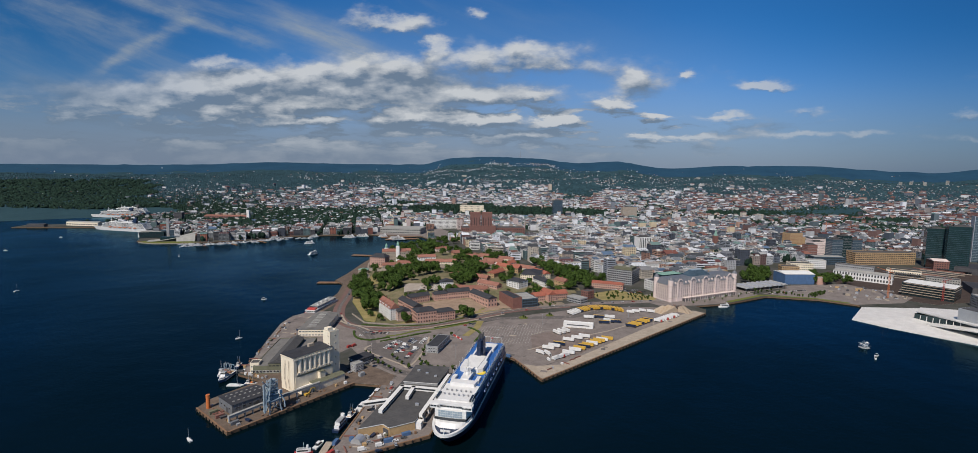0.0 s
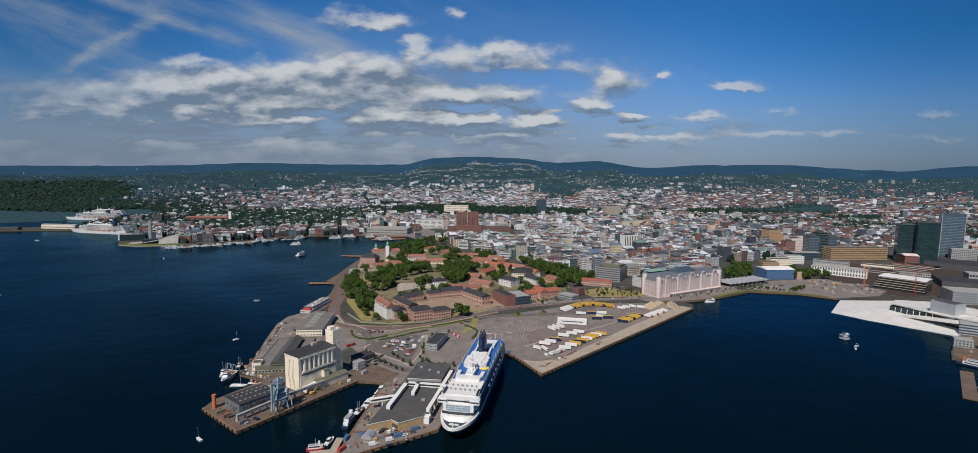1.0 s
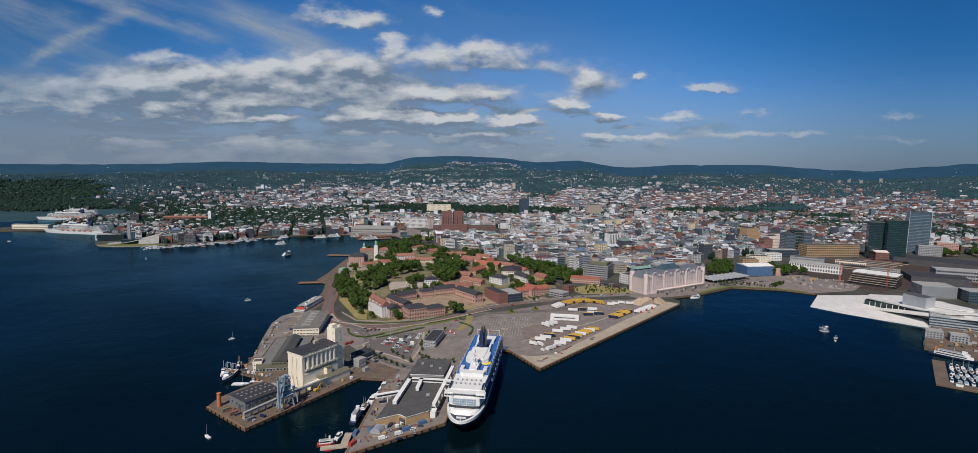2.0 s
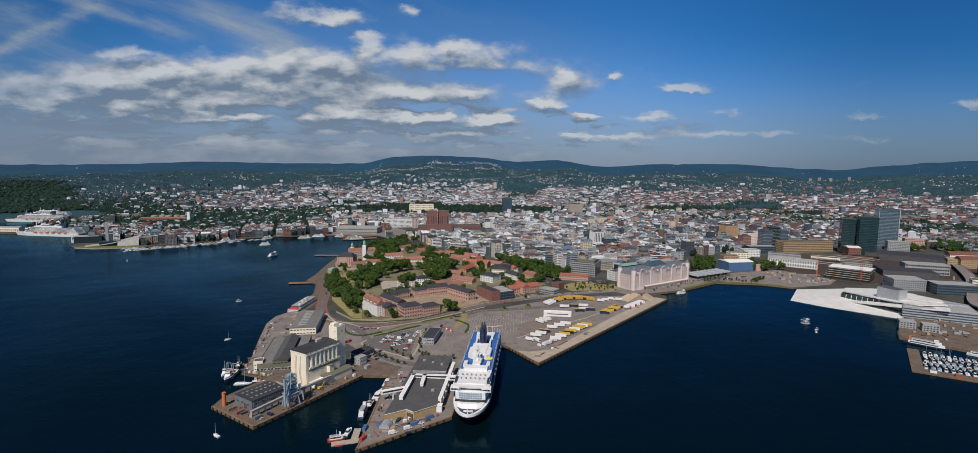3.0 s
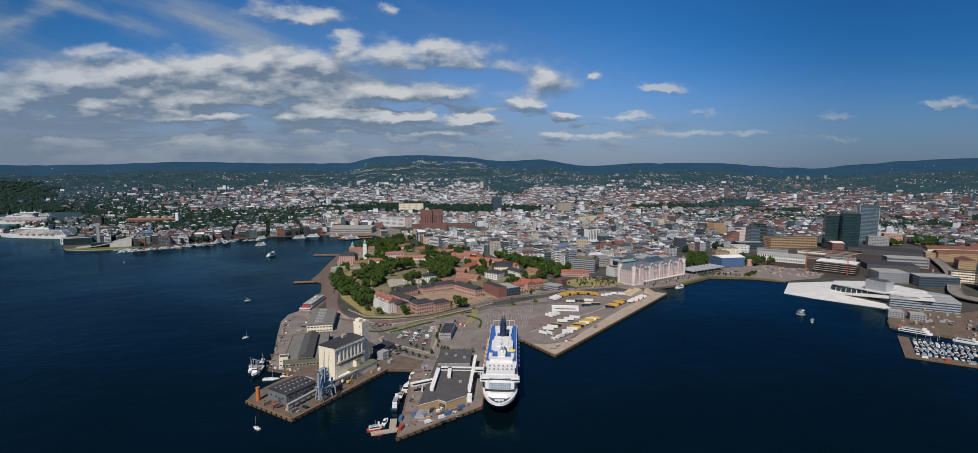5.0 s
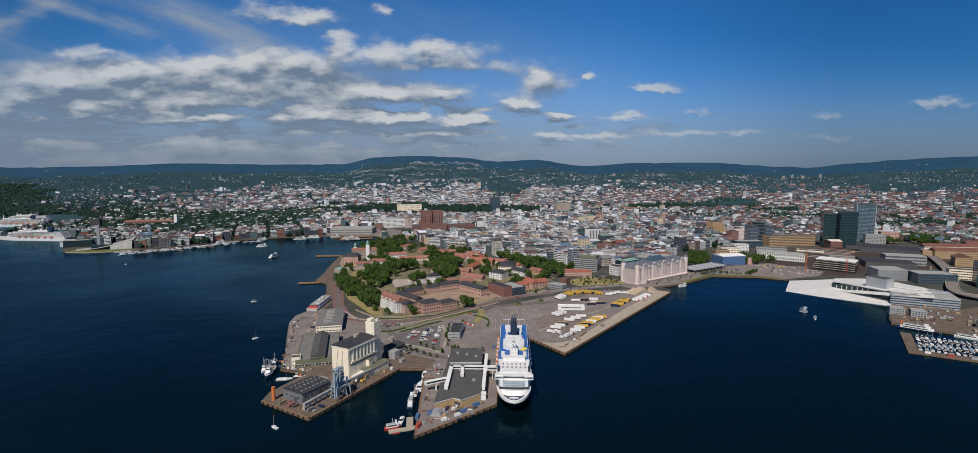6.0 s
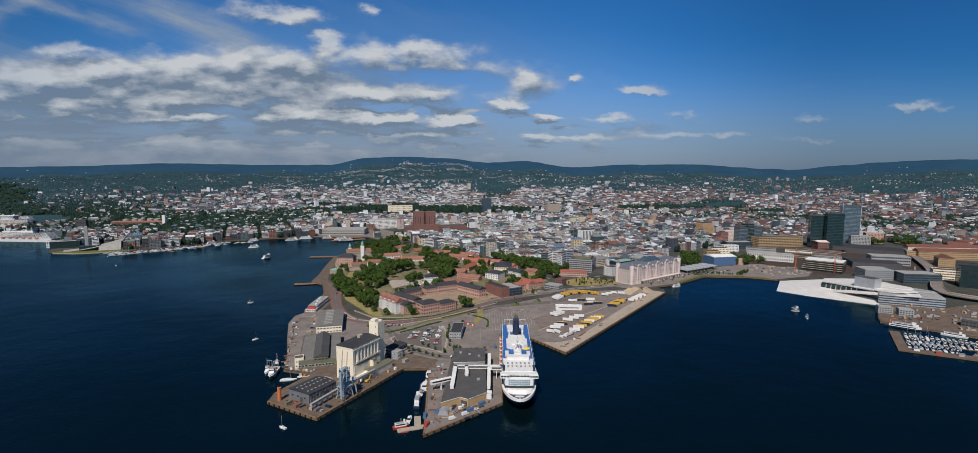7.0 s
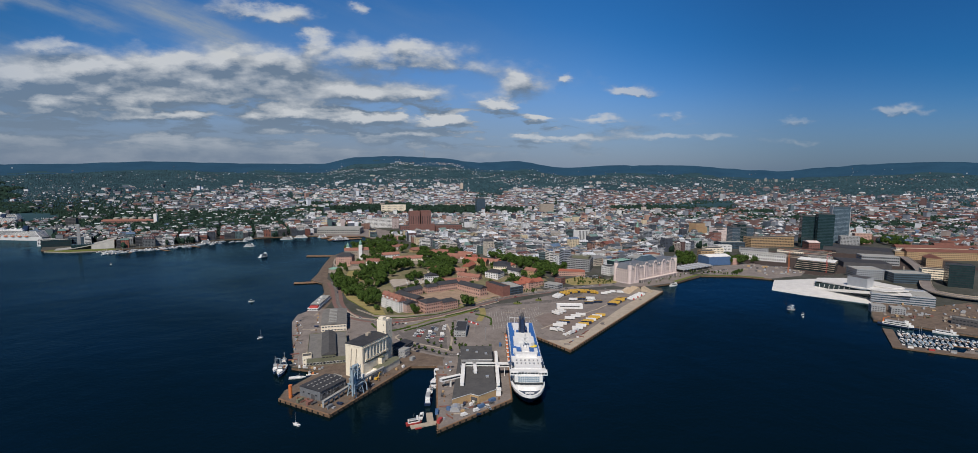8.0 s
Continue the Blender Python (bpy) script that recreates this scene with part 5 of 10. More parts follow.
def quay_edge(label, pts, gap=6.0):
    root = thing("quay_edge", pts[0][0], pts[0][1], QUAY, 0, label, "quay edge", kind="structure")
    for (x0, y0), (x1, y1) in zip(pts, pts[1:]):
        n = math.hypot(x1 - x0, y1 - y0)
        a = math.degrees(math.atan2(y1 - y0, x1 - x0))
        dx, dy = x0 - pts[0][0], y0 - pts[0][1]
        f = Form().box(n / 2, 0.55, 0.02, n, 1.1, 0.45)
        b = part("beam", f, QUAY_TOP, root)
        b.matrix_basis = pose(dx, dy, 0, 0, 0, a)
        for k in range(int(n / gap)):
            share("fender", FENDER, pose(dx, dy, 0, 0, 0, a) @ pose((k + 0.5) * gap, -0.36, -2.2), root)
    return root


quay_edge("weathered timber edge beam with black fenders on the west pier", [(-224, 380), (-181, 343), (-114, 430)])
quay_edge("weathered timber edge beam with black fenders on the terminal pier", [(-91, 426), (-104, 304), (-38, 343), (-3, 510)])
quay_edge("concrete edge beam with black fenders on the east quay", [(17, 504), (28, 490), (50, 441), (288, 663)])


# ---- west pier: silo, warehouse, crane, fish halls ----
def grain_silo():
    root = thing("grain_silo", -154.4, 428.8, QUAY, 53, "tall cream grain silo with round bins and a stair tower", "silo")
    w, d, h = 37.0, 19.0, 28.5
    part("wall", Form().box(0, 1.5, -1, w, d - 3, h + 1), CREAM, root)
    part("base", Form().box(0.5, 0, -1, w - 1.0, d + 0.6, 13.6), CREAM, root)
    for k in range(7):
        part("bin", Form().drum(-w / 2 + 6.0 + k * (w - 9.0) / 6, -d / 2 + 1.5, 16.6, 2.3, h - 17.6, sides=20), CREAM, root)
    part("ledge", Form().box(1.5, -d / 2 + 0.8, 14.7, w - 3, 3.2, 1.9), CREAM, root)
    part("end_wall", Form().box(-w / 2 + 1.2, 0, -1, 2.8, d, h + 1), CREAM, root)
    part("eave_wall", Form().box(0, -d / 2 + 0.7, h - 1.0, w, 3.4, 1.0), CREAM, root)
    rf = Form()
    rf.box(0, 0, h, w + 1.0, d + 0.6, 1.6)
    part("parapet", rf, CREAM, root)
    part("roof", Form().gable(0, 0, h + 1.6, w + 1.0, d + 0.6, 1.4, over=0.5), ROOF_SLATE, root, "dark low-pitched roof")
    part("roof_vent", Form().box(6, 3, h + 2, 5, 3, 3.0), CONCRETE, root)
    for k in range(12):
        share("window", window_mesh(0.9, 1.2, CREAM), pose(-w / 2 + 3.5 + k * 2.7, -d / 2 - 0.8, 15.0), root)
    tx, ty = w / 2 + 4.0, -3.2
    part("stair_tower", Form().box(tx, ty, -1, 9.6, 10.4, 44.0), CREAM, root)
    part("tower_cap", Form().box(tx - 1.2, ty + 1.6, 43, 5.4, 5, 2.2).box(tx + 2.5, ty - 2.6, 43, 2.6, 2.6, 1.2), CREAM, root)
    part("tower_roof", Form().box(tx, ty, 43, 9.0, 9.8, 0.12), ROOF_LIGHT, root)
    for fl in range(5):
        share("window", window_mesh(1.0, 1.3, CREAM), pose(tx - 4.8, ty - 2.6, 12 + fl * 6.5, 0, 0, -90), root)
        share("window", window_mesh(1.0, 1.3, CREAM), pose(tx + 0.5, ty - 5.2, 12 + fl * 6.5), root)
    # bare chutes and ladders down the end wall
    for k, yy in enumerate((-3.5, 2.0)):
        part("pipe", Form().tube([(-w / 2 - 0.8, yy, h - 2), (-w / 2 - 1.4, yy + 1.2, 12), (-w / 2 - 0.9, yy - 0.5, 2)], 0.17), CONCRETE, root)
    # lean-to sheds on the water side
    part("lean_to", Form().box(9.5, -d / 2 - 5.5, -1, 30, 8.5, 7.0), CREAM, root)
    part("lean_to_roof", Form().gable(9.5, -d / 2 - 5.5, 6.0, 30, 8.5, 1.4, over=0.4), GREEN_PAINT, root, "grey-green sheet roof")
    part("low_shed", Form().box(-9.5, -d / 2 - 4.0, -1, 14, 7.0, 4.6), CREAM, root)
    part("low_roof", Form().box(-9.5, -d / 2 - 4.0, 3.6, 14.6, 7.8, 0.3), WHITE_ROOF, root)
    part("hoist_house", Form().box(6, -d / 2 - 2.2, 6.0, 5, 4, 6.5), CREAM, root)
    part("hoist_roof", Form().box(6, -d / 2 - 2.2, 12.5, 5.6, 4.6, 0.3), GREEN_PAINT, root)


grain_silo()


def warehouse():
    root = thing("pier_warehouse", -189.6, 387.3, QUAY, 50, "dark blue-grey sheet-metal warehouse with a dark low roof", "warehouse")
    w, d, h = 29.0, 23.0, 8.2
    part("wall", Form().box(0, 0, -1, w, d, h + 1), SHED_GREY, root)
    part("roof", Form().gable(0, 0, h, w, d, 1.5, over=0.5), ROOF_SLATE, root)
    for r in range(3):
        for k in range(7):
            y = -7.5 + r * 6.2
            part("skylight", Form().box(-w / 2 + 3 + k * 3.9, y, h + 1.5 - abs(y) * 0.125 - 0.2, 1.5, 1.0, 0.6), ROOF_LIGHT, root)
    for k in range(9):
        part("wall_rib", Form().box(-w / 2 + 1.6 + k * 3.2, -d / 2 - 0.06, 0, 0.16, 0.14, h), GREY_PAINT, root)
    for yy in (-7, 1, 7):
        share("window", window_mesh(2.2, 1.4, SHED_GREY), pose(-w / 2, yy, 3.4, 0, 0, -90), root)
    part("door", Form().box(-w / 2 - 0.1, -3.2, 0, 0.2, 3.6, 4.2), DARK_GREY, root)
    for k in range(5):
        share("window", window_mesh(2.6, 1.2, SHED_GREY), pose(-w / 2 + 4 + k * 5, -d / 2, 4.2), root)
    part("door", Form().box(4, -d / 2 - 0.1, 0, 4.5, 0.2, 4.8), DARK_GREY, root)
    part("office", Form().box(w / 2 + 3, 4, -1, 8, 9, 7.5, top=1), [WHITE, ROOF_LIGHT], root, "small pale lean-to office")


warehouse()
tank = thing("orange_tower", -214.5, 380.6, QUAY, 0, "bright orange round steel tower on the pier corner", "tower")
part("shell", Form().drum(0, 0, -0.5, 1.5, 11.0, sides=20), ORANGE, tank)
part("rim", Form().drum(0, 0, 10.5, 1.62, 0.35, sides=20), ORANGE, tank)


def harbour_crane():
    root = thing("harbour_crane", -163, 377, QUAY, 52, "blue-grey steel grain unloading crane with lattice legs", "crane")
    for sx_ in (-5, 5):
        for sy_ in (-4.5, 4.5):
            part("leg", Form().tube([(sx_, sy_, -0.3), (sx_ * 0.7, sy_ * 0.75, 9)], 0.5, 6), STEEL_BLUE, root)
    part("portal_beam", Form().box(0, -3.4, 8.6, 9, 1.0, 1.2).box(0, 3.4, 8.6, 9, 1.0, 1.2), STEEL_BLUE, root)
    part("platform", Form().box(0, 0, 9.8, 10, 9, 0.5), STEEL_BLUE, root)
    part("machine_house", Form().box(1, 0.5, 10.3, 6.5, 6, 5.0).gable(1, 0.5, 15.3, 6.5, 6, 1.0), STEEL_BLUE, root)
    rng = random.Random(3)
    for cx, cy, top in ((-3.6, -3, 24), (-3.6, 3, 25), (3.4, -3, 21), (3.6, 3, 23)):
        part("tower_post", Form().tube([(cx, cy, 10), (cx * 0.75, cy * 0.75, top)], 0.32, 5), STEEL_BLUE, root)
    for side in range(4):
        for lev in range(5):
            p0, p1 = [((-3.5, -2.9), (3.4, -2.9), (3.4, 2.9), (-3.5, 2.9))[(side + q) % 4] for q in (0, 1)]
            z0 = 10.3 + lev * 2.5
            part("lattice_bar", Form().tube([(*p0, z0), (*p1, z0 + 2.5)], 0.15, 4).tube([(*p1, z0), (*p0, z0 + 2.5)], 0.15, 4).tube([(*p0, z0), (*p1, z0)], 0.13, 4), STEEL_BLUE, root)
        q0, q1 = [((-4.4, -4), (4.4, -4), (4.4, 4), (-4.4, 4))[(side + q) % 4] for q in (0, 1)]
        part("lattice_bar", Form().tube([(*q0, 1.5), (*q1, 8.6)], 0.2, 4).tube([(*q1, 1.5), (*q0, 8.6)], 0.2, 4), STEEL_BLUE, root)
    for k in range(64):
        z = 10.5 + k * 0.2
        a = Vector((rng.choice((-3.4, 3.4)), rng.choice((-2.8, 2.8)), z))
        b = Vector((rng.choice((-3.2, 3.2)), rng.choice((-2.6, 2.6)), z + rng.uniform(1, 4)))
        if (a - b).length > 2:
            part("brace", Form().tube([a, b], 0.17, 4), STEEL_BLUE, root)
    for k, zz in enumerate((14, 18, 21.5)):
        part("walkway", Form().box(0, 0, zz, 8.5 - k, 7.5 - k, 0.25), STEEL_BLUE, root)
    part("jib", Form().tube([(-3, 0, 20), (-9, -3, 27)], 0.45, 5).tube([(-3, 1.6, 20), (-9, -3, 27)], 0.3, 5), STEEL_BLUE, root)
    part("slewing_arm", Form().tube([(2, 0, 22), (-4, -6, 29)], 0.4, 5).tube([(2, 1.2, 22), (-4, -6, 29)], 0.25, 5).tube([(-4, -6, 29), (-6, -7.5, 17)], 0.35, 6), STEEL_BLUE, root)
    part("intake_leg", Form().box(-8.6, -4.5, 3.0, 1.4, 1.4, 22.0), STEEL_BLUE, root)
    part("operator_cab", Form().box(4.6, -3.6, 14.0, 2.4, 2.2, 2.6), WHITE, root)
    part("sheave_head", Form().box(0.4, 0, 23.6, 5.0, 3.4, 1.6), STEEL_BLUE, root)
    part("chute", Form().tube([(3, -2, 18), (6.5, -6, 8), (6.5, -6.5, 3)], 0.55, 8), STEEL_BLUE, root)
    part("chute", Form().tube([(-3, -2, 20), (-7.5, -5, 11), (-8, -5.6, 5)], 0.5, 8), STEEL_BLUE, root)


harbour_crane()


def conveyor(x0, y0, x1, y1, z, label):
    n = math.hypot(x1 - x0, y1 - y0)
    root = thing("conveyor_gallery", x0, y0, QUAY, math.degrees(math.atan2(y1 - y0, x1 - x0)), label, "conveyor")
    part("gallery", Form().box(n / 2, 0, z, n, 2.2, 2.0), GREY_PAINT, root)
    part("cover", Form().gable(n / 2, 0, z + 2.0, n, 2.2, 0.5, over=0.15), ROOF_LIGHT, root)
    for k in range(int(n / 6) + 1):
        part("post", Form().box(0.5 + k * (n - 1) / max(1, int(n / 6)), 0, -0.5, 0.4, 1.6, z + 0.5), GREY_PAINT, root)
    return root


conveyor(-187, 357, -169, 383, 3.6, "low grey conveyor gallery on posts along the pier")
conveyor(-166, 384, -140, 416, 5.0, "grey conveyor gallery between crane and silo")

hall("fish_hall", "long low fish market hall with a flat grey roof", "hall", -195, 488, QUAY, 78, 38, 6.5, 95, GREEN_PAINT, ROOF_MID, "flat", win=(1, 3.0, 2.2, 2.2), sides="WSN")
nave = thing("fish_hall_nave", -193.5, 484, QUAY, 95, "raised dark pitched roof over the middle of the fish hall", "roof hall")
part("wall", Form().box(0, 0, 5.0, 70, 13, 4.6), GREEN_PAINT, nave)
g = Form().gable(0, 0, 9.6, 70, 13, 3.2, over=0.5)
part("roof", g, ROOF_FELT, nave)
part("gable_wall", Form().prism([(-35.1, -6.4), (-34.9, -6.4), (-34.9, 6.4), (-35.1, 6.4)], 9.6, 10.4), GREEN_PAINT, nave)
put_windows(nave, 70, 13, 5.6, 1, 3, 3.2, 2.4, 1.3, "W", GREEN_PAINT, sill=1.0)
hall("quay_office", "small flat-roofed cream office in front of the fish hall", "office", -211, 455, QUAY, 9, 8, 8.5, 98, CREAM, ROOF_FELT, "flat", win=(2, 2.4, 1.4, 1.3), sides="WSN")
shed2 = hall("quay_warehouse", "pale two-storey quay warehouse with a grey roof and skylights", "warehouse", -196, 586, QUAY, 66, 28, 8.0, 93, CREAM, ROOF_MID, "gable", 1.6, win=(2, 3.4, 2.4, 1.4), sides="WSN")
for k in range(9):
    part("skylight", Form().box(-26 + k * 6.5, 1.5, 8.9, 2.2, 9, 0.9), ROOF_LIGHT, shed2)
hall("harbour_house", "dark two-storey house with a hipped roof", "house", -120, 478, QUAY, 20, 13, 6.5, 52, DARK_GREY, ROOF_SLATE, "hip", 3.0, win=(2, 2.6, 1.4, 1.5), sides="SEW", hip=5)
hall("gate_house", "small pale grey flat-roofed house at the silo", "house", -119.5, 459, QUAY, 9, 8, 7.0, 52, GREY_PAINT, ROOF_LIGHT, "flat", win=(2, 2.4, 1.4, 1.4), sides="SEW")
hall("kiosk", "low grey kiosk at the quay road", "kiosk", -112, 446, QUAY, 5, 3.4, 2.6, 52, GREY_PAINT, ROOF_LIGHT, "flat")
rest = thing("floating_restaurant", -222.5, 676, 0.6, 79, "white floating restaurant with red trim at the quay", "restaurant")
part("hull", Form().box(0, 0, -2, 62, 15, 3.2), RED, rest)
part("lower_deck", Form().box(0, 0, 1.2, 60, 14, 3.2), WHITE, rest)
part("upper_deck", Form().box(4, 0, 4.4, 48, 11, 2.8), WHITE, rest)
part("roof", Form().box(4, 0, 7.2, 50, 12, 0.35), ROOF_LIGHT, rest)
part("awning", Form().prism([(-29, -6), (-21, -6), (-21, 6), (-29, 6)], 4.4, 6.4, taper=[(-26, -5), (-22, -5), (-22, 5), (-26, 5)]), RED, rest)
for k in range(6):
    part("roof_unit", Form().box(-14 + k * 7.2, (-2.5, 2.0, 0.5)[k % 3], 7.55, 3.0, 2.4, 1.2), (WHITE, GREY_PAINT)[k % 2], rest)
put_windows(rest, 60, 14, 1.2, 1, 3, 3.0, 2.2, 1.6, "SNEW", WHITE, sill=0.9)
put_windows(rest, 48, 11, 4.4, 1, 3, 3.0, 2.2, 1.5, "SNEW", WHITE, cx=4, sill=0.8)
for k in range(6):
    part("flagpole", Form().tube([(-26 + k * 3, -6, 4), (-26 + k * 3, -6, 14)], 0.08, 4), WHITE, rest)


# ---- ferry terminal on the middle pier ----
def terminal():
    out_ = [(-87.8, 339.5), (-72, 346.5), (-66.5, 341.5), (-50, 351), (-35, 434), (-66.6, 440), (-76.5, 393)]
    cx, cy = -65, 385
    loc_ = [(x - cx, y - cy) for x, y in out_]
    root = thing("ferry_terminal", cx, cy, QUAY, 0, "low ferry terminal with pale walls and a flat dark grey roof", "terminal")
    part("wall", Form().prism(loc_, -1, 6.0), WOOD, root)
    part("roof", Form().prism([(x * 1.015, y * 1.01) for x, y in loc_], 6.05, 6.6, 0, 1, True), [WHITE, ROOF_FELT], root)
    part("window_band", Form().prism([(-22.5, -45.3), (-7.2, -38.4), (-7.3, -38.1), (-22.6, -45.0)], 2.5, 4.6), GLASS, root)
    part("door", Form().box(-4.4, -41.2, 0, 5.5, 0.8, 4.2, -42), DARK_GREY, root)
    for k in range(4):
        part("roof_unit", Form().box(-14 + k * 9, 30 - k * 13, 6.6, 2.6, 2.2, 1.4), ALU, root)
    rear = [(-3.5, 30), (25.0, 26), (32.0, 62), (1.5, 66)]
    part("rear_hall", Form().prism(rear, -1, 8.2), GREY_PAINT, root)
    part("rear_roof", Form().prism([(14 + (x - 14) * 1.03, 46 + (y - 46) * 1.02) for x, y in rear], 8.25, 8.8, 0, 1, True), [WHITE, ROOF_FELT], root)
    for k in range(3):
        part("roof_unit", Form().box(6 + k * 8, 52 - k * 6, 8.8, 2.4, 1.8, 1.3), ALU, root)


terminal()


def walkway(pts, z, wide=4.0, tall=3.2, label=""):
    """An enclosed white gangway on posts, with a glazed band on each side."""
    x0, y0 = pts[0]
    root = thing("gangway", x0, y0, QUAY, 0, label, "gangway", "passenger gangways")
    for (ax, ay), (bx, by) in zip(pts, pts[1:]):
        n, a = math.hypot(bx - ax, by - ay), math.degrees(math.atan2(by - ay, bx - ax))
        m = pose(ax - x0, ay - y0, 0, 0, 0, a)
        for nm, f, mat in (("tube", Form().box(n / 2, 0, z, n + wide * 0.96, wide, tall), WHITE), ("glazing", Form().box(n / 2, 0, z + 1.1, n, wide + 0.12, 1.2), GLASS),
                           ("roof", Form().box(n / 2, 0, z + tall, n + wide * 0.96, wide + 0.5, 0.25), WHITE_ROOF)):
            part(nm, f, mat, root).matrix_basis = m
        for k in range(max(1, int(n / 12))):
            part("post", Form().box((k + 0.5) * n / max(1, int(n / 12)), 0, -1, 0.6, 2.4, z + 1), WHITE, root).matrix_basis = m
    return root


walkway([(-76.5, 362), (-68.2, 404), (-39.5, 398.5)], 7.2, 2.9, 2.5, "white enclosed passenger gangway above the terminal roof")
walkway([(-46.5, 358), (-32.0, 430)], 6.4, 2.4, 2.4, "long white boarding gangway beside the ferry berth")
walkway([(-58.5, 402), (-60.7, 385)], 7.3, 2.6, 2.4, "short white gangway branch over the terminal roof")
walkway([(-92, 374.5), (-76, 380)], 6.4, 2.8, 2.6, "white gangway from the terminal to the small boats")
walkway([(-37, 392.5), (-28.6, 391)], 8.6, 4.0, 3.0, "short white boarding bridge to the ferry")
f = thing("boarding_tower", -47.5, 354, QUAY, 78, "white stair tower at the end of the boarding gangway", "tower")
part("wall", Form().box(0, 0, -1, 5, 5, 6.0), WHITE, f)
part("roof", Form().box(0, 0, 5.0, 5.4, 5.4, 0.3), WHITE_ROOF, f)
igloo = Form()
for k in range(6):
    a0, a1 = k * math.pi / 6, (k + 1) * math.pi / 6
    igloo.face([(-3.6, -4 * math.cos(a0), 4 * math.sin(a0)), (3.6, -4 * math.cos(a0), 4 * math.sin(a0)), (3.6, -4 * math.cos(a1), 4 * math.sin(a1)), (-3.6, -4 * math.cos(a1), 4 * math.sin(a1))])
for sx_ in (-3.6, 3.6):
    ring = [(sx_, -4 * math.cos(k * math.pi / 6), 4 * math.sin(k * math.pi / 6)) for k in range(7)]
    igloo.face(ring if sx_ < 0 else ring[::-1])
tent = thing("storage_tent", -86.3, 334, QUAY, 75, "arched pale grey storage tent on the pier", "tent")
part("cover", igloo, ALU, tent)
blue = thing("round_tank", -91.4, 335.5, QUAY, 0, "squat bright blue round tank on the pier", "tank")
part("shell", Form().drum(0, 0, -0.2, 2.0, 2.6, 1.6, 14), BLUE_SHEET, blue)
hall("harbour_office", "grey flat-roofed two-storey harbour office with window bands", "office", -51, 524, QUAY, 38, 13, 6.6, 76, GREY_PAINT, ROOF_SLATE, "flat", win=(2, 2.6, 2.0, 1.4), sides="SEWN")
hall("customs_shed", "long white shed with a dark front band", "shed", 109, 598, QUAY, 35, 8, 5.0, -13, WHITE, WHITE_ROOF, "flat")
part("dark_band", Form().box(0, -4.06, 2.6, 26, 0.1, 1.1), DARK_GREY, bpy.data.objects["customs_shed"])


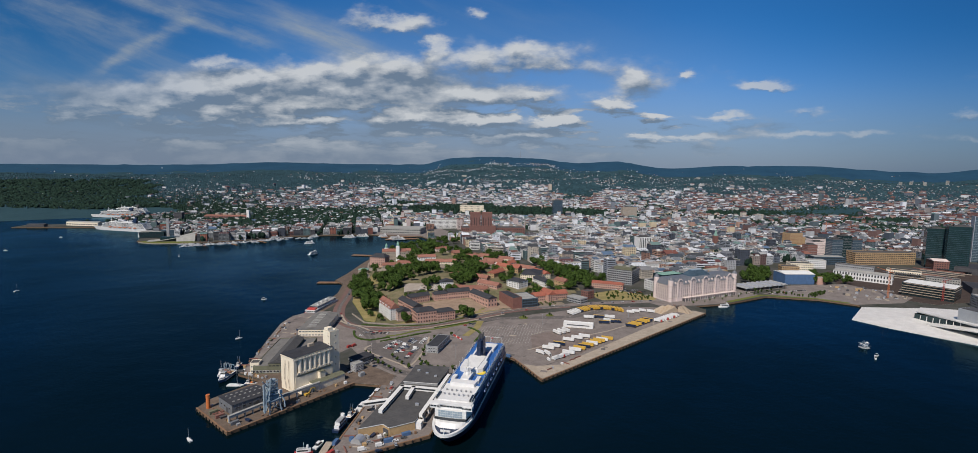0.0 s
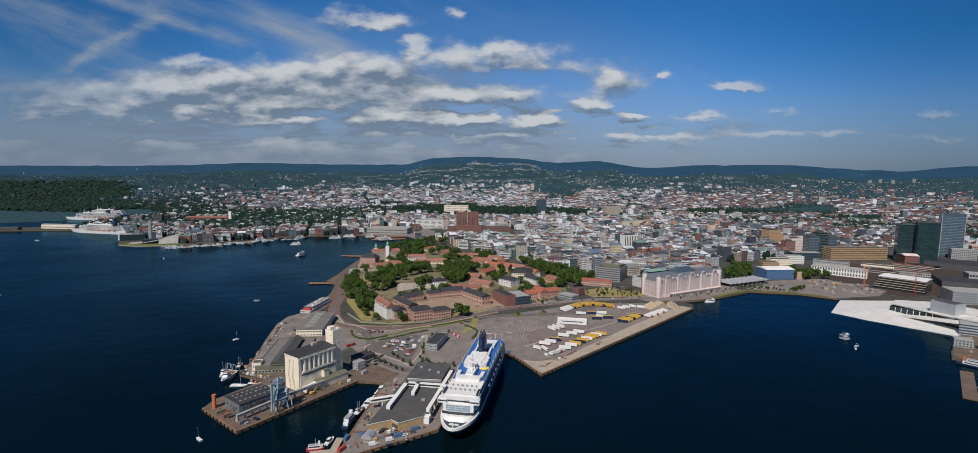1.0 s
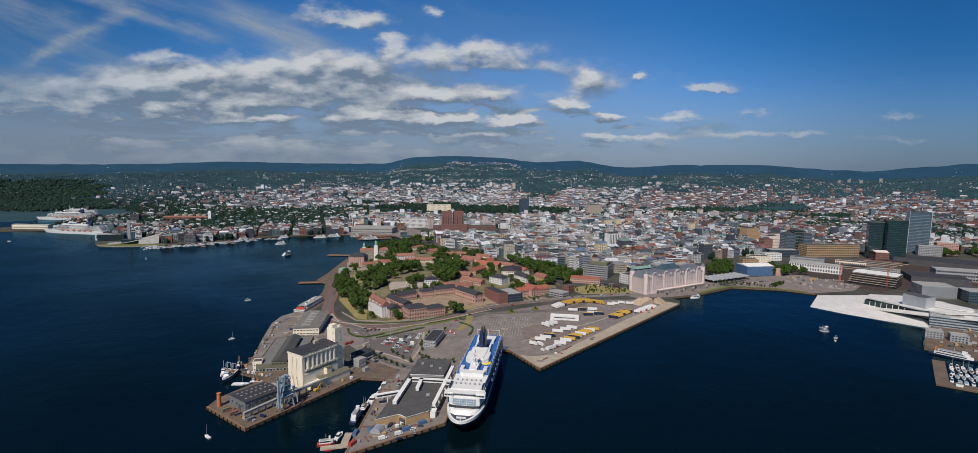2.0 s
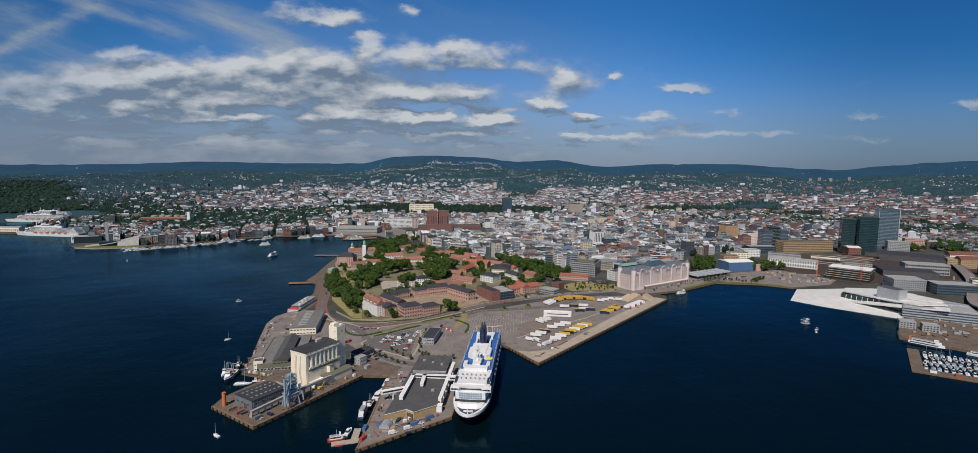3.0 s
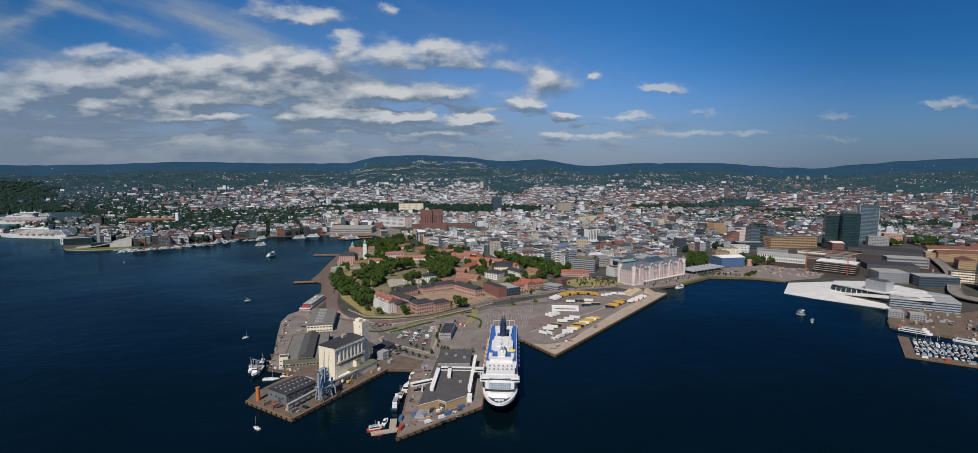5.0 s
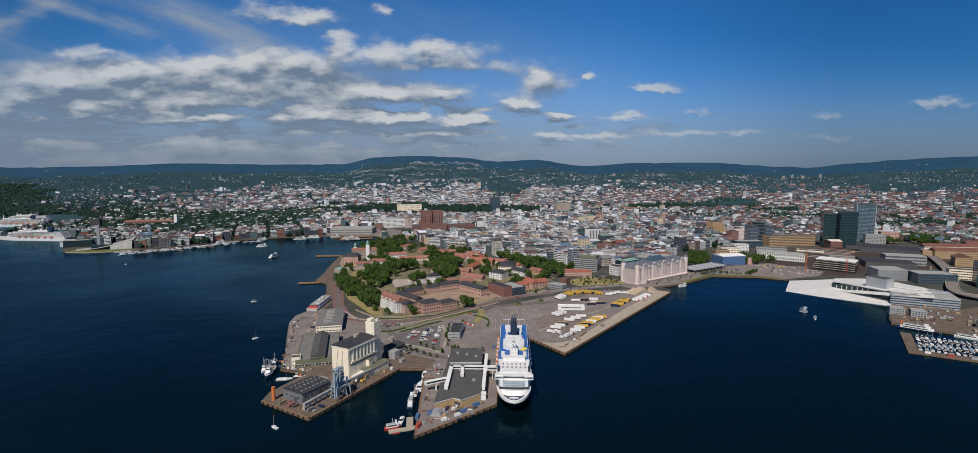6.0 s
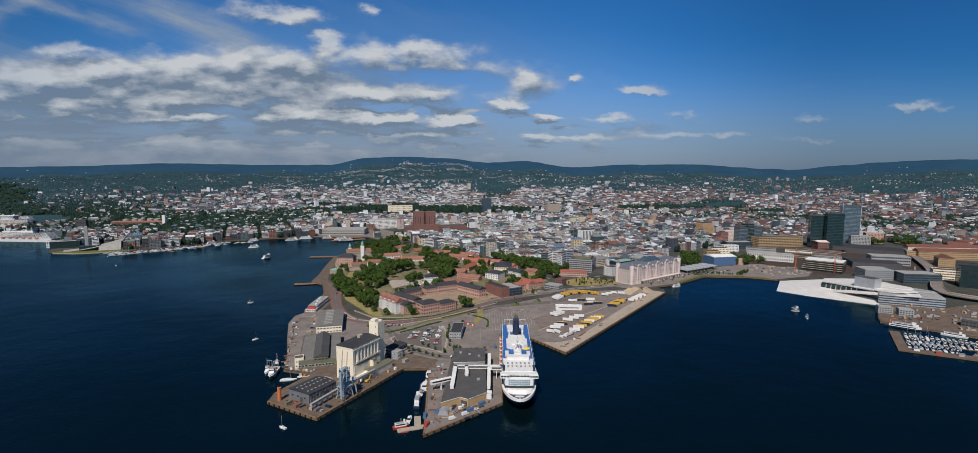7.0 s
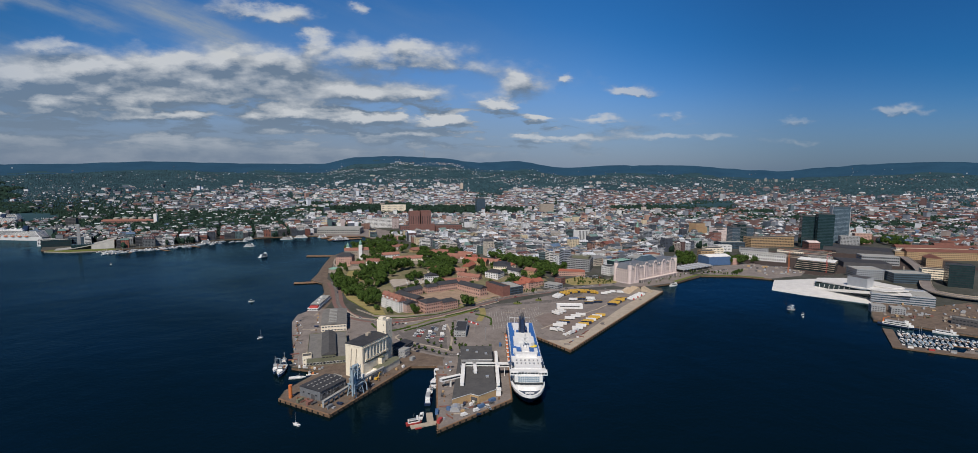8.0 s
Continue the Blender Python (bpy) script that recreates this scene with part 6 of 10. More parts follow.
# ---- the ferry ----
def ferry():
    root = thing("cruise_ferry", -11, 404.5, 0, -102.2, "large white and navy cruise ferry moored at the terminal", "ferry")
    back, front = -79.0, 81.0

    def half(x, low):
        tip, full, beam = (64.0, 8.0, 13.0) if low else (81.0, 44.0, 14.5)
        if x <= full:
            return beam * (1 - 0.10 * smooth(-x, 60, 80))
        return beam * max(0.0, 1 - ((x - full) / (tip - full)) ** 2.2) ** (0.62 if low else 0.52)

    def outline(low, stations=40, inset=0.0, x0=None, x1=None):
        a, b = (back if x0 is None else x0), ((64.0 if low else front) - inset if x1 is None else x1)
        xs = [a + (b - a) * (1 - (1 - k / stations) ** 1.8) for k in range(stations + 1)]
        side = [(x, max(0.0, half(min(x + inset * 0.6, 81.0), low) - inset)) for x in xs]
        return [(x, -y) for x, y in side] + [(x, y) for x, y in side[::-1][1:]]

    lo, hi = outline(True), outline(False)
    mid = [((a[0] * 0.45 + b[0] * 0.55), (a[1] * 0.35 + b[1] * 0.65)) for a, b in zip(lo, hi)]
    part("hull", Form().prism(lo, -2.0, 4.0, taper=mid).prism(mid, 4.0, 10.0, taper=hi), NAVY, root, "dark navy hull")
    band = Form()
    n = len(hi)
    ins = outline(False, inset=1.5)
    for i in range(n - 1):
        band.face([(*hi[i], 10.0), (*hi[i + 1], 10.0), (*hi[i + 1], 11.9), (*hi[i], 11.9)])
        band.face([(*hi[i], 11.9), (*hi[i + 1], 11.9), (*ins[i + 1], 11.9), (*ins[i], 11.9)])
        band.face([(*ins[i + 1], 10.6), (*ins[i], 10.6), (*ins[i], 11.9), (*ins[i + 1], 11.9)])
    part("bulwark", band, WHITE, root, "broad white bow bulwark")
    part("foredeck", Form().prism(ins, 10.4, 10.9), NAVY, root, "navy fore deck")
    part("deck_winch", Form().box(74, 0, 10.9, 1.2, 7, 0.9).box(76.5, 0, 10.9, 2.2, 0.8, 0.8), WHITE, root)
    part("bow_mast", Form().tube([(77.5, 0, 10.9), (77.5, 0, 15.5)], 0.16, 5), WHITE, root)
    # white sloping front, then the front wall with its panes
    w0 = 13.6
    part("front_slope", Form().prism([(69.6, -5.6), (69.6, 5.6), (66.6, 9.6), (61, 12.0), (50, w0), (50, -w0), (61, -12.0), (66.6, -9.6)], 10.9, 13.4, taper=[(66.6, -5.4), (66.6, 5.4), (64.6, 9.2), (61, 11.8), (50, w0), (50, -w0), (61, -11.8), (64.6, -9.2)]), WHITE, root)
    part("black_band", Form().prism([(62.6, -11.6), (63.6, -6), (63.6, 6), (62.6, 11.6), (55, 13), (55, -13)], 13.42, 14.9), GLASS, root, "dark glazed band under the lounge")
    part("front_wall", Form().prism([(61.6, -11.4), (62.4, -6), (62.4, 6), (61.6, 11.4), (50, 13.8), (50, -13.8)], 14.9, 20.4), WHITE, root)
    pane = Form().box(0, 0, 0, 0.2, 1.55, 1.35).make("pane", STEEL_BLUE)
    pm = pane.data
    bpy.data.objects.remove(pane)
    for r in range(3):
        for k in range(10):
            yy = (k - 4.5) * 1.75
            share("pane", pm, pose(62.45 - 0.5 * max(0, abs(yy) - 6) * 0.3, yy, 15.4 + r * 1.65), root)
    # superstructure, deck by deck
    part("hull_side_upper", Form().prism([(52, -14.3), (52, 14.3), (-74, 14.3), (-77, 12.5), (-77, -12.5), (-74, -14.3)][::-1][::-1], 10.9, 15.5), NAVY, root, "navy cabin deck band")
    part("cabin_deck", Form().prism([(53, -14.0), (53, 14.0), (-72, 14.0), (-74, 12.5), (-74, -12.5), (-72, -14.0)], 15.5, 21.6), CABIN_BLUE, root, "blue painted cabin decks")
    win = Form().box(0, 0, 0, 1.1, 0.12, 0.9).make("cabin_window", GLASS)
    wmz = win.data
    bpy.data.objects.remove(win)
    for side in (-1, 1):
        for k in range(30):
            for r in range(3):
                if r == 2 and -40 < -66 + k * 3.9 < 30:
                    continue
                share("cabin_window", wmz, pose(-66 + k * 3.9, side * (14.34 if r == 0 else 14.04), 12.8 + r * 3.0), root)
        for k in range(7):
            boat = part("lifeboat", Form().prism([(-4, -1.3), (-2.6, -1.6), (2.6, -1.6), (4, -1.3), (4, 1.3), (2.6, 1.6), (-2.6, 1.6), (-4, 1.3)], 0, 1.5).prism(
                [(-4, -1.3), (4, -1.3), (4, 1.3), (-4, 1.3)], 1.5, 2.9, 1, taper=[(-2.6, -0.7), (2.6, -0.7), (2.6, 0.7), (-2.6, 0.7)]), [NAVY if side > 0 else WHITE, CABIN_BLUE if side > 0 else ORANGE], root, "dark blue covered lifeboat" if side > 0 else "white lifeboat with an orange canopy")
            boat.matrix_basis = pose(-48 + k * 11, side * 14.9, 16.6) @ Matrix.Scale(0.72, 4)
    part("bridge", Form().prism([(61, -15.4), (61.4, -9), (60, -8), (60.4, 0), (60, 8), (61.4, 9), (61, 15.4), (55.5, 15.4), (55, 14), (46, 14), (46, -14), (55, -14), (55.5, -15.4)], 20.4, 23.4), WHITE, root, "white wheelhouse with wide wings")
    bw = Form().box(0, 0, 0, 0.16, 2.0, 1.1).make("bridge_window", GLASS)
    bmz = bw.data
    bpy.data.objects.remove(bw)
    for k in range(13):
        yy = (k - 6) * 2.3
        share("bridge_window", bmz, pose(61.3 if abs(yy) > 8.4 else 60.35, yy, 21.6), root)
    part("bridge_roof", Form().box(54, 0, 23.4, 13, 28.6, 0.4), WHITE, root)
    # upper white deck with ventilators, in front of the blue sun deck
    part("upper_deck", Form().prism([(55, -11.5), (55, 11.5), (30, 13.2), (30, -13.2)], 23.4, 24.6), WHITE, root)
    for r in range(2):
        for k in range(6):
            part("ventilator", Form().drum((k - 2.5) * 0.0 + 40 + r * 7, (k - 2.5) * 3.6, 24.6, 0.55, 1.3, 0.7, 8), GREY_PAINT, root)
    for side in (-1, 1):
        part("lounge_glazing", Form().box(49, side * 12.6, 23.8, 9, 2.2, 1.6), GLASS, root)
        part("rail", Form().box(42, side * 13.4, 24.6, 26, 0.12, 1.1), WHITE, root)
    for k in range(7):
        part("pale_mark", Form().box(-40 + k * 8.5, 14.1, 17.2, 4.6 if k % 2 else 3.4, 0.1, 3.2), GREY_PAINT, root)
    part("lounge", Form().prism([(31, -13.2), (31, 13.2), (-70, 13.6), (-72, 12), (-72, -12), (-70, -13.6)], 21.6, 24.4), WHITE, root)
    part("sun_deck", Form().prism([(27, -12.8), (27, 12.8), (-69, 13.0), (-71, 11.4), (-71, -11.4), (-69, -13.0)], 24.4, 24.75), BLUE_DECK, root, "bright blue sun deck")
    part("deck_house", Form().prism([(31, -9.5), (31, 9.5), (24, 10.5), (24, -10.5)], 24.6, 27.2), WHITE, root)
    part("deck_house", Form().prism([(24, -3.2), (24, 3.2), (8, 3.8), (8, -3.8)], 24.75, 28.0), WHITE, root)
    part("deck_house", Form().prism([(5, -6), (5, 6), (2, 9.6), (-14, 9.8), (-16, 8), (-26, 8), (-26, -8), (-16, -8), (-14, -9.8), (2, -9.6)], 24.75, 28.4), WHITE, root, "large white deck house")
    part("deck_house_roof", Form().prism([(3, -5), (3, 5), (-24, 6.5), (-24, -6.5)], 28.4, 29.0), WHITE_ROOF, root)
    for side in (-1, 1):
        part("side_house", Form().box(19, side * 9.5, 24.75, 9, 3.0, 2.2), WHITE, root)
        part("duct", Form().box(-36, side * 6.4, 24.75, 15, 1.6, 2.6), WHITE, root)
        part("rail", Form().box(-22, side * 13.1, 24.75, 96, 0.1, 1.1), WHITE, root)
        for k in range(9):
            part("deck_light", Form().tube([(-62 + k * 9, side * 12.9, 24.75), (-62 + k * 9, side * 12.9, 28.6)], 0.12, 4), WHITE, root)
    part("helipad", Form().drum(2.5, 8.1, 24.75, 3.9, 0.5, sides=22), BRIGHT_YELLOW, root, "round yellow landing mark")
    # mast with radar
    part("mast", Form().tube([(14, -2.4, 28), (12.6, -0.6, 36)], 0.4, 6).tube([(14, 2.4, 28), (12.6, 0.6, 36)], 0.4, 6).tube([(10, 0, 28), (12.6, 0, 40)], 0.45, 6), WHITE, root)
    part("mast_platform", Form().box(12.6, 0, 33, 3.0, 5.0, 0.3).box(12.6, 0, 36, 2.4, 4.0, 0.3), WHITE, root)
    part("radar_dome", Form().drum(16, 0, 28, 1.5, 1.2, 1.6, 12).drum(16, 0, 29.2, 1.6, 1.1, 0.6, 12), WHITE, root)
    part("radar", Form().box(13.6, 0, 36.6, 0.4, 4.6, 0.5), WHITE, root)
    # funnel
    ring = [(-22.5, -1.4), (-22.5, 1.4), (-26, 3.0), (-35, 3.4), (-39, 2.4), (-39, -2.4), (-35, -3.4), (-26, -3.0)]
    fun = part("funnel", Form().prism(ring, 24.75, 41.5, taper=[(x * 0.86 - 5.6, y * 0.82) for x, y in ring]), NAVY, root, "tall navy funnel")
    part("funnel_band", Form().prism([(x * 0.97 - 1.3, y * 0.97) for x, y in ring], 34.0, 36.2, taper=[(x * 0.95 - 2.0, y * 0.94) for x, y in ring]), NAVY, fun)
    for k in range(4):
        part("exhaust", Form().drum(-28 - k * 2.4, (-1, 1)[k % 2] * 1.0, 41.5, 0.6, 4.6, 0.5, 10), DARK_GREY, fun)
    part("stern_house", Form().prism([(-46, -8), (-46, 8), (-62, 9), (-62, -9)], 24.75, 27.2), WHITE, root)
    part("stern_deck", Form().box(-76.2, 0, 10.0, 5.2, 24, 5.2), WHITE, root)
    for k in range(5):
        part("stern_post", Form().tube([(-70, -11 + k * 5.5, 24.4), (-70, -11 + k * 5.5, 30.5)], 0.14, 4), WHITE, root)
    part("stern_rail", Form().box(-70, 0, 30.3, 0.2, 22.4, 0.25), WHITE, root)
    part("flag", Form().box(-74, 0.9, 27.5, 0.06, 1.8, 1.2), RED, root)
    part("flagstaff", Form().tube([(-74, 0, 21.4), (-74, 0, 29)], 0.1, 4), WHITE, root)


ferry()


# ---- museum, fortress and the houses round it ----
def set_on(x, y):
    return fort_z(x, y) - 0.1


hall("white_headquarters", "long white four-storey building with red tile roofs", "building", -124.5, 636.5, QUAY, 43, 12, 14.5, -59, WHITE, ROOF_TILE, "gable", 7.0, win=(5, 3.0, 1.3, 1.7), sides="SEW", chimneys=3)
hall("brick_wing", "brick gabled wing with a black slate roof", "building", -104.5, 621, QUAY, 17, 13, 12.0, 30, BRICK_WALL, ROOF_SLATE, "hip", 4.0, win=(4, 3.0, 1.3, 1.7), sides="SEW", ridge="y", chimneys=1)
hq = bpy.data.objects["white_headquarters"]
for k in range(4):
    x = -16 + k * 10.5
    part("roof_gable", Form().prism([(x - 2.4, -6.1), (x + 2.4, -6.1), (x + 2.4, -1.5), (x - 2.4, -1.5)], 14.0, 17.0).gable(x, -3.6, 17.0, 5.0, 5.2, 2.6, 90, over=0.2, m=1), [WHITE, ROOF_TILE], hq, "white dormer with a tiled gable")
hall("museum_pavilion", "square red brick museum block with a black hipped roof", "museum", -77.5, 617.5, QUAY, 25, 20, 14.0, 26, BRICK_WALL, ROOF_SLATE, "hip", 3.6, win=(3, 3.4, 1.5, 2.2), sides="SEW", hip=8, frame_mat=BRICK_DARK)
hall("museum_wing", "red brick museum wing with a black slate roof", "museum", -53.8, 624.5, QUAY, 24, 15, 11.3, 27, BRICK_WALL, ROOF_SLATE, "hip", 3.4, win=(3, 3.2, 1.4, 1.9), sides="SEW", hip=7, frame_mat=BRICK_DARK)
hall("museum_side_range", "long red brick range with a black slate roof", "museum", -102, 664, set_on(-102, 664), 48, 13, 10.0, -56, BRICK_WALL, ROOF_SLATE, "gable", 4.0, win=(2, 3.4, 1.4, 2.0), sides="SEWN", frame_mat=BRICK_DARK)
hall("museum_rear_range", "red brick range with a black roof closing the courtyard", "museum", -96, 696, set_on(-96, 696), 30, 12, 9.0, 34, BRICK_WALL, ROOF_SLATE, "gable", 4.0, win=(2, 3.4, 1.4, 2.0), sides="SEW", frame_mat=BRICK_DARK)
hall("court_house", "small red brick courtyard house with a dark roof", "house", -67, 709, set_on(-67, 709), 20, 12, 8.5, 24, BRICK_WALL, ROOF_SLATE, "hip", 3.4, win=(2, 3.0, 1.3, 1.8), sides="SEW", hip=4, frame_mat=BRICK_DARK)
hall("north_hall", "red brick drill hall with a black slate roof", "hall", -42.5, 717, set_on(-47, 708), 32, 13, 10.5, 21, BRICK_WALL, ROOF_SLATE, "gable", 4.2, win=(2, 3.4, 1.6, 2.2), sides="SEW", frame_mat=BRICK_DARK)
hall("gable_house", "white rendered house with a low dark roof beside the yard", "house", -62, 757, set_on(-62, 757), 20, 14, 11.5, 8, WHITE, ROOF_SLATE, "hip", 3.5, win=(3, 3.0, 1.2, 1.6), sides="SEW", ridge="y")
hall("long_hall", "long two-storey red brick hall with a black slate roof", "hall", -6.8, 700.5, set_on(-9.6, 702) - 1, 48, 15, 11.5, -56, BRICK_WALL, ROOF_SLATE, "gable", 4.4, win=(2, 3.6, 1.6, 2.4), sides="SEW", frame_mat=BRICK_DARK)
hall("brick_archive", "windowless dark brick block with a flat grey roof", "building", 31.5, 695, QUAY, 14, 42, 14.5, 25, BRICK_DARK, ROOF_SLATE, "flat")
hall("glass_wing", "glazed office wing with a flat grey roof", "building", 51, 700, QUAY, 24, 36, 11.5, 22, GLASS_BLUE, ROOF_LIGHT, "flat", win=(3, 2.4, 2.0, 2.4), sides="SEW", frame_mat=ALU)
hall("old_station", "low brick building with a bright red tile roof", "building", 89, 731, QUAY, 54, 15, 7.5, 24, BRICK_WALL, ROOF_TILE_BRIGHT, "gable", 4.6, win=(2, 3.2, 1.4, 1.8), sides="SEW", chimneys=2)
hall("old_station_gable", "brick cross wing with a steep red tile roof", "building", 87, 728, QUAY, 13, 24, 9.5, 24, BRICK_WALL, ROOF_TILE_BRIGHT, "gable", 6.0, win=(3, 2.8, 1.3, 1.7), sides="S", ridge="y")
hall("quay_control", "grey two-storey control building with window bands", "office", 127, 716, QUAY, 25, 15, 7.0, -48, GREY_PAINT, ROOF_LIGHT, "flat", win=(2, 2.4, 2.0, 1.5), sides="SEW")
hall("brick_tower_house", "narrow brown brick house with a flat roof", "house", 146, 738, QUAY, 14, 12, 11, 40, BRICK_DARK, ROOF_FELT, "flat", win=(3, 3.0, 1.4, 1.6), sides="SEW")
hall("yellow_villa", "ochre rendered building with a dark hipped roof", "building", 72, 836, set_on(72, 836), 30, 42, 11.0, -14, CREAM, ROOF_SLATE, "hip", 4.5, win=(3, 3.0, 1.3, 1.9), sides="SEW", hip=10, ridge="y")
hall("white_villa", "white villa with a dark hipped roof", "building", 45, 775, set_on(45, 775), 24, 22, 9.5, -43, WHITE, ROOF_SLATE, "hip", 4.0, win=(3, 3.0, 1.3, 1.7), sides="SEW", hip=8)
hall("low_barrack", "long low barrack with a brown-red tile roof", "barrack", -26, 748, set_on(-26, 748), 52, 13, 4.6, -7, BRICK_WALL, ROOF_TILE, "gable", 4.2, win=(1, 3.2, 1.4, 1.7), sides="SEW")
hall("low_barrack", "low barrack with a faded red tile roof and a chimney", "barrack", 2, 772, set_on(2, 772), 40, 12, 4.6, -40, BRICK_WALL, ROOF_TILE, "gable", 4.2, win=(1, 3.2, 1.4, 1.7), sides="SEW", chimneys=1)
hall("fort_house", "ochre fortress house with an orange tile roof", "house", 14, 846, set_on(14, 846), 34, 13, 7.0, 56, YELLOW_WALL, ROOF_TILE_BRIGHT, "gable", 4.6, win=(2, 3.0, 1.2, 1.6), sides="SEW", chimneys=2)
hall("fort_house", "ochre fortress range with a bright orange tile roof", "house", 36, 895, set_on(36, 895), 46, 15, 8.0, -33, YELLOW_WALL, ROOF_TILE_BRIGHT, "gable", 5.0, win=(2, 3.0, 1.2, 1.6), sides="SEW", chimneys=2)
hall("fort_house", "pale fortress house with a long red tile roof", "house", -88, 938, set_on(-88, 938), 56, 14, 6.5, 4, CREAM, ROOF_TILE, "gable", 5.0, win=(2, 3.0, 1.2, 1.6), sides="SEW", chimneys=3)
hall("fort_house", "white gabled fortress house with a red tile roof", "house", -150, 922, set_on(-150, 922), 30, 11, 6.0, -12, WHITE, ROOF_TILE, "gable", 5.0, win=(2, 3.0, 1.2, 1.5), sides="SEW", chimneys=1)
hall("fort_house", "low stone fortress house with a brown tile roof", "house", -182, 930, set_on(-182, 930), 24, 10, 5.5, 12, STONE, ROOF_TILE, "gable", 4.5, win=(1, 3.0, 1.2, 1.5), sides="SEW")
hall("fort_house", "white fortress house with a red hipped roof", "house", -30, 990, set_on(-30, 990), 36, 14, 8.5, 8, WHITE, ROOF_TILE, "hip", 5.0, win=(2, 3.0, 1.2, 1.7), sides="SEW", hip=6, chimneys=2)
hall("fort_house", "pink fortress house with a red tile roof", "house", 10, 960, set_on(10, 960), 40, 13, 7.0, -30, PINK_STONE, ROOF_TILE, "gable", 5.0, win=(2, 3.0, 1.2, 1.6), sides="SEW", chimneys=1)
hall("fort_house", "ochre fortress house with a red tile roof among trees", "house", -64, 1058, set_on(-64, 1058), 26, 13, 6.5, 30, YELLOW_WALL, ROOF_TILE, "gable", 5.0, win=(2, 3.0, 1.2, 1.6), sides="SEW")
hall("fort_house", "long red-roofed fortress depot", "house", 66, 930, QUAY, 48, 14, 7.5, -38, CREAM, ROOF_TILE, "gable", 5.0, win=(2, 3.0, 1.2, 1.6), sides="SEW")
hall("red_roof_office", "long brick office with a low red roof beside the avenue", "office", 186, 806, QUAY, 58, 15, 8.0, -20, BRICK_WALL, ROOF_TILE_BRIGHT, "hip", 3.0, win=(2, 3.2, 1.6, 1.6), sides="SEW", hip=6)
# the castle
hall("castle_hall", "brick castle hall with a tall dark hipped roof", "castle", -205, 958, QUAY + 4, 30, 22, 16.0, -12, BRICK_WALL, ROOF_SLATE, "hip", 6.5, win=(4, 4.0, 1.3, 2.0), sides="SEW", hip=8)
hall("castle_range", "castle range with a red tile roof between two towers", "castle", -186, 1004, QUAY + 4, 46, 12, 19.0, 6, STONE, ROOF_TILE, "gable", 5.0, win=(3, 4.0, 1.2, 1.8), sides="SEW")
for tx, ty, th in ((-203, 1012, 24), (-178, 1000, 30)):
    tw = thing("castle_tower", tx, ty, QUAY + 4, 0, "white castle tower with a slim green copper spire", "tower", "castle towers")
    part("shaft", Form().box(0, 0, -2, 7, 7, th + 2), WHITE, tw)
    part("lantern", Form().drum(0, 0, th, 2.6, 4.0, sides=8), COPPER, tw)
    part("spire", Form().drum(0, 0, th + 4, 2.9, 6.0, 0.15, 8), COPPER, tw)
bast = thing("round_bastion", -221, 899, QUAY, 0, "round stone bastion with a green copper roof", "bastion")
part("wall", Form().drum(0, 0, -1, 10, 8, 9.4, 24), STONE, bast)
part("roof", Form().drum(0, 0, 7, 9.8, 2.4, 2.0, 24), COPPER, bast)


def rampart(label, pts, h, thick=3.0):
    root = thing("rampart", pts[0][0], pts[0][1], 0, 0, label, "rampart", kind="structure")
    for (x0, y0), (x1, y1) in zip(pts, pts[1:]):
        n, a = math.hypot(x1 - x0, y1 - y0), math.degrees(math.atan2(y1 - y0, x1 - x0))
        z = min(fort_z(x0, y0), fort_z(x1, y1))
        part("wall", Form().box(n / 2, 0, z - 3, n + 0.5, thick, h + 3), STONE, root).matrix_basis = pose(x0 - pts[0][0], y0 - pts[0][1], 0, 0, 0, a)


rampart("long grey stone fortress wall", [(-96, 914), (-40, 905), (20, 918), (54, 905)], 6.0)
rampart("grey stone rampart above the promenade", [(-214, 885), (-200, 850), (-192, 800), (-206, 770)], 5.0)
rampart("stone rampart below the castle", [(-228, 1010), (-226, 960), (-218, 920), (-190, 905), (-150, 898)], 6.0)
rampart("low stone wall along the harbour road", [(-172, 640), (-148, 604), (-110, 596), (-70, 604), (-20, 640), (30, 672)], 1.6, 1.0)
yard = sheet("fortress_yard", [(-121, 727), (-92, 752), (-60, 742), (-46, 765), (-62, 822), (-73, 850), (-92, 836), (-108, 813), (-128, 772)], QUAY + 3, fort_z(-80, 765) + 1.0, PALE_YARD, STONE, "pale paved parade ground inside the fortress", "yard")

# ---- trees ----
rng = random.Random(21)


def grove(poly, n, lo=0.75, hi=1.15, gap=6.0, group="fortress trees"):
    xs, ys = [p[0] for p in poly], [p[1] for p in poly]
    done = []
    for _ in range(n * 12):
        x, y = rng.uniform(min(xs), max(xs)), rng.uniform(min(ys), max(ys))
        if inside(x, y, poly) and all((x - a) ** 2 + (y - b) ** 2 > gap * gap for a, b in done):
            done.append((x, y))
            tree(rng.randrange(7), x, y, fort_z(x, y) - 0.1, rng.uniform(lo, hi), rng.uniform(0, 360), group=group)
            if len(done) >= n:
                break


grove([(-222, 838), (-214, 866), (-186, 790), (-158, 716), (-142, 690), (-138, 655), (-156, 648), (-180, 694), (-205, 762)], 34, 1.0, 1.5, 7.5)
grove([(-172, 822), (-150, 900), (-92, 896), (-84, 850), (-118, 818), (-134, 765), (-154, 725)], 32, 1.0, 1.5, 8.5)
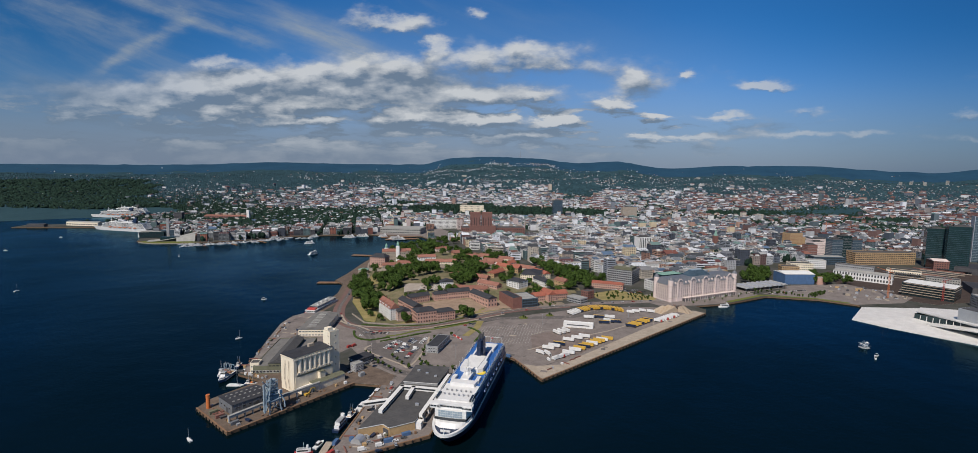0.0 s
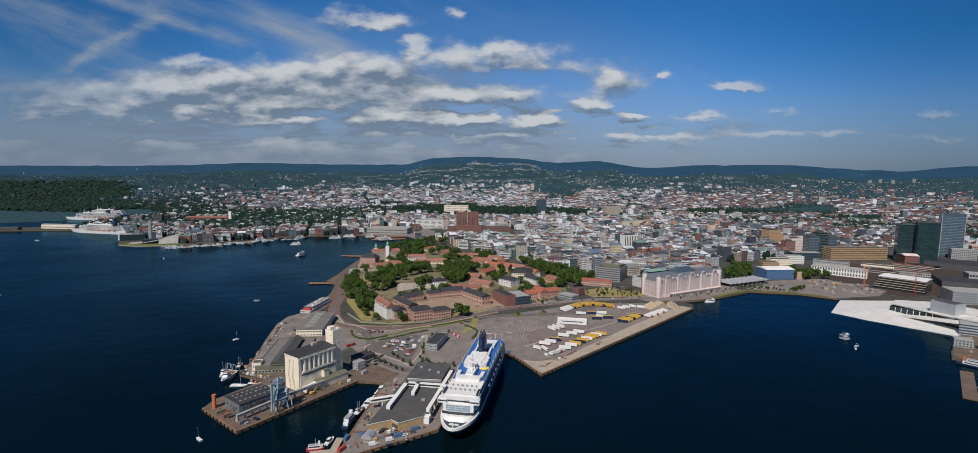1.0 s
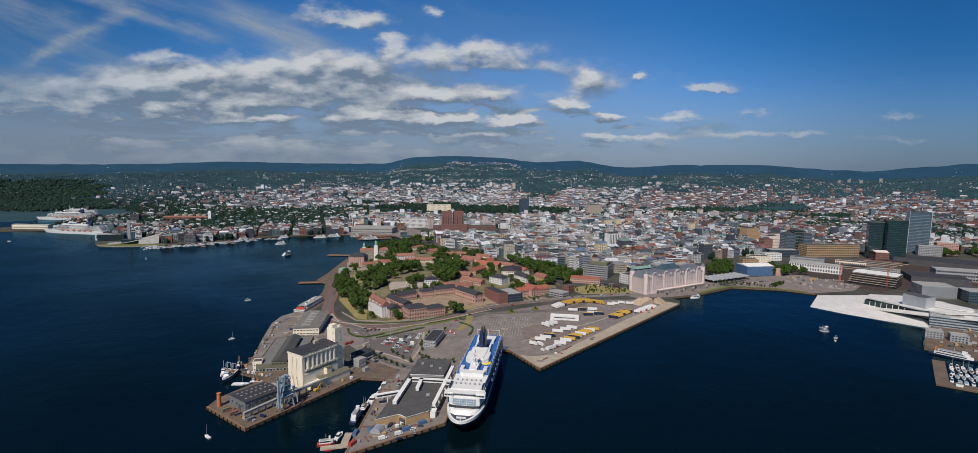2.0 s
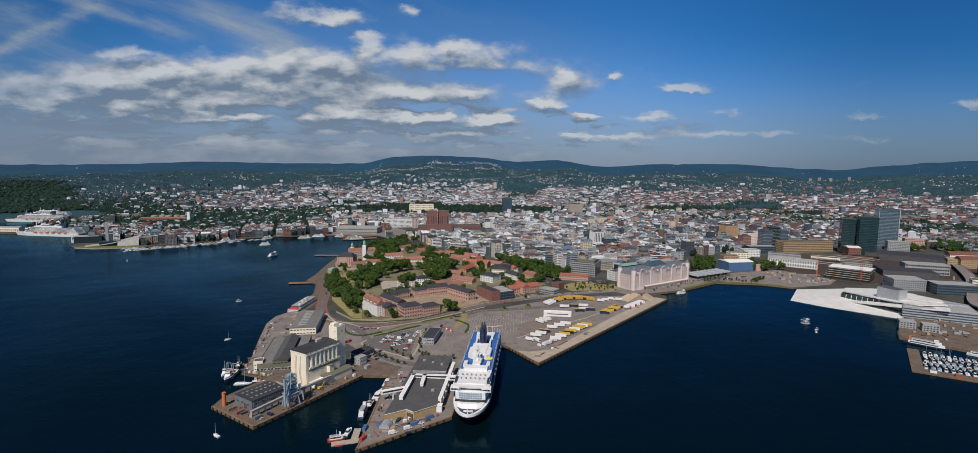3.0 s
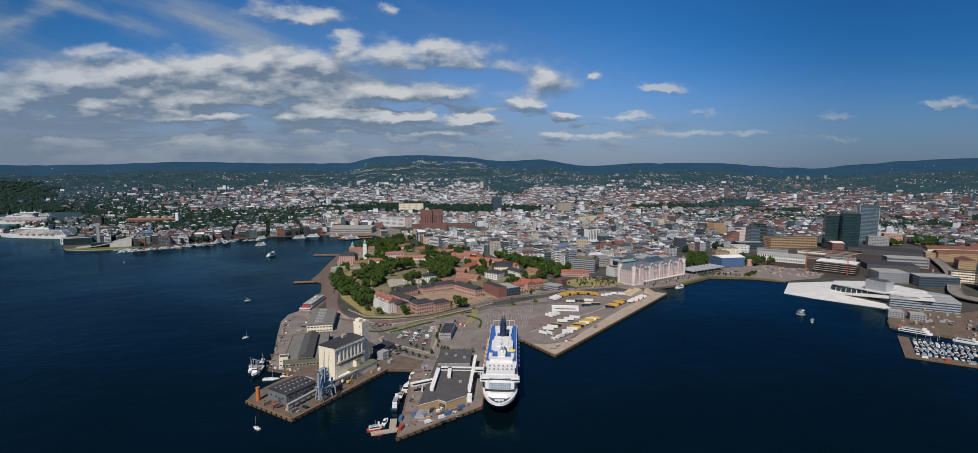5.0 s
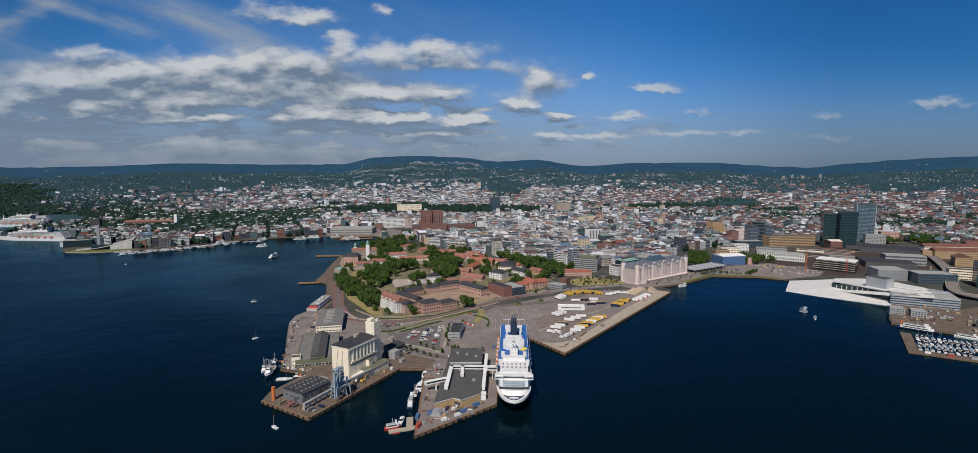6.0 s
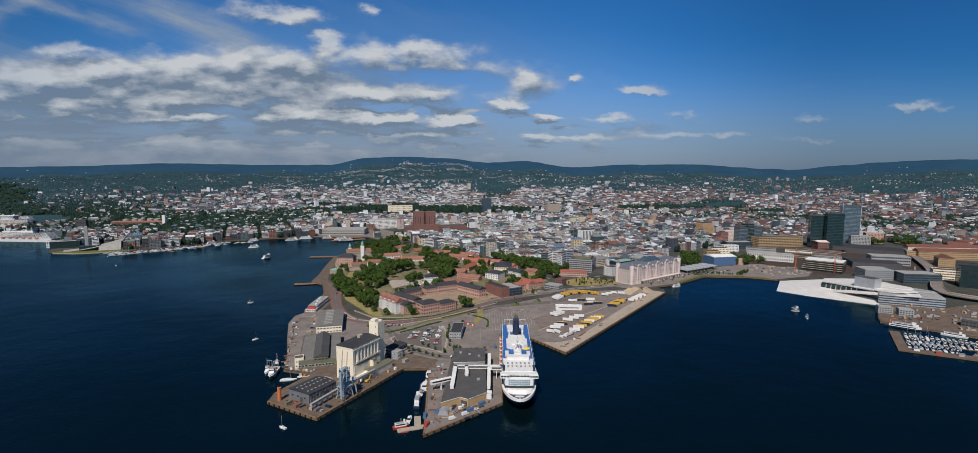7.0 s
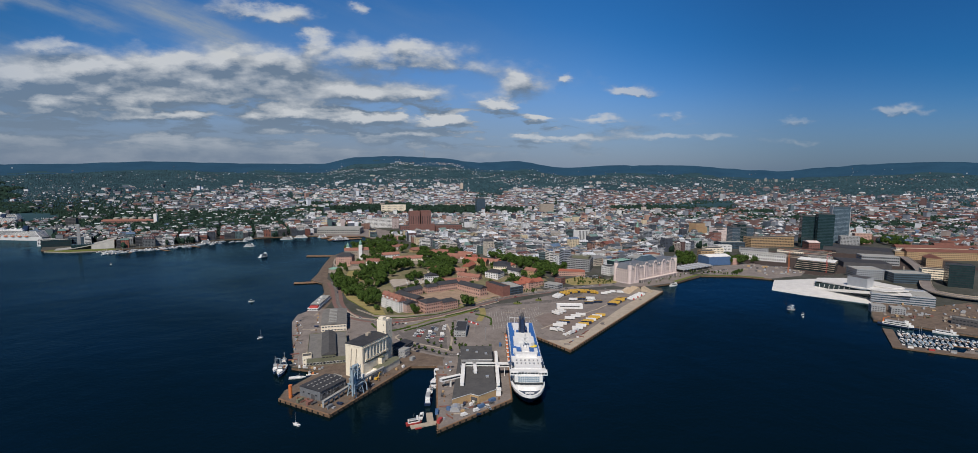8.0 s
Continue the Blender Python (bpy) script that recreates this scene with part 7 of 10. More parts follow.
grove([(-104, 772), (-84, 800), (-74, 790), (-92, 762)], 8, 0.8, 1.0, 6.0)
grove([(-72, 870), (-18, 900), (0, 847), (-29, 772), (-60, 790)], 28, 1.1, 1.55, 8.0)
grove([(-216, 1090), (-196, 1220), (-125, 1216), (-66, 1082), (-100, 1012), (-151, 1020), (-190, 1030)], 38, 1.2, 1.6, 12.0)
grove([(70, 990), (108, 1020), (190, 850), (186, 830), (165, 800), (150, 765), (110, 850), (96, 920)], 40, 1.15, 1.55, 8.5)
grove([(17, 806), (40, 862), (40, 805), (26, 785)], 6, 0.9, 1.2)
grove([(424, 850), (470, 930), (520, 940), (470, 858), (440, 838)], 18, 1.1, 1.5, 9.0)
grove([(545, 905), (590, 880), (565, 832), (535, 850)], 10, 0.9, 1.2)
grove([(-118, 715), (-112, 735), (-90, 730), (-92, 708)], 10, 0.5, 0.65, 4.0, "courtyard trees")
grove([(-60, 960), (20, 1010), (50, 1100), (-20, 1120), (-55, 1060)], 20, 0.9, 1.3, 9.0)
grove([(1100, 985), (1180, 1085), (1300, 1110), (1290, 1060), (1170, 980)], 20, 1.1, 1.5, 12.0)
grove([(-170, 880), (-120, 905), (-100, 960), (-170, 1000)], 10, 0.8, 1.2, 9.0)
for x, y, s in ((-99, 607, 1.25), (-28, 628, 1.35), (-22, 632, 1.15), (-130, 612, 0.7), (86, 690, 0.4), (-38, 642, 0.6), (-20, 648, 0.5), (-146, 628, 0.8), (60, 868, 0.8), (30, 738, 0.7), (-2, 728, 0.7), (-70, 742, 0.8), (-86, 742, 0.7)):
    tree(rng.randrange(7), x, y, fort_z(x, y) - 0.1, s, rng.uniform(0, 360), group="single park trees")
STREET_TREES = [(-93, 491), (-87, 484), (-80, 474), (-72, 463), (-116, 495), (-107, 481), (-103, 475), (-98, 470), (-91, 463), (-85, 456), (-78, 452), (-64, 483), (-62, 474), (-61, 466), (-59, 460), (-51, 462), (-45, 461),
                (-39, 460), (-31, 461), (-64, 507), (-63, 516), (-61, 525), (-60, 534), (-62, 496), (-57, 548), (-55, 470), (-58, 476), (-121, 500), (-40, 560), (-66, 440)]
for x, y in STREET_TREES:
    tree(7 + rng.randrange(3), x + rng.uniform(-.6, .6), y, QUAY, rng.uniform(0.8, 1.1), rng.uniform(0, 360), group="street trees")
for k in range(7):
    for r in range(3):
        tree(7 + rng.randrange(3), 40 + k * 9.0 - r * 2, 680 + k * 3.4 + r * 4.5, QUAY, rng.uniform(0.55, 0.8), rng.uniform(0, 360), group="garden trees")
for k in range(60):
    x, y = 205 + rng.uniform(-48, 44), 745 + rng.uniform(-18, 26)
    tree(7 + rng.randrange(3), x, y, QUAY, rng.uniform(0.5, 0.95), rng.uniform(0, 360), "low green shrub in a sandy garden plot", "garden shrubs")
for k in range(46):
    t = k / 45
    x, y = (420 + 70 * t * 2, 782 - 34 * t * 2) if t < 0.5 else (490 + 60 * (t - 0.5), 752 + 50 * (t - 0.5))
    tree(7 + rng.randrange(3), x + rng.uniform(-4, 4), y + rng.uniform(0, 14), QUAY, rng.uniform(0.6, 1.2), rng.uniform(0, 360), "small green shrub along the bay shore", "shore shrubs")
for k in range(16):
    x = 290 + k * 10.5
    tree(7 + rng.randrange(3), x, 712 + (x - 290) * 0.52 + rng.uniform(-3, 8), QUAY, rng.uniform(0.5, 0.9), rng.uniform(0, 360), "small green shrub on the quay verge", "quay shrubs")


# ---- the great harbour warehouse ----
def great_warehouse():
    root = thing("great_warehouse", 313, 762, QUAY, 25.6, "huge pink-white harbour warehouse with slate roofs and corner towers", "warehouse")
    w, d, h = 134.0, 33.0, 23.5
    part("wall", Form().box(0, 0, -1, w, d, h + 1), PINK_STONE, root)
    lower = [(-w / 2, -d / 2), (w / 2, -d / 2), (w / 2, d / 2), (-w / 2, d / 2)]
    part("roof", Form().prism([(x * 1.004, y * 1.02) for x, y in lower], h, h + 8.5, taper=[(x * 0.93, y * 0.55) for x, y in lower]), SLATE_BLUE, root, "grey slate mansard roof")
    part("lantern", Form().prism([(-24, -10), (22, -10), (22, 10), (-24, 10)], h + 6.5, h + 16, taper=[(-11, -3), (9, -3), (9, 4), (-11, 4)]), GLASS_BLUE, root, "glazed roof lantern")
    part("lantern_ridge", Form().box(-1, 0.5, h + 16, 21, 7, 0.6), STEEL_BLUE, root)
    for k in range(5):
        x = -50 + k * 25
        part("gable", Form().box(x, -d / 2 - 0.6, -1, 10, 2.4, h + 6), PINK_STONE, root, "projecting gabled bay")
        part("gable_roof", Form().gable(x, -d / 2 + 2.6, h + 5, 9.0, 9.6, 3.2, 90, over=0.3), SLATE_BLUE, root)
        part("gable_front", Form().prism([(x - 5, -d / 2 - 1.8), (x + 5, -d / 2 - 1.8), (x + 5, -d / 2 - 1.0), (x - 5, -d / 2 - 1.0)], h + 5, h + 9.5, taper=[(x - 1.8, -d / 2 - 1.8), (x + 1.8, -d / 2 - 1.8), (x + 1.8, -d / 2 - 1.0), (x - 1.8, -d / 2 - 1.0)]), PINK_STONE, root)
    for cx in (-w / 2 + 2.5, w / 2 - 2.5):
        for cy in (-d / 2 + 2.5, d / 2 - 2.5):
            t_ = part("corner_tower", Form().drum(cx, cy, -1, 3.8, h + 9, sides=12), PINK_STONE, root)
            part("dome", Form().drum(cx, cy, h + 8, 4.0, 2.6, 2.4, 12).drum(cx, cy, h + 10.6, 2.2, 2.6, 0.3, 12), SLATE_BLUE, t_)
    for zz in (5.6, 14.2, h - 0.7):
        part("cornice", Form().box(0, 0, zz, w + 0.7, d + 0.7, 0.45), CONCRETE, root)
        for cx in (-w / 2 + 2.5, w / 2 - 2.5):
            part("cornice", Form().drum(cx, -d / 2 + 2.5, zz, 4.1, 0.5, sides=12), CONCRETE, root)
    for cx in (-w / 2 + 2.5, w / 2 - 2.5):
        for fl in range(6):
            share("window", window_mesh(1.3, 2.3, PINK_STONE), pose(cx, -d / 2 - 1.32, 4.5 + fl * 4.1), root)
    for k in range(5):
        x = -50 + k * 25
        part("gable_window", Form().drum(0, 0, 0, 1.1, 0.3, sides=14), GLASS, root).matrix_basis = pose(x, -d / 2 - 1.78, h + 6.6, 90)
        part("finial", Form().drum(x, -d / 2 - 1.4, h + 9.4, 0.5, 2.2, 0.1, 8), SLATE_BLUE, root)
    part("arcade", Form().box(8, -d / 2 - 3.2, -0.5, 106, 5.0, 5.6), DARK_GREY, root, "dark glazed ground-floor arcade")
    part("arcade_roof", Form().box(8, -d / 2 - 3.2, 5.1, 107, 6.0, 0.5), PINK_STONE, root)
    for k in range(22):
        part("pillar", Form().box(-43 + k * 4.85, -d / 2 - 5.9, -0.5, 0.8, 0.5, 5.6), PINK_STONE, root)
    put_windows(root, w, d, 5.4, 4, 4.3, 3.6, 1.7, 2.5, "S", PINK_STONE, inset=12)
    put_windows(root, w, d, 1.0, 5, 4.3, 3.6, 1.7, 2.5, "W", PINK_STONE, inset=11)
    for k in range(5):
        for fl in range(6):
            for o in (-2.5, 2.5):
                share("window", window_mesh(1.8, 2.4, PINK_STONE), pose(-50 + k * 25 + o, -d / 2 - 1.8, 6 + fl * 3.9), root)
    for k in range(18):
        part("dormer", Form().box(-56 + k * 6.6, -d / 2 + 2.6, h + 1.2, 2.2, 3.0, 2.4).gable(-56 + k * 6.6, -d / 2 + 2.6, h + 3.6, 3.0, 2.2, 0.9, 90, over=0.15), PINK_STONE, root)


great_warehouse()
def ramp(x0, x1, y0, y1, z0, z1):
    """A solid wedge which rises along x."""
    f = Form()
    lo_, hi_ = [(x0, y0, 0), (x1, y0, 0), (x1, y1, 0), (x0, y1, 0)], [(x0, y0, z0), (x1, y0, z1), (x1, y1, z1), (x0, y1, z0)]
    f.face(hi_)
    for i in range(4):
        f.face([lo_[i], lo_[(i + 1) % 4], hi_[(i + 1) % 4], hi_[i]])
    return f


pav = thing("timber_pavilion", 240, 672, QUAY, 30, "folded pale timber pavilion on the quay corner", "pavilion")
part("roof_fold", ramp(-20, 6, -8, 4, 0.6, 7.2), GREY_TIMBER, pav)
part("roof_fold", ramp(6.05, 14, -8, 4, 6.4, 1.2), GREY_TIMBER, pav)
part("roof_fold", ramp(-14, 4, 4.05, 12, 0.4, 4.6), GREY_TIMBER, pav)
for k in range(9):
    part("batten", Form().box(-17 + k * 2.6, -2, 0.6 + (3 + k * 2.6) / 26 * 6.6, 0.25, 12, 0.3), WOOD, pav)
pav2 = thing("timber_steps", 263, 668, QUAY, 42, "wide pale timber seating steps at the quay end", "steps")
for k in range(9):
    part("step", Form().box(0, -7 + k * 1.7, 0, 13, 1.66, 0.5 + k * 0.75), GREY_TIMBER, pav2)
for k in range(14):
    pole = thing("frame_pole", 250 + k * 1.3, 684 - (k % 3) * 2.2, QUAY, k * 23, "dark slanting timber pole of a quay structure", "pole", "timber frame poles")
    part("shaft", Form().tube([(0, 0, 0), ((-1.2, 1.0, 0.4)[k % 3], 0.6, 6.5)], 0.16, 6), BRICK_DARK, pole)
can = thing("glass_canopy", 438, 816, QUAY, 22, "low grey glazed market canopy with ridged roof", "canopy")
for k in range(9):
    part("roof_bay", Form().gable(-40 + k * 10, 0, 5, 30, 9.6, 2.4, 90, over=0.1), ALU if k % 2 else GREY_PAINT, can)
for k in range(10):
    for yy in (-14, 14):
        part("post", Form().box(-45 + k * 10, yy, -0.5, 0.4, 0.4, 5.6), GREY_PAINT, can)
bl = hall("blue_shed", "blue clad hall under a white vaulted roof", "hall", 545, 880, QUAY, 50, 34, 17, -3, BLUE_SHEET, WHITE_ROOF, "gable", 3.0)
bl.matrix_basis = pose(519, 862, QUAY, 0, 0, 2)
hall("red_container_shed", "small red brick house beside the blue hall", "house", 556, 850, QUAY, 14, 10, 11, 2, BRICK_WALL, ROOF_LIGHT, "flat")
hall("exchange_hall", "long white classical hall with rows of tall windows", "hall", 652, 884, QUAY, 84, 22, 14, -43, WHITE, ROOF_LIGHT, "hip", 3.0, win=(2, 4.0, 2.0, 4.0), sides="SEW", hip=6)
hall("postal_block", "long ochre office block with window bands", "office", 808, 1052, QUAY, 122, 28, 24, 0, YELLOW_WALL, ROOF_FELT, "flat", win=(6, 4.4, 3.2, 1.9), sides="SW", frame_mat=YELLOW_WALL)
for a, r, w, h in ((22.6, 3850, 24, 18), (38.9, 3820, 16, 22), (39.6, 3860, 15, 21), (40.5, 3830, 17, 22), (41.9, 3870, 15, 24), (35.4, 3800, 26, 14), (17.0, 3850, 20, 13)):
    x, y = EYE_X + r * math.sin(radians(a)), EYE_Y + r * math.cos(radians(a))
    hall("apartment_block", "pale grey apartment block on the wooded slope", "apartments", x, y, ground_z(x, y) - 2, w, 13, h, -a, ROOF_LIGHT, ROOF_FELT, "flat", win=(5, 4.6, 3.0, 1.8), sides="S", group="slope apartments")
hall("brown_block", "brown brick office block with a barrel roof", "office", 868, 985, QUAY, 24, 34, 20, -20, BRICK_DARK, PINK_STONE, "gable", 3.0, win=(5, 3.6, 1.8, 1.8), sides="SW", frame_mat=BRICK_DARK)
hall("glass_office", "grey glass office block by the station", "office", 690, 1040, QUAY, 60, 26, 16, -6, GLASS_BLUE, ROOF_LIGHT, "flat", win=(4, 3.2, 2.6, 2.2), sides="SW", frame_mat=ALU)


# ---- towers ----
def tower(name, label, x, y, w, d, h, turn, glass, storey=3.6, trim=GREY_PAINT, steps=()):
    root = thing(name, x, y, QUAY, turn, label, "tower")
    part("core", Form().box(0, 0, -2, w, d, h + 2), glass, root)
    for k in range(1, int(h / storey)):
        part("floor_band", Form().box(0, 0, k * storey, w + 0.16, d + 0.16, 0.4), trim, root)
    part("roof", Form().box(0, 0, h, w - 1, d - 1, 0.3).box(0, 0, h + 0.3, w * 0.5, d * 0.4, 2.6), ROOF_FELT, root)
    for cx, cy, ww, dd, hh in steps:
        part("wing", Form().box(cx, cy, -2, ww, dd, hh + 2), glass, root)
    return root


tower("hotel_tower", "tall slim blue-grey mirrored glass hotel tower", 1046, 1082, 40, 24, 95, -30, GLASS_BLUE, 3.4, STEEL_BLUE)
part("fin", Form().box(-20.2, 0, -2, 1.0, 25, 99), ALU, bpy.data.objects["hotel_tower"])
part("fin", Form().box(20.2, 0, -2, 1.0, 25, 98), ALU, bpy.data.objects["hotel_tower"])
tower("dark_tower", "dark green glass office tower with ribbed floors", 902, 985, 34, 26, 86, -30, GLASS_GREEN, 3.6, GLASS_BLUE)
tower("dark_tower", "dark green glass office tower beside its twin", 890, 1022, 30, 26, 78, -30, GLASS_GREEN, 3.6, GLASS_BLUE)
tower("bank_tower", "white high-rise with dark vertical window strips", 338, 1121, 30, 20, 42, 14, WHITE, 60)
for k in range(7):
    part("window_strip", Form().box(-12.5 + k * 4.2, -10.05, 3, 1.6, 0.3, 37), GLASS, bpy.data.objects["bank_tower"])
tower("ministry_block", "broad grey concrete high-rise slab", 534, 1969, 58, 16, 46, 10, CONCRETE, 3.6, GREY_PAINT)
tower("black_tower", "black glass hotel high-rise", 265, 2015, 36, 22, 66, 8, GLASS_BLUE, 3.5, NAVY)
tower("orange_block", "orange-brown office high-rise in stepped blocks", 741, 1250, 34, 26, 39, 10, YELLOW_WALL, 3.4, ROOF_TILE, steps=((24, 6, 16, 22, 28),))
tower("beige_block", "pinkish beige stepped office towers", 760, 1180, 46, 22, 34, 6, PINK_STONE, 3.4, GREY_PAINT)
tower("glass_block", "blue glass office tower among older blocks", 806, 1182, 26, 22, 36, 6, GLASS_BLUE, 3.4, GREY_PAINT)
for x, y, w, d, h, glass, lab in ((742, 1098, 24, 20, 44, GLASS_BLUE, "blue glass office tower beside the station"), (772, 1112, 20, 20, 50, GLASS_GREEN, "dark glass office tower beside the station"),
                                  (716, 1118, 26, 18, 36, PINK_STONE, "pinkish stone office tower with window bands"), (800, 1120, 22, 20, 40, GLASS_BLUE, "blue-grey glass tower with pale floors"), (690, 1098, 22, 18, 32, BRICK_DARK, "brown brick office tower")):
    tower("office_tower", lab, x, y, w, d, h, 4, glass, 3.5, GREY_PAINT if glass is not PINK_STONE else GLASS)
ch = thing("church", 542, 1224, QUAY, 14, "brown brick church with a slim green spire", "church")
part("tower", Form().box(0, 0, -1, 9, 9, 34), BRICK_DARK, ch)
part("spire", Form().drum(0, 0, 33, 4.6, 16, 0.2, 8), COPPER, ch)
part("nave", Form().box(14, 0, -1, 22, 13, 15), BRICK_DARK, ch)
part("roof", Form().gable(14, 0, 14, 22, 13, 6), ROOF_SLATE, ch)
# the city hall with its two towers
ct_ = thing("city_hall", 10, 1470, QUAY, 4, "dark red brick city hall with two square towers", "city hall")
part("base", Form().box(0, 0, -1, 180, 36, 21), CITY_BRICK, ct_)
part("base_roof", Form().box(0, 0, 20, 178, 34, 0.3), ROOF_FELT, ct_)
part("hall", Form().box(-30, -14, -1, 74, 20, 26), CITY_BRICK, ct_)
for tx, ty in ((-50, 2), (-17, 2)):
    tw = part("tower", Form().box(tx, ty, -1, 29, 30, 62), CITY_BRICK, ct_)
    part("cap", Form().box(tx, ty, 61, 29.6, 30.6, 0.9), BRICK_DARK, tw)
    part("clock_face", Form().box(tx, ty - 15.15, 53, 5, 0.2, 5), BRICK_DARK, tw)
    for k in range(4):
        part("slit", Form().box(tx - 10.5 + k * 7, ty - 15.1, 22, 1.3, 0.2, 26), GLASS, tw)
put_windows(ct_, 180, 36, 4, 3, 4.6, 6.0, 2.0, 2.4, "S", CITY_BRICK)


# ---- opera house ----
def opera_house():
    root = thing("opera_house", 560, 610, 0, 0, "white marble opera house sloping out of the fjord", "opera house")
    o = (560, 610)

    def w(x, y, z):
        return (x - o[0], y - o[1], z)
    pl = Form()
    # plaza that rises from the water's edge
    edge = [(469, 647), (490, 612), (517, 580), (547, 546), (562, 558), (574, 612), (594, 640), (592, 684), (521, 702)]
    zs = [0.3, 0.3, 0.4, 1.2, 3.0, 7.0, 9.0, 6.0, 2.0]
    mid_ = (540, 640, 5.2)
    for i in range(len(edge)):
        (x0, y0), (x1, y1) = edge[i], edge[(i + 1) % len(edge)]
        pl.face([w(x0, y0, zs[i] + 0.4), w(x1, y1, zs[(i + 1) % len(edge)] + 0.4), w(*mid_)])
    for i in range(len(edge)):
        (x0, y0), (x1, y1) = edge[i], edge[(i + 1) % len(edge)]
        pl.face([w(x0, y0, -3), w(x1, y1, -3), w(x1, y1, zs[(i + 1) % len(edge)] + 0.4), w(x0, y0, zs[i] + 0.4)])
    part("plaza", pl, MARBLE, root)
    # the great sloping roof plates, each a slab of its own
    def slab(name, pts, t, mat, label=""):
        f = Form()
        top, bot = [w(*p) for p in pts], [w(p[0], p[1], p[2] - t) for p in pts]
        f.face(top)
        f.face(bot[::-1])
        for i in range(len(pts)):
            j = (i + 1) % len(pts)
            f.face([bot[i], bot[j], top[j], top[i]])
        part(name, f, mat, root, label)
    slab("roof_plate", [(538, 617, 4.6), (553, 555, 13.5), (585, 519, 17.6), (596, 530, 18.0), (566, 566, 14.6), (547, 620, 5.6)], 1.3, MARBLE, "long front roof edge")
    slab("roof_plate", [(550, 646, 13), (553, 590, 16.8), (566, 544, 19.0), (600, 536, 19.6), (612, 593, 20), (598, 638, 17), (570, 664, 13)], 1.5, MARBLE, "upper sloping roof")
    slab("roof_plate", [(576, 590, 19.2), (590, 552, 20.6), (604, 545, 21.2), (612, 556, 21.2), (606, 590, 20.6)], 1.2, MARBLE, "raised roof ridge")
    glass_line = [(543, 640, 11.4), (557, 594, 15.0), (570, 548, 17.0), (592, 556, 18.0), (600, 620, 15.4), (575, 656, 11.4)]
    pane_ = Form()
    for (x0, y0, t0), (x1, y1, t1) in zip(glass_line, glass_line[1:] + glass_line[:1]):
        pane_.face([w(x0, y0, 0.5), w(x1, y1, 0.5), w(x1, y1, t1), w(x0, y0, t0)])
    part("foyer_glass", pane_, GLASS_GREEN, root, "dark green foyer glazing")
    for k in range(7):
        q = k / 6
        part("foyer_column", Form().tube([w(545 + 12 * q, 634 - 42 * q, 1), w(544 + 12 * q, 632 - 42 * q, 11 + 3 * q)], 0.45, 6), WHITE, root)
    part("fly_tower", Form().prism([(p[0] - o[0], p[1] - o[1]) for p in ((556, 595), (562, 568), (580, 573), (574, 600))], 14, 31), ALU, root, "aluminium clad fly tower")
    part("fly_roof", Form().prism([(p[0] - o[0], p[1] - o[1]) for p in ((558, 593), (563, 571), (577.5, 575), (572.5, 597))], 31, 31.8), DARK_GREY, root)
    east = [(551, 550), (613, 508), (642, 546), (624, 586), (596, 592), (566, 566)]
    part("east_wing", Form().prism([(x - o[0], y - o[1]) for x, y in east], -1, 16), ALU, root, "aluminium workshop wing")
    for k in range(4):
        part("window_band", Form().prism([((x - 598) * 1.006 + 598 - o[0], (y - 556) * 1.006 + 556 - o[1]) for x, y in east], 3.0 + k * 3.2, 4.5 + k * 3.2), GLASS_BLUE, root)
    part("east_roof", Form().prism([((x - 598) * 0.97 + 598 - o[0], (y - 556) * 0.97 + 556 - o[1]) for x, y in east], 16, 16.6), ROOF_LIGHT, root)
    part("skylight", Form().box(56, -62, 16.6, 34, 7, 1.6, -34), ALU, root)


opera_house()
hall("glass_corner_block", "glass office block with stacked terraces under a white roof", "office", 676, 772, QUAY, 62, 44, 19, -52, GLASS_GREEN, WHITE_ROOF, "flat", win=(5, 3.6, 3.0, 1.4), sides="SEWN", frame_mat=CONCRETE)
corner = bpy.data.objects["glass_corner_block"]
for k in range(5):
    part("floor_slab", Form().box(-2 + k * 0.8, 0, 3.6 + k * 3.7, 65 - k * 1.2, 47, 0.7), CONCRETE, corner, "pale projecting floor slab")
hall("patterned_block", "pale grey office block with a wavy patterned facade", "office", 700, 694, QUAY, 44, 34, 17, -20, ALU, ROOF_LIGHT, "flat", win=(5, 3.0, 1.6, 1.6), sides="SEW", frame_mat=ALU)
hall("strip_office", "grey-green glass office block beside the opera", "office", 742, 655, QUAY, 56, 34, 16, -20, GLASS_BLUE, ROOF_LIGHT, "flat", win=(4, 3.2, 2.6, 1.8), sides="SEW", frame_mat=GREY_PAINT)
hall("dark_plinth_block", "dark grey rail shed with a black flat roof", "shed", 800, 790, QUAY, 80, 60, 10, -30, DARK_GREY, ROOF_SLATE, "flat")
hall("white_gallery", "grey office with a white colonnade", "office", 850, 800, QUAY, 66, 26, 18, -28, GREY_PAINT, ROOF_LIGHT, "flat", win=(3, 3.6, 2.6, 3.0), sides="SW")
hall("rail_hall", "long dark station roof over the tracks", "station", 955, 925, QUAY, 150, 74, 11, -52, DARK_GREY, ROOF_SLATE, "flat")
hall("beige_row", "long beige rendered row with a flat roof", "building", 986, 846, QUAY, 54, 22, 15, -36, YELLOW_WALL, ROOF_LIGHT, "flat", win=(4, 3.2, 1.6, 1.7), sides="SW")
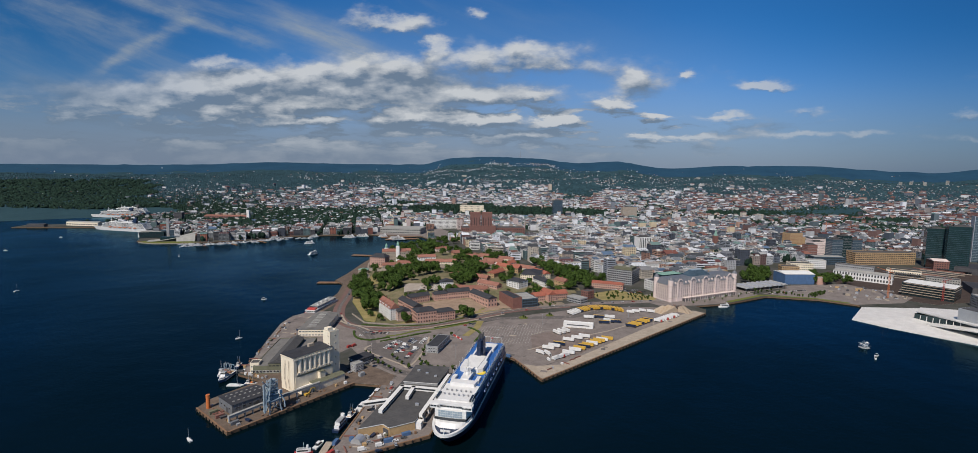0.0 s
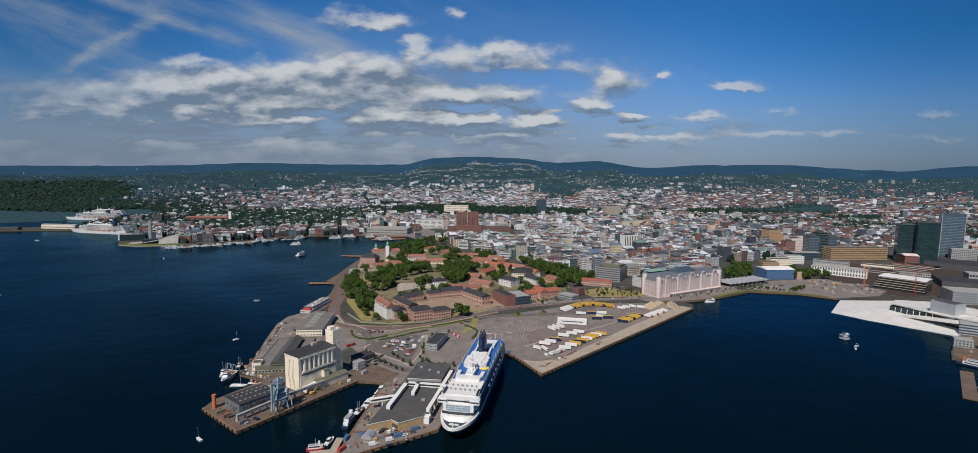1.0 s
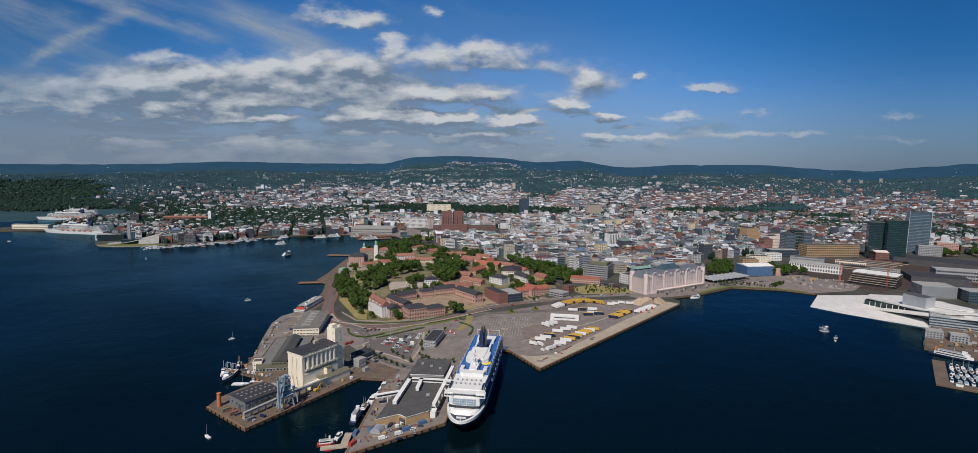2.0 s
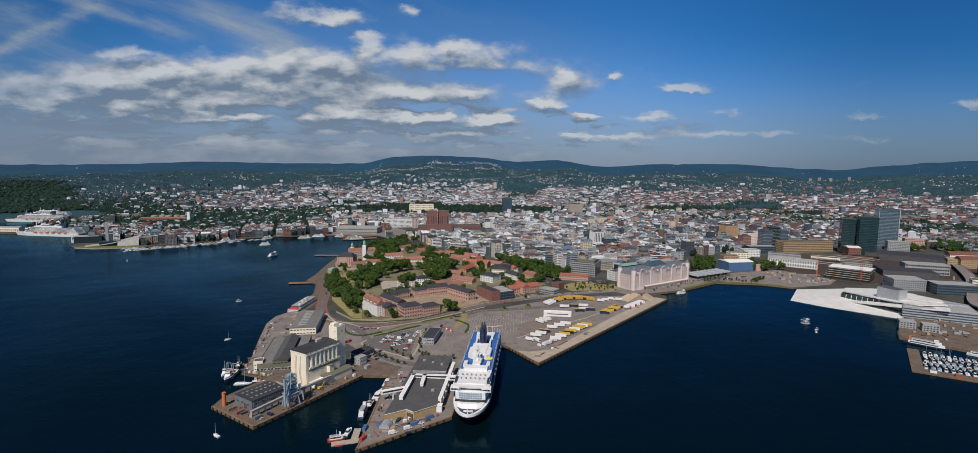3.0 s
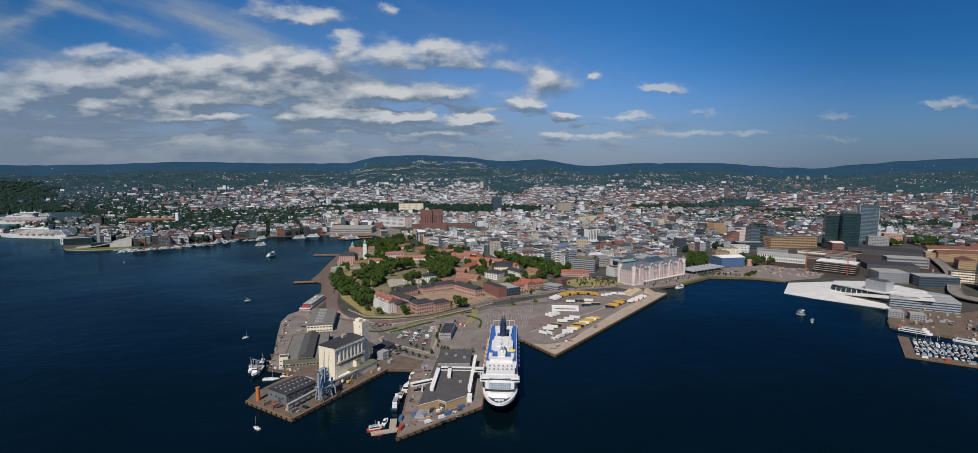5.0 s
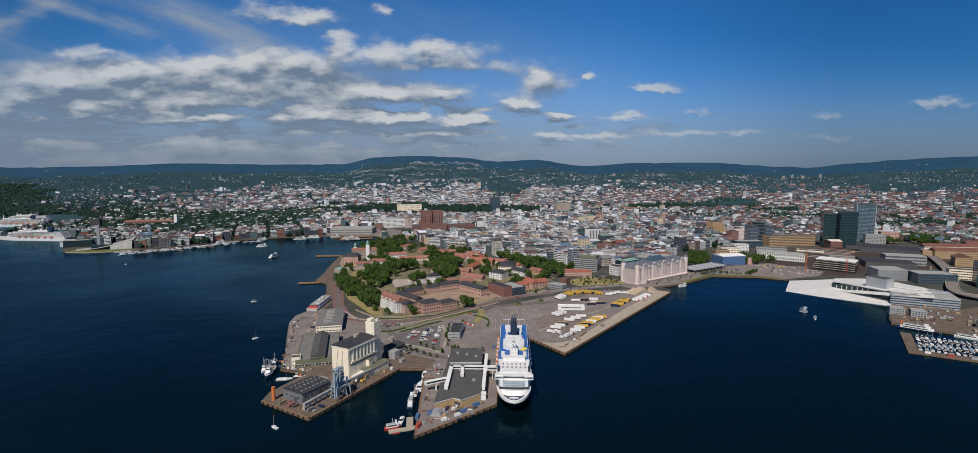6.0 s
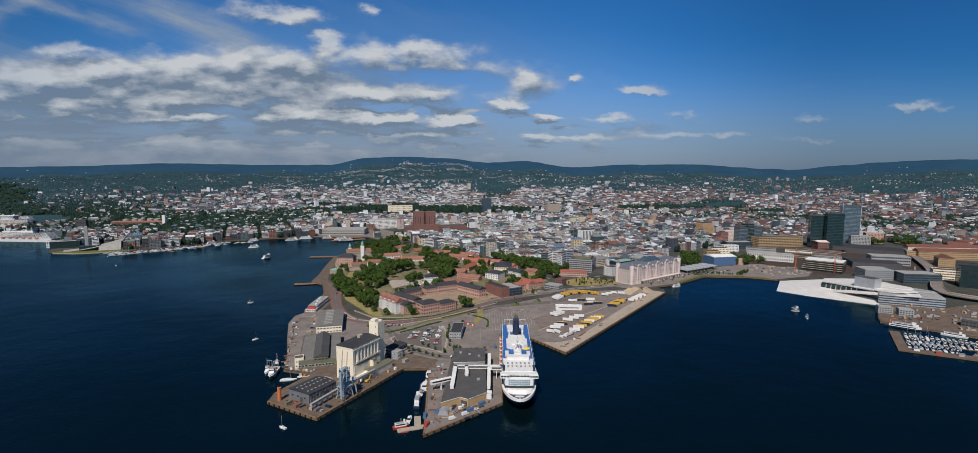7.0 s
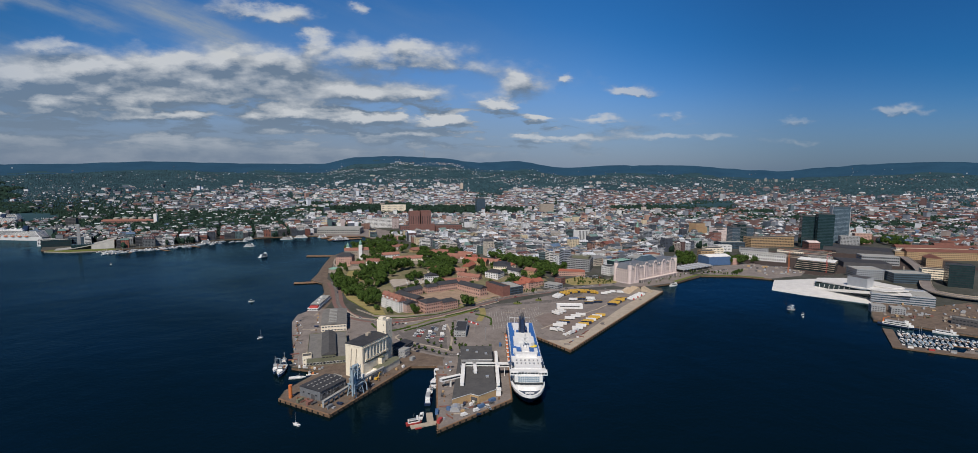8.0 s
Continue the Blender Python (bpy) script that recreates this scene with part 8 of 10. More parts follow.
hall("gabled_brick", "ochre brick house with a broad gable", "building", 944, 766, QUAY, 26, 26, 17, -36, YELLOW_WALL, ROOF_TILE_DARK, "gable", 6, win=(4, 3.2, 1.6, 1.7), sides="SW", ridge="y")
hall("striped_office", "beige office with horizontal window bands", "office", 816, 664, QUAY, 40, 22, 17, -40, CREAM, ROOF_FELT, "flat", win=(4, 3.4, 3.0, 1.6), sides="SW", frame_mat=CREAM)
hall("dark_office", "dark glass office block with green bands", "office", 794, 610, QUAY, 32, 26, 36, -40, GLASS_GREEN, ROOF_SLATE, "flat", win=(9, 3.4, 3.0, 1.4), sides="SW", frame_mat=STEEL_BLUE)
for k in range(6):
    hall("tile_row", "long red-roofed tenement row", "building", 1110 + k * 34 + 60, 930 + k * 16 - 20, QUAY, 46, 15, 16, -28 + (k % 2) * 90, (YELLOW_WALL, CREAM, BRICK_WALL)[k % 3], ROOF_TILE_DARK, "gable", 5, win=(4, 3.2, 1.5, 1.8), sides="SW", group="tenement rows")
hall("long_tile_row", "very long ochre row under a deep red tile roof", "building", 1062, 818, QUAY, 190, 20, 17, -17, YELLOW_WALL, ROOF_TILE_DARK, "gable", 6, win=(4, 3.6, 1.8, 1.8), sides="SW")
hall("long_tile_row", "second ochre row with a red tile roof behind the first", "building", 1100, 872, QUAY, 190, 18, 17, -17, CREAM, ROOF_TILE_DARK, "gable", 6, win=(4, 3.6, 1.8, 1.8), sides="SW")
hall("quay_depot", "dark grey flat-roofed depot on the works quay", "depot", 566, 432, QUAY, 34, 12, 8, -58, DARK_GREY, ROOF_MID, "flat", win=(2, 3.0, 2.0, 1.2), sides="SW")
for x, y in ((516, 510), (530, 494)):
    hall("site_office", "grey stacked site office behind the opera quay", "office", x, y, QUAY, 16, 12, 8, -34, GREY_PAINT, ROOF_LIGHT, "flat", win=(3, 2.6, 1.6, 1.2), sides="SW", group="site offices")
strip("viaduct", curve([(1040, 930), (951, 825), (858, 724), (774, 649), (700, 585), (688, 555), (715, 515), (800, 470)]), 16.0, QUAY + 6.0, ASPHALT, "grey concrete road viaduct", "viaduct", deep=1.3)
VIADUCT = curve([(1040, 930), (951, 825), (858, 724), (774, 649), (700, 585), (688, 555), (715, 515), (800, 470)])
for side in (-1, 1):
    rail = []
    for (x0, y0), (x1, y1) in zip(VIADUCT, VIADUCT[1:]):
        n = math.hypot(x1 - x0, y1 - y0)
        rail.append((x0 - (y1 - y0) / n * 7.7 * side, y0 + (x1 - x0) / n * 7.7 * side))
    strip("parapet", rail, 0.5, QUAY + 7.0, CONCRETE, "pale concrete parapet of the viaduct", "parapet", deep=1.0)
for k in range(9):
    x, y = 720 + k * 32, 596 + k * 37
    pier = thing("viaduct_pier", x, y, QUAY, 45, "round concrete viaduct pier", "pier", "viaduct piers")
    part("column", Form().drum(0, 0, -1, 1.4, 7, sides=12), CONCRETE, pier)
sheet("pavement_works", [(556, 550), (618, 512), (690, 520), (700, 400), (640, 330), (577, 348), (521, 413), (475, 477), (490, 494)], QUAY - 0.02, Z1, PAVING, STONE, "dusty building ground beside the opera", "pavement")
sheet("pavement_station", [(560, 800), (640, 720), (800, 760), (1000, 700), (1100, 900), (900, 1010), (640, 960), (600, 880)], QUAY - 0.02, Z1 + 0.01, RAIL_BED, STONE, "dark railway and road ground by the station", "ground")
def on_pier(a, b):
    """A place on the marina: a metres along its outer quay, b metres in from it."""
    return 398 + 0.78 * a + 0.68 * b, 389 - 0.626 * a + 0.733 * b


sheet("pier_marina", [on_pier(*p) for p in ((0, 0), (260, 0), (260, 15), (10, 13), (10, 78), (0, 78))], -3, 1.2, PAVING, QUAY_WALL, "long brown marina quay bent round the berths", "pier")
sheet("pier_deck", [on_pier(*p) for p in ((62, 14), (250, 15), (250, 34), (70, 33))], -3, 1.1, ASPHALT, QUAY_WALL, "grey marina deck with parked cars", "pier")
for b_ in (39, 62):
    x, y = on_pier(11, b_)
    pon = thing("pontoon", x, y, 0, -38.7, "narrow grey floating pontoon between the berths", "pontoon", "marina pontoons")
    part("deck", Form().box(60, 0, -0.4, 118, 2.4, 1.0), QUAY_TOP, pon)
    for k in range(8):
        part("pile", Form().drum(6 + k * 15, 1.4, -3, 0.25, 5.6, sides=6), QUAY_WALL, pon)

# jetties and the city hall piers
def jetty(label, x0, y0, x1, y1, wide, h=1.4):
    n, a = math.hypot(x1 - x0, y1 - y0), math.degrees(math.atan2(y1 - y0, x1 - x0))
    root = thing("jetty", x0, y0, 0, a, label, "jetty", "jetties")
    part("deck", Form().box(n / 2, 0, h - 0.5, n, wide, 0.5), QUAY_TOP, root)
    for k in range(int(n / 8) + 1):
        for sgn in (-1, 1):
            part("pile", Form().drum(min(k * 8 + 1, n - 1), sgn * (wide / 2 - 0.6), -3, 0.35, h + 2.6, sides=6), QUAY_WALL, root)


jetty("timber jetty below the fortress promenade", -240, 826, -278, 824, 12)
jetty("dark timber jetty below the castle", -238, 1085, -292, 1092, 14)
jetty("long city pier in front of the city hall", -188, 1362, -272, 1338, 20)
jetty("long city pier beside the moored boats", -200, 1402, -292, 1378, 18)
jetty("short pontoon of the western marina", -640, 1250, -600, 1215, 5, 0.8)
jetty("short pontoon of the western marina", -590, 1296, -552, 1262, 5, 0.8)
jetty("short pontoon of the western marina", -690, 1236, -668, 1196, 5, 0.8)


def tower_crane(x, y, h, reach, turn, mat, label):
    root = thing("tower_crane", x, y, QUAY, turn, label, "crane", "tower cranes")
    for cx, cy in ((-.8, -.8), (.8, -.8), (.8, .8), (-.8, .8)):
        part("mast_leg", Form().tube([(cx, cy, -1), (cx, cy, h)], 0.16, 4), mat, root)
    part("bracing", Form().tube([((-.8, .8)[k % 2], (-.8, .8)[(k // 2) % 2], k * h / 14) for k in range(15)], 0.12, 4), mat, root)
    part("jib", Form().tube([(-reach * .3, 0, h), (reach, 0, h + 0.6)], 0.35, 4).tube([(0, 0, h + 6), (reach * .7, 0, h + 0.8)], 0.10, 4).tube([(0, 0, h + 6), (-reach * .3, 0, h + .2)], 0.10, 4), mat, root)
    part("apex", Form().tube([(0, 0, h), (0, 0, h + 6)], 0.3, 4), mat, root)
    part("counterweight", Form().box(-reach * .27, 0, h - 1.6, 2.4, 1.6, 1.8), CONCRETE, root)
    part("cabin", Form().box(1.6, 1.0, h - 2, 1.6, 1.4, 2), WHITE, root)


tower_crane(599, 757, 40, 34, 80, ORANGE, "slim orange tower crane over the building site")
tower_crane(668, 742, 30, 26, 30, RED, "dark red tower crane beside the glass block")
tower_crane(880, 1340, 52, 34, 20, ORANGE, "orange tower crane among city blocks")
rng = random.Random(31)
for k in range(120):
    x, y = rng.uniform(480, 660), rng.uniform(350, 540)
    if inside(x, y, [(556, 545), (612, 508), (680, 515), (640, 400), (578, 356), (524, 418), (482, 476), (494, 490)]):
        c = thing("site_hut", x, y, QUAY + 0.05, rng.choice((-30, 60)), "small site hut on the dusty building ground", "hut", "site huts")
        part("box", Form().box(0, 0, 0, rng.uniform(2.5, 6), rng.uniform(2.0, 2.6), rng.uniform(1.0, 2.7)), rng.choice((ALU, GREY_PAINT, GREY_PAINT, STONE, WOOD, CONCRETE, BRICK_DARK)), c)
for k in range(40):
    x, y = rng.uniform(520, 640), rng.uniform(735, 830)
    if inside(x, y, [(530, 735), (600, 730), (640, 760), (610, 830), (540, 830)]):
        c = thing("site_hut", x, y, QUAY + 0.05, rng.choice((-45, 45)), "site hut or stacked material by the bay shore", "hut", "site huts")
        part("box", Form().box(0, 0, 0, rng.uniform(3, 8), rng.uniform(2.2, 4), rng.uniform(0.8, 3.0)), rng.choice((ALU, GREY_PAINT, CONCRETE, STONE, WOOD, DARK_GREY, YELLOW)), c)
sheet("pavement_shore", [(422, 776), (488, 745), (524, 716), (600, 728), (640, 760), (600, 850), (520, 840)], QUAY - 0.02, Z1 + 0.02, ASPHALT, STONE, "dusty grey building ground along the bay shore", "pavement")


# ---- more of the old town edge and the fortress ----
hall("ministry_office", "large grey office with dark window bands and a stepped roof", "office", 227, 852, QUAY, 42, 40, 22, -33, GREY_PAINT, ROOF_FELT, "flat", win=(6, 3.0, 2.5, 1.9), sides="SEW", frame_mat=GREY_PAINT)
off = bpy.data.objects["ministry_office"]
part("roof_storey", Form().box(2, 3, 22, 30, 26, 4.0), GREEN_PAINT, off)
part("roof_plant", Form().box(-6, 6, 26, 9, 8, 2.6).box(8, 2, 26, 7, 6, 2.0), ROOF_LIGHT, off)
for x, y, w, d, h, turn, wall, roof, lab in ((292, 822, 44, 22, 21, 25, GLASS_GREEN, COPPER, "office with dark glass and a green copper roof"), (340, 842, 40, 24, 23, 25, ALU, ROOF_LIGHT, "pale metal-clad office with window bands"),
                                             (386, 866, 34, 24, 19, 25, YELLOW_WALL, ROOF_LIGHT, "ochre rendered office with a pale roof"), (404, 902, 30, 22, 17, 20, BRICK_DARK, ROOF_TILE, "brown brick house with a red roof"), (262, 800, 22, 18, 15, 25, WHITE, ROOF_SLATE, "white house behind the great warehouse")):
    hall("harbour_block", lab, "office", x, y, QUAY, w, d, h, turn, wall, roof, "flat", win=(int(h / 3.6), 3.0, 2.0, 1.7), sides="SEW", group="harbour offices")
rng = random.Random(77)
NEAR_HOMES = [(-46, 828, 30, 11, 5.5, 20, CREAM, ROOF_TILE), (-10, 812, 26, 11, 5.0, -34, BRICK_WALL, ROOF_TILE), (92, 880, 36, 13, 8.0, -60, CREAM, ROOF_TILE_BRIGHT), (-120, 985, 34, 12, 7.0, 18, WHITE, ROOF_TILE),
              (-14, 1034, 34, 13, 8.5, -24, BRICK_WALL, ROOF_TILE), (36, 1012, 30, 13, 9.0, -24, CREAM, ROOF_TILE), (-100, 1100, 30, 12, 7.0, 24, PINK_STONE, ROOF_TILE), (-164, 1092, 26, 11, 6.5, 8, STONE, ROOF_TILE),
              (84, 794, 32, 12, 7.5, -62, WHITE, ROOF_SLATE), (118, 808, 22, 14, 9.0, -52, YELLOW_WALL, ROOF_TILE), (40, 958, 28, 12, 7.5, 52, CREAM, ROOF_TILE_BRIGHT), (-4, 930, 30, 11, 6.0, -8, BRICK_WALL, ROOF_TILE)]
for x, y, w, d, h, turn, wall, roof in NEAR_HOMES:
    hall("fort_house", "old two-storey fortress house with a clay tile roof", "house", x, y, set_on(x, y), w, d, h, turn, wall, roof, "gable", 4.6, win=(2, 3.0, 1.2, 1.6), sides="SEW", group="fortress houses", chimneys=1)
HOMES = [(ob.matrix_basis.translation.x, ob.matrix_basis.translation.y) for ob in bpy.data.objects if ob.name.split(".")[0] in ("fort_house", "low_barrack", "yellow_villa", "white_villa", "castle_hall", "castle_range", "long_hall", "north_hall")]
YARD = [(-121, 727), (-92, 752), (-60, 742), (-46, 765), (-62, 822), (-73, 850), (-92, 836), (-108, 813), (-128, 772)]
done = 0
while done < 84:
    x, y = rng.uniform(-215, 150), rng.uniform(730, 1190)
    if inside(x, y, FORT) and not inside(x, y, YARD) and all(math.hypot(x - a, y - b) > 17 for a, b in HOMES) and noise.noise((x / 60, y / 60, 2)) > -0.12:
        done += 1
        tree(rng.randrange(7), x, y, fort_z(x, y) - 0.1, rng.uniform(0.75, 1.3), rng.uniform(0, 360), group="fortress trees")
grove([(545, 915), (600, 890), (625, 850), (590, 838), (540, 862)], 12, 1.0, 1.4, 9.0, "shore trees")
grove([(1060, 1030), (1180, 1120), (1250, 1110), (1190, 1050), (1110, 1000)], 14, 1.1, 1.5, 12.0, "station trees")
for x, y, w, d, h, turn, wall in ((1042, 1046, 44, 16, 22, -24, GREY_PAINT), (1098, 1060, 40, 16, 26, -24, BRICK_WALL), (1010, 1150, 46, 16, 24, 14, GREY_PAINT), (1128, 1120, 40, 16, 20, 14, WHITE), (598, 978, 40, 22, 13, -8, CREAM), (640, 1000, 34, 20, 15, -8, WHITE),
                                  (560, 948, 30, 18, 12, -8, YELLOW_WALL), (700, 972, 60, 18, 10, -40, GREY_PAINT), (760, 930, 50, 20, 9, -40, CREAM), (730, 820, 40, 22, 9, -50, GREY_PAINT), (780, 870, 44, 18, 8, -40, ROOF_LIGHT)):
    hall("city_block", "city block near the station with rows of windows", "building", x, y, QUAY, w, d, h, turn, wall, ROOF_LIGHT if h > 14 else ROOF_FELT, "flat", win=(max(2, int(h / 3.6)), 3.2, 1.7, 1.6), sides="SW", group="station blocks")
hall("palace", "long cream palace with rows of windows above the park", "palace", -77, 2226, QUAY, 104, 26, 27, 4, CREAM, ROOF_LIGHT, "flat", win=(3, 5.0, 2.0, 3.6), sides="S")
sheet("pavement_city_square", [(-329, 1427), (-255, 1413), (-184, 1401), (-155, 1345), (-100, 1385), (-85, 1450), (-148, 1575), (-300, 1560), (-335, 1490)], QUAY - 0.02, Z1, ASPHALT, CONCRETE, "grey paved square beside the city piers", "pavement")
hall("grey_market_hall", "long low grey-white hall with a flat roof by the piers", "hall", -248, 1482, QUAY, 118, 60, 15, -9, ROOF_LIGHT, ROOF_LIGHT, "flat", win=(2, 5.0, 3.6, 2.2), sides="SE")
hall("white_corner_block", "large white six-storey block with a pale roof", "building", -140, 1612, QUAY, 92, 44, 25, 8, WHITE, ROOF_LIGHT, "flat", win=(6, 3.6, 2.2, 1.8), sides="SEW")
grove([(-150, 1225), (-85, 1235), (-62, 1390), (-120, 1400), (-138, 1330)], 15, 1.0, 1.4, 12.0, "city square trees")
for k in range(7):
    p = thing("platform_roof", 735 + k * 22, 905 + k * 10, QUAY, -44, "long dark platform canopy over the railway tracks", "canopy", "platform canopies")
    part("roof", Form().gable(0, 0, 5.2, 74, 7.5, 0.9, over=0.2), (ROOF_SLATE, DARK_GREY, BRICK_DARK)[k % 3], p)
    part("platform", Form().box(0, 0, -0.5, 74, 6.0, 1.4), CONCRETE, p)
    for q in range(6):
        part("column", Form().box(-32 + q * 12.8, 0, 0.9, 0.5, 0.5, 4.4), GREY_PAINT, p)
sheet("pavement_warehouse", [(238, 700), (288, 702), (334, 716), (412, 764), (400, 808), (385, 828), (330, 806), (236, 762), (222, 728)], QUAY - 0.02, QUAY + 0.035, ASPHALT, STONE, "grey paved quay round the great warehouse", "pavement")
strip("verge_shore", [(345, 724), (416, 767), (486, 749), (520, 724)], 7.0, QUAY + 0.12, GRASS, "narrow grass bank along the bay shore", "verge")


# ---- cars, lorries, trailers ----
wheel = Form()
wheel.tube([(0, -0.14, 0), (0, 0.14, 0)], 0.36, 12)
wheel_ob = wheel.make("wheel", TYRE)
WHEEL = wheel_ob.data
bpy.data.objects.remove(wheel_ob)


def make_car(paint, estate, label):
    root = thing("car", 0, 0, -50, 0, label, "car", "parked cars")
    w, n = 1.78, 4.4
    side = [(-2.2, 0.35), (2.2, 0.35), (2.2, 0.72), (1.9, 0.86), (0.95, 0.95), (-2.1, 0.98), (-2.2, 0.8)]
    f = Form()
    for sgn in (-1, 1):
        ring = [(x, sgn * w / 2, z) for x, z in side]
        f.face(ring if sgn < 0 else ring[::-1])
    for i in range(len(side)):
        (x0, z0), (x1, z1) = side[i], side[(i + 1) % len(side)]
        f.face([(x0, w / 2, z0), (x0, -w / 2, z0), (x1, -w / 2, z1), (x1, w / 2, z1)][::-1])
    part("body", f, paint, root)
    back = -1.95 if estate else -1.5
    cab = [(-2.0 if estate else -1.75, -0.8), (0.95, -0.8), (0.95, 0.8), (-2.0 if estate else -1.75, 0.8)]
    part("glasshouse", Form().prism(cab, 0.9, 1.38, taper=[(back, -0.62), (0.25, -0.62), (0.25, 0.62), (back, 0.62)]), GLASS, root)
    part("roof", Form().prism([(back - 0.02, -0.64), (0.27, -0.64), (0.27, 0.64), (back - 0.02, 0.64)], 1.38, 1.45), paint, root)
    for x in (-1.35, 1.35):
        for y in (-0.85, 0.85):
            share("wheel", WHEEL, pose(x, y, 0.36), root)
    return root


def make_van(label, paint):
    root = thing("van", 0, 0, -50, 0, label, "van", "parked vans")
    part("body", Form().prism([(-2.9, -1.0), (1.7, -1.0), (1.7, 1.0), (-2.9, 1.0)], 0.4, 2.5, taper=[(-2.85, -0.9), (1.4, -0.9), (1.4, 0.9), (-2.85, 0.9)]), paint, root)
    part("bonnet", Form().prism([(1.7, -1.0), (2.9, -0.95), (2.9, 0.95), (1.7, 1.0)], 0.4, 1.2, taper=[(1.5, -0.95), (2.7, -0.85), (2.7, 0.85), (1.5, 0.95)]), paint, root)
    part("windscreen", Form().prism([(1.45, -0.85), (2.3, -0.85), (2.3, 0.85), (1.45, 0.85)], 1.2, 2.1, taper=[(1.35, -0.78), (1.55, -0.78), (1.55, 0.78), (1.35, 0.78)]), GLASS, root)
    for x in (-1.8, 1.9):
        for y in (-0.92, 0.92):
            share("wheel", WHEEL, pose(x, y, 0.36), root)
    return root


def make_trailer(label, box_mat, roof_mat):
    root = thing("lorry_trailer", 0, 0, -50, 0, label, "trailer", "parked trailers")
    part("box", Form().box(0, 0, 1.15, 12.4, 2.45, 2.7), box_mat, root)
    part("roof", Form().box(0, 0, 3.85, 12.5, 2.5, 0.12), roof_mat, root)
    part("chassis", Form().box(0, 0, 0.85, 12.2, 1.1, 0.3), DARK_GREY, root)
    part("end_door", Form().box(-6.24, 0, 1.3, 0.06, 2.2, 2.4), GREY_PAINT, root)
    part("skirt", Form().box(0.5, 0, 0.45, 5, 2.4, 0.5), DARK_GREY, root)
    part("bogie", Form().prism([(-5.7, -1.15), (-2.1, -1.15), (-2.1, 1.15), (-5.7, 1.15)], 0, 0.86, taper=[(-5.4, -1.15), (-2.4, -1.15), (-2.4, 1.15), (-5.4, 1.15)]), TYRE, root)
    part("landing_leg", Form().box(4.4, 0, 0, 0.2, 1.8, 0.9), DARK_GREY, root)
    return root


def make_lorry(label, box_mat, cab_mat):
    root = thing("lorry", 0, 0, -50, 0, label, "lorry", "parked lorries")
    part("box", Form().box(-1.2, 0, 1.1, 7.6, 2.5, 2.7), box_mat, root)
    part("chassis", Form().box(0, 0, 0.6, 10, 1.2, 0.5), DARK_GREY, root)
    part("cab", Form().prism([(2.9, -1.2), (4.9, -1.2), (4.9, 1.2), (2.9, 1.2)], 0.5, 3.1, taper=[(2.9, -1.15), (4.6, -1.15), (4.6, 1.15), (2.9, 1.15)]), cab_mat, root)
    part("windscreen", Form().box(4.78, 0, 1.75, 0.16, 2.1, 0.9), GLASS, root)
    for x in (-3.4, -2.3, 3.8):
        for y in (-1.05, 1.05):
            share("wheel", WHEEL, pose(x, y, 0.5) @ Matrix.Scale(1.38, 4), root)
    return root


used = {}


def park(make, key, x, y, z, turn, *args):
    """The first of a kind is built, the others are copies."""
    m = pose(x, y, z, 0, 0, turn)
    if key not in used:
        used[key] = make(*args)
        used[key].matrix_basis = m
        return used[key]
    return copy_thing(used[key], m)


PAINTS = {"white": WHITE, "silver": ALU, "black": DARK_GREY, "red": RED, "navy": NAVY}
rng = random.Random(8)


def car(x, y, turn, colour=None, z=QUAY + 0.12):
    colour = colour or rng.choices(list(PAINTS), (5, 4, 4, 1.3, 1.5))[0]
    estate = rng.random() < 0.5
    park(make_car, ("car", colour, estate), x, y, z, turn, PAINTS[colour], estate, "%s parked %s car with dark windows" % (colour, "estate" if estate else "saloon"))


def van(x, y, turn, z=QUAY + 0.12):
    park(make_van, "van", x, y, z, turn, "white delivery van parked on the asphalt", WHITE)


# the car park: three double rows
for (x0, y0, x1, y1, n) in ((-105, 517, -97, 541, 7), (-100, 515, -93, 537, 6), (-92, 505, -81, 546, 12), (-87.5, 503, -76.5, 544, 12), (-79, 490, -67, 549, 16)):
    ang = math.degrees(math.atan2(y1 - y0, x1 - x0))
    for k in range(n):
        if rng.random() < 0.86:
            t = k / (n - 1)
            x, y = x0 + (x1 - x0) * t, y0 + (y1 - y0) * t
            if rng.random() < 0.10:
                van(x, y, ang - 90 + rng.uniform(-3, 3))
            else:
                car(x, y, ang + rng.choice((90, -90)) + rng.uniform(-3, 3))
for x, y, a in ((-66, 452, 70), (-72, 410, 75), (-79, 412, 75), (-80, 420, 75), (-81, 428, 75), (-127, 462, 50), (-124, 452, 50), (-105, 468, 40), (-140, 556, 20), (-136, 566, 30), (-132, 571, 20), (-122, 572, 15), (-128, 562, 10), (-20, 604, 20), (-26, 598, 20),
                (-8, 624, 30), (20, 652, 32), (52, 668, 20), (90, 690, 14), (-166, 600, -40), (-186, 640, -60), (-204, 742, -85), (-70, 322, 30), (-61, 335, 20), (-56, 339, 15), (-70, 336, 60), (-78, 333, 20), (-60, 330, 110), (-64, 338, 80)):
    car(x, y, a)
for k in range(10):
    car(-130 + k * 3.3, 486 + k * 0.5 - 14 * (k % 2), 55)
# fortress and warehouse car parks
for k in range(26):
    car(-100 + (k % 9) * 5.2, 742 + (k // 9) * 14 + rng.uniform(-1, 1), 80 + rng.uniform(-5, 5), z=fort_z(-80, 765) + 1.05)
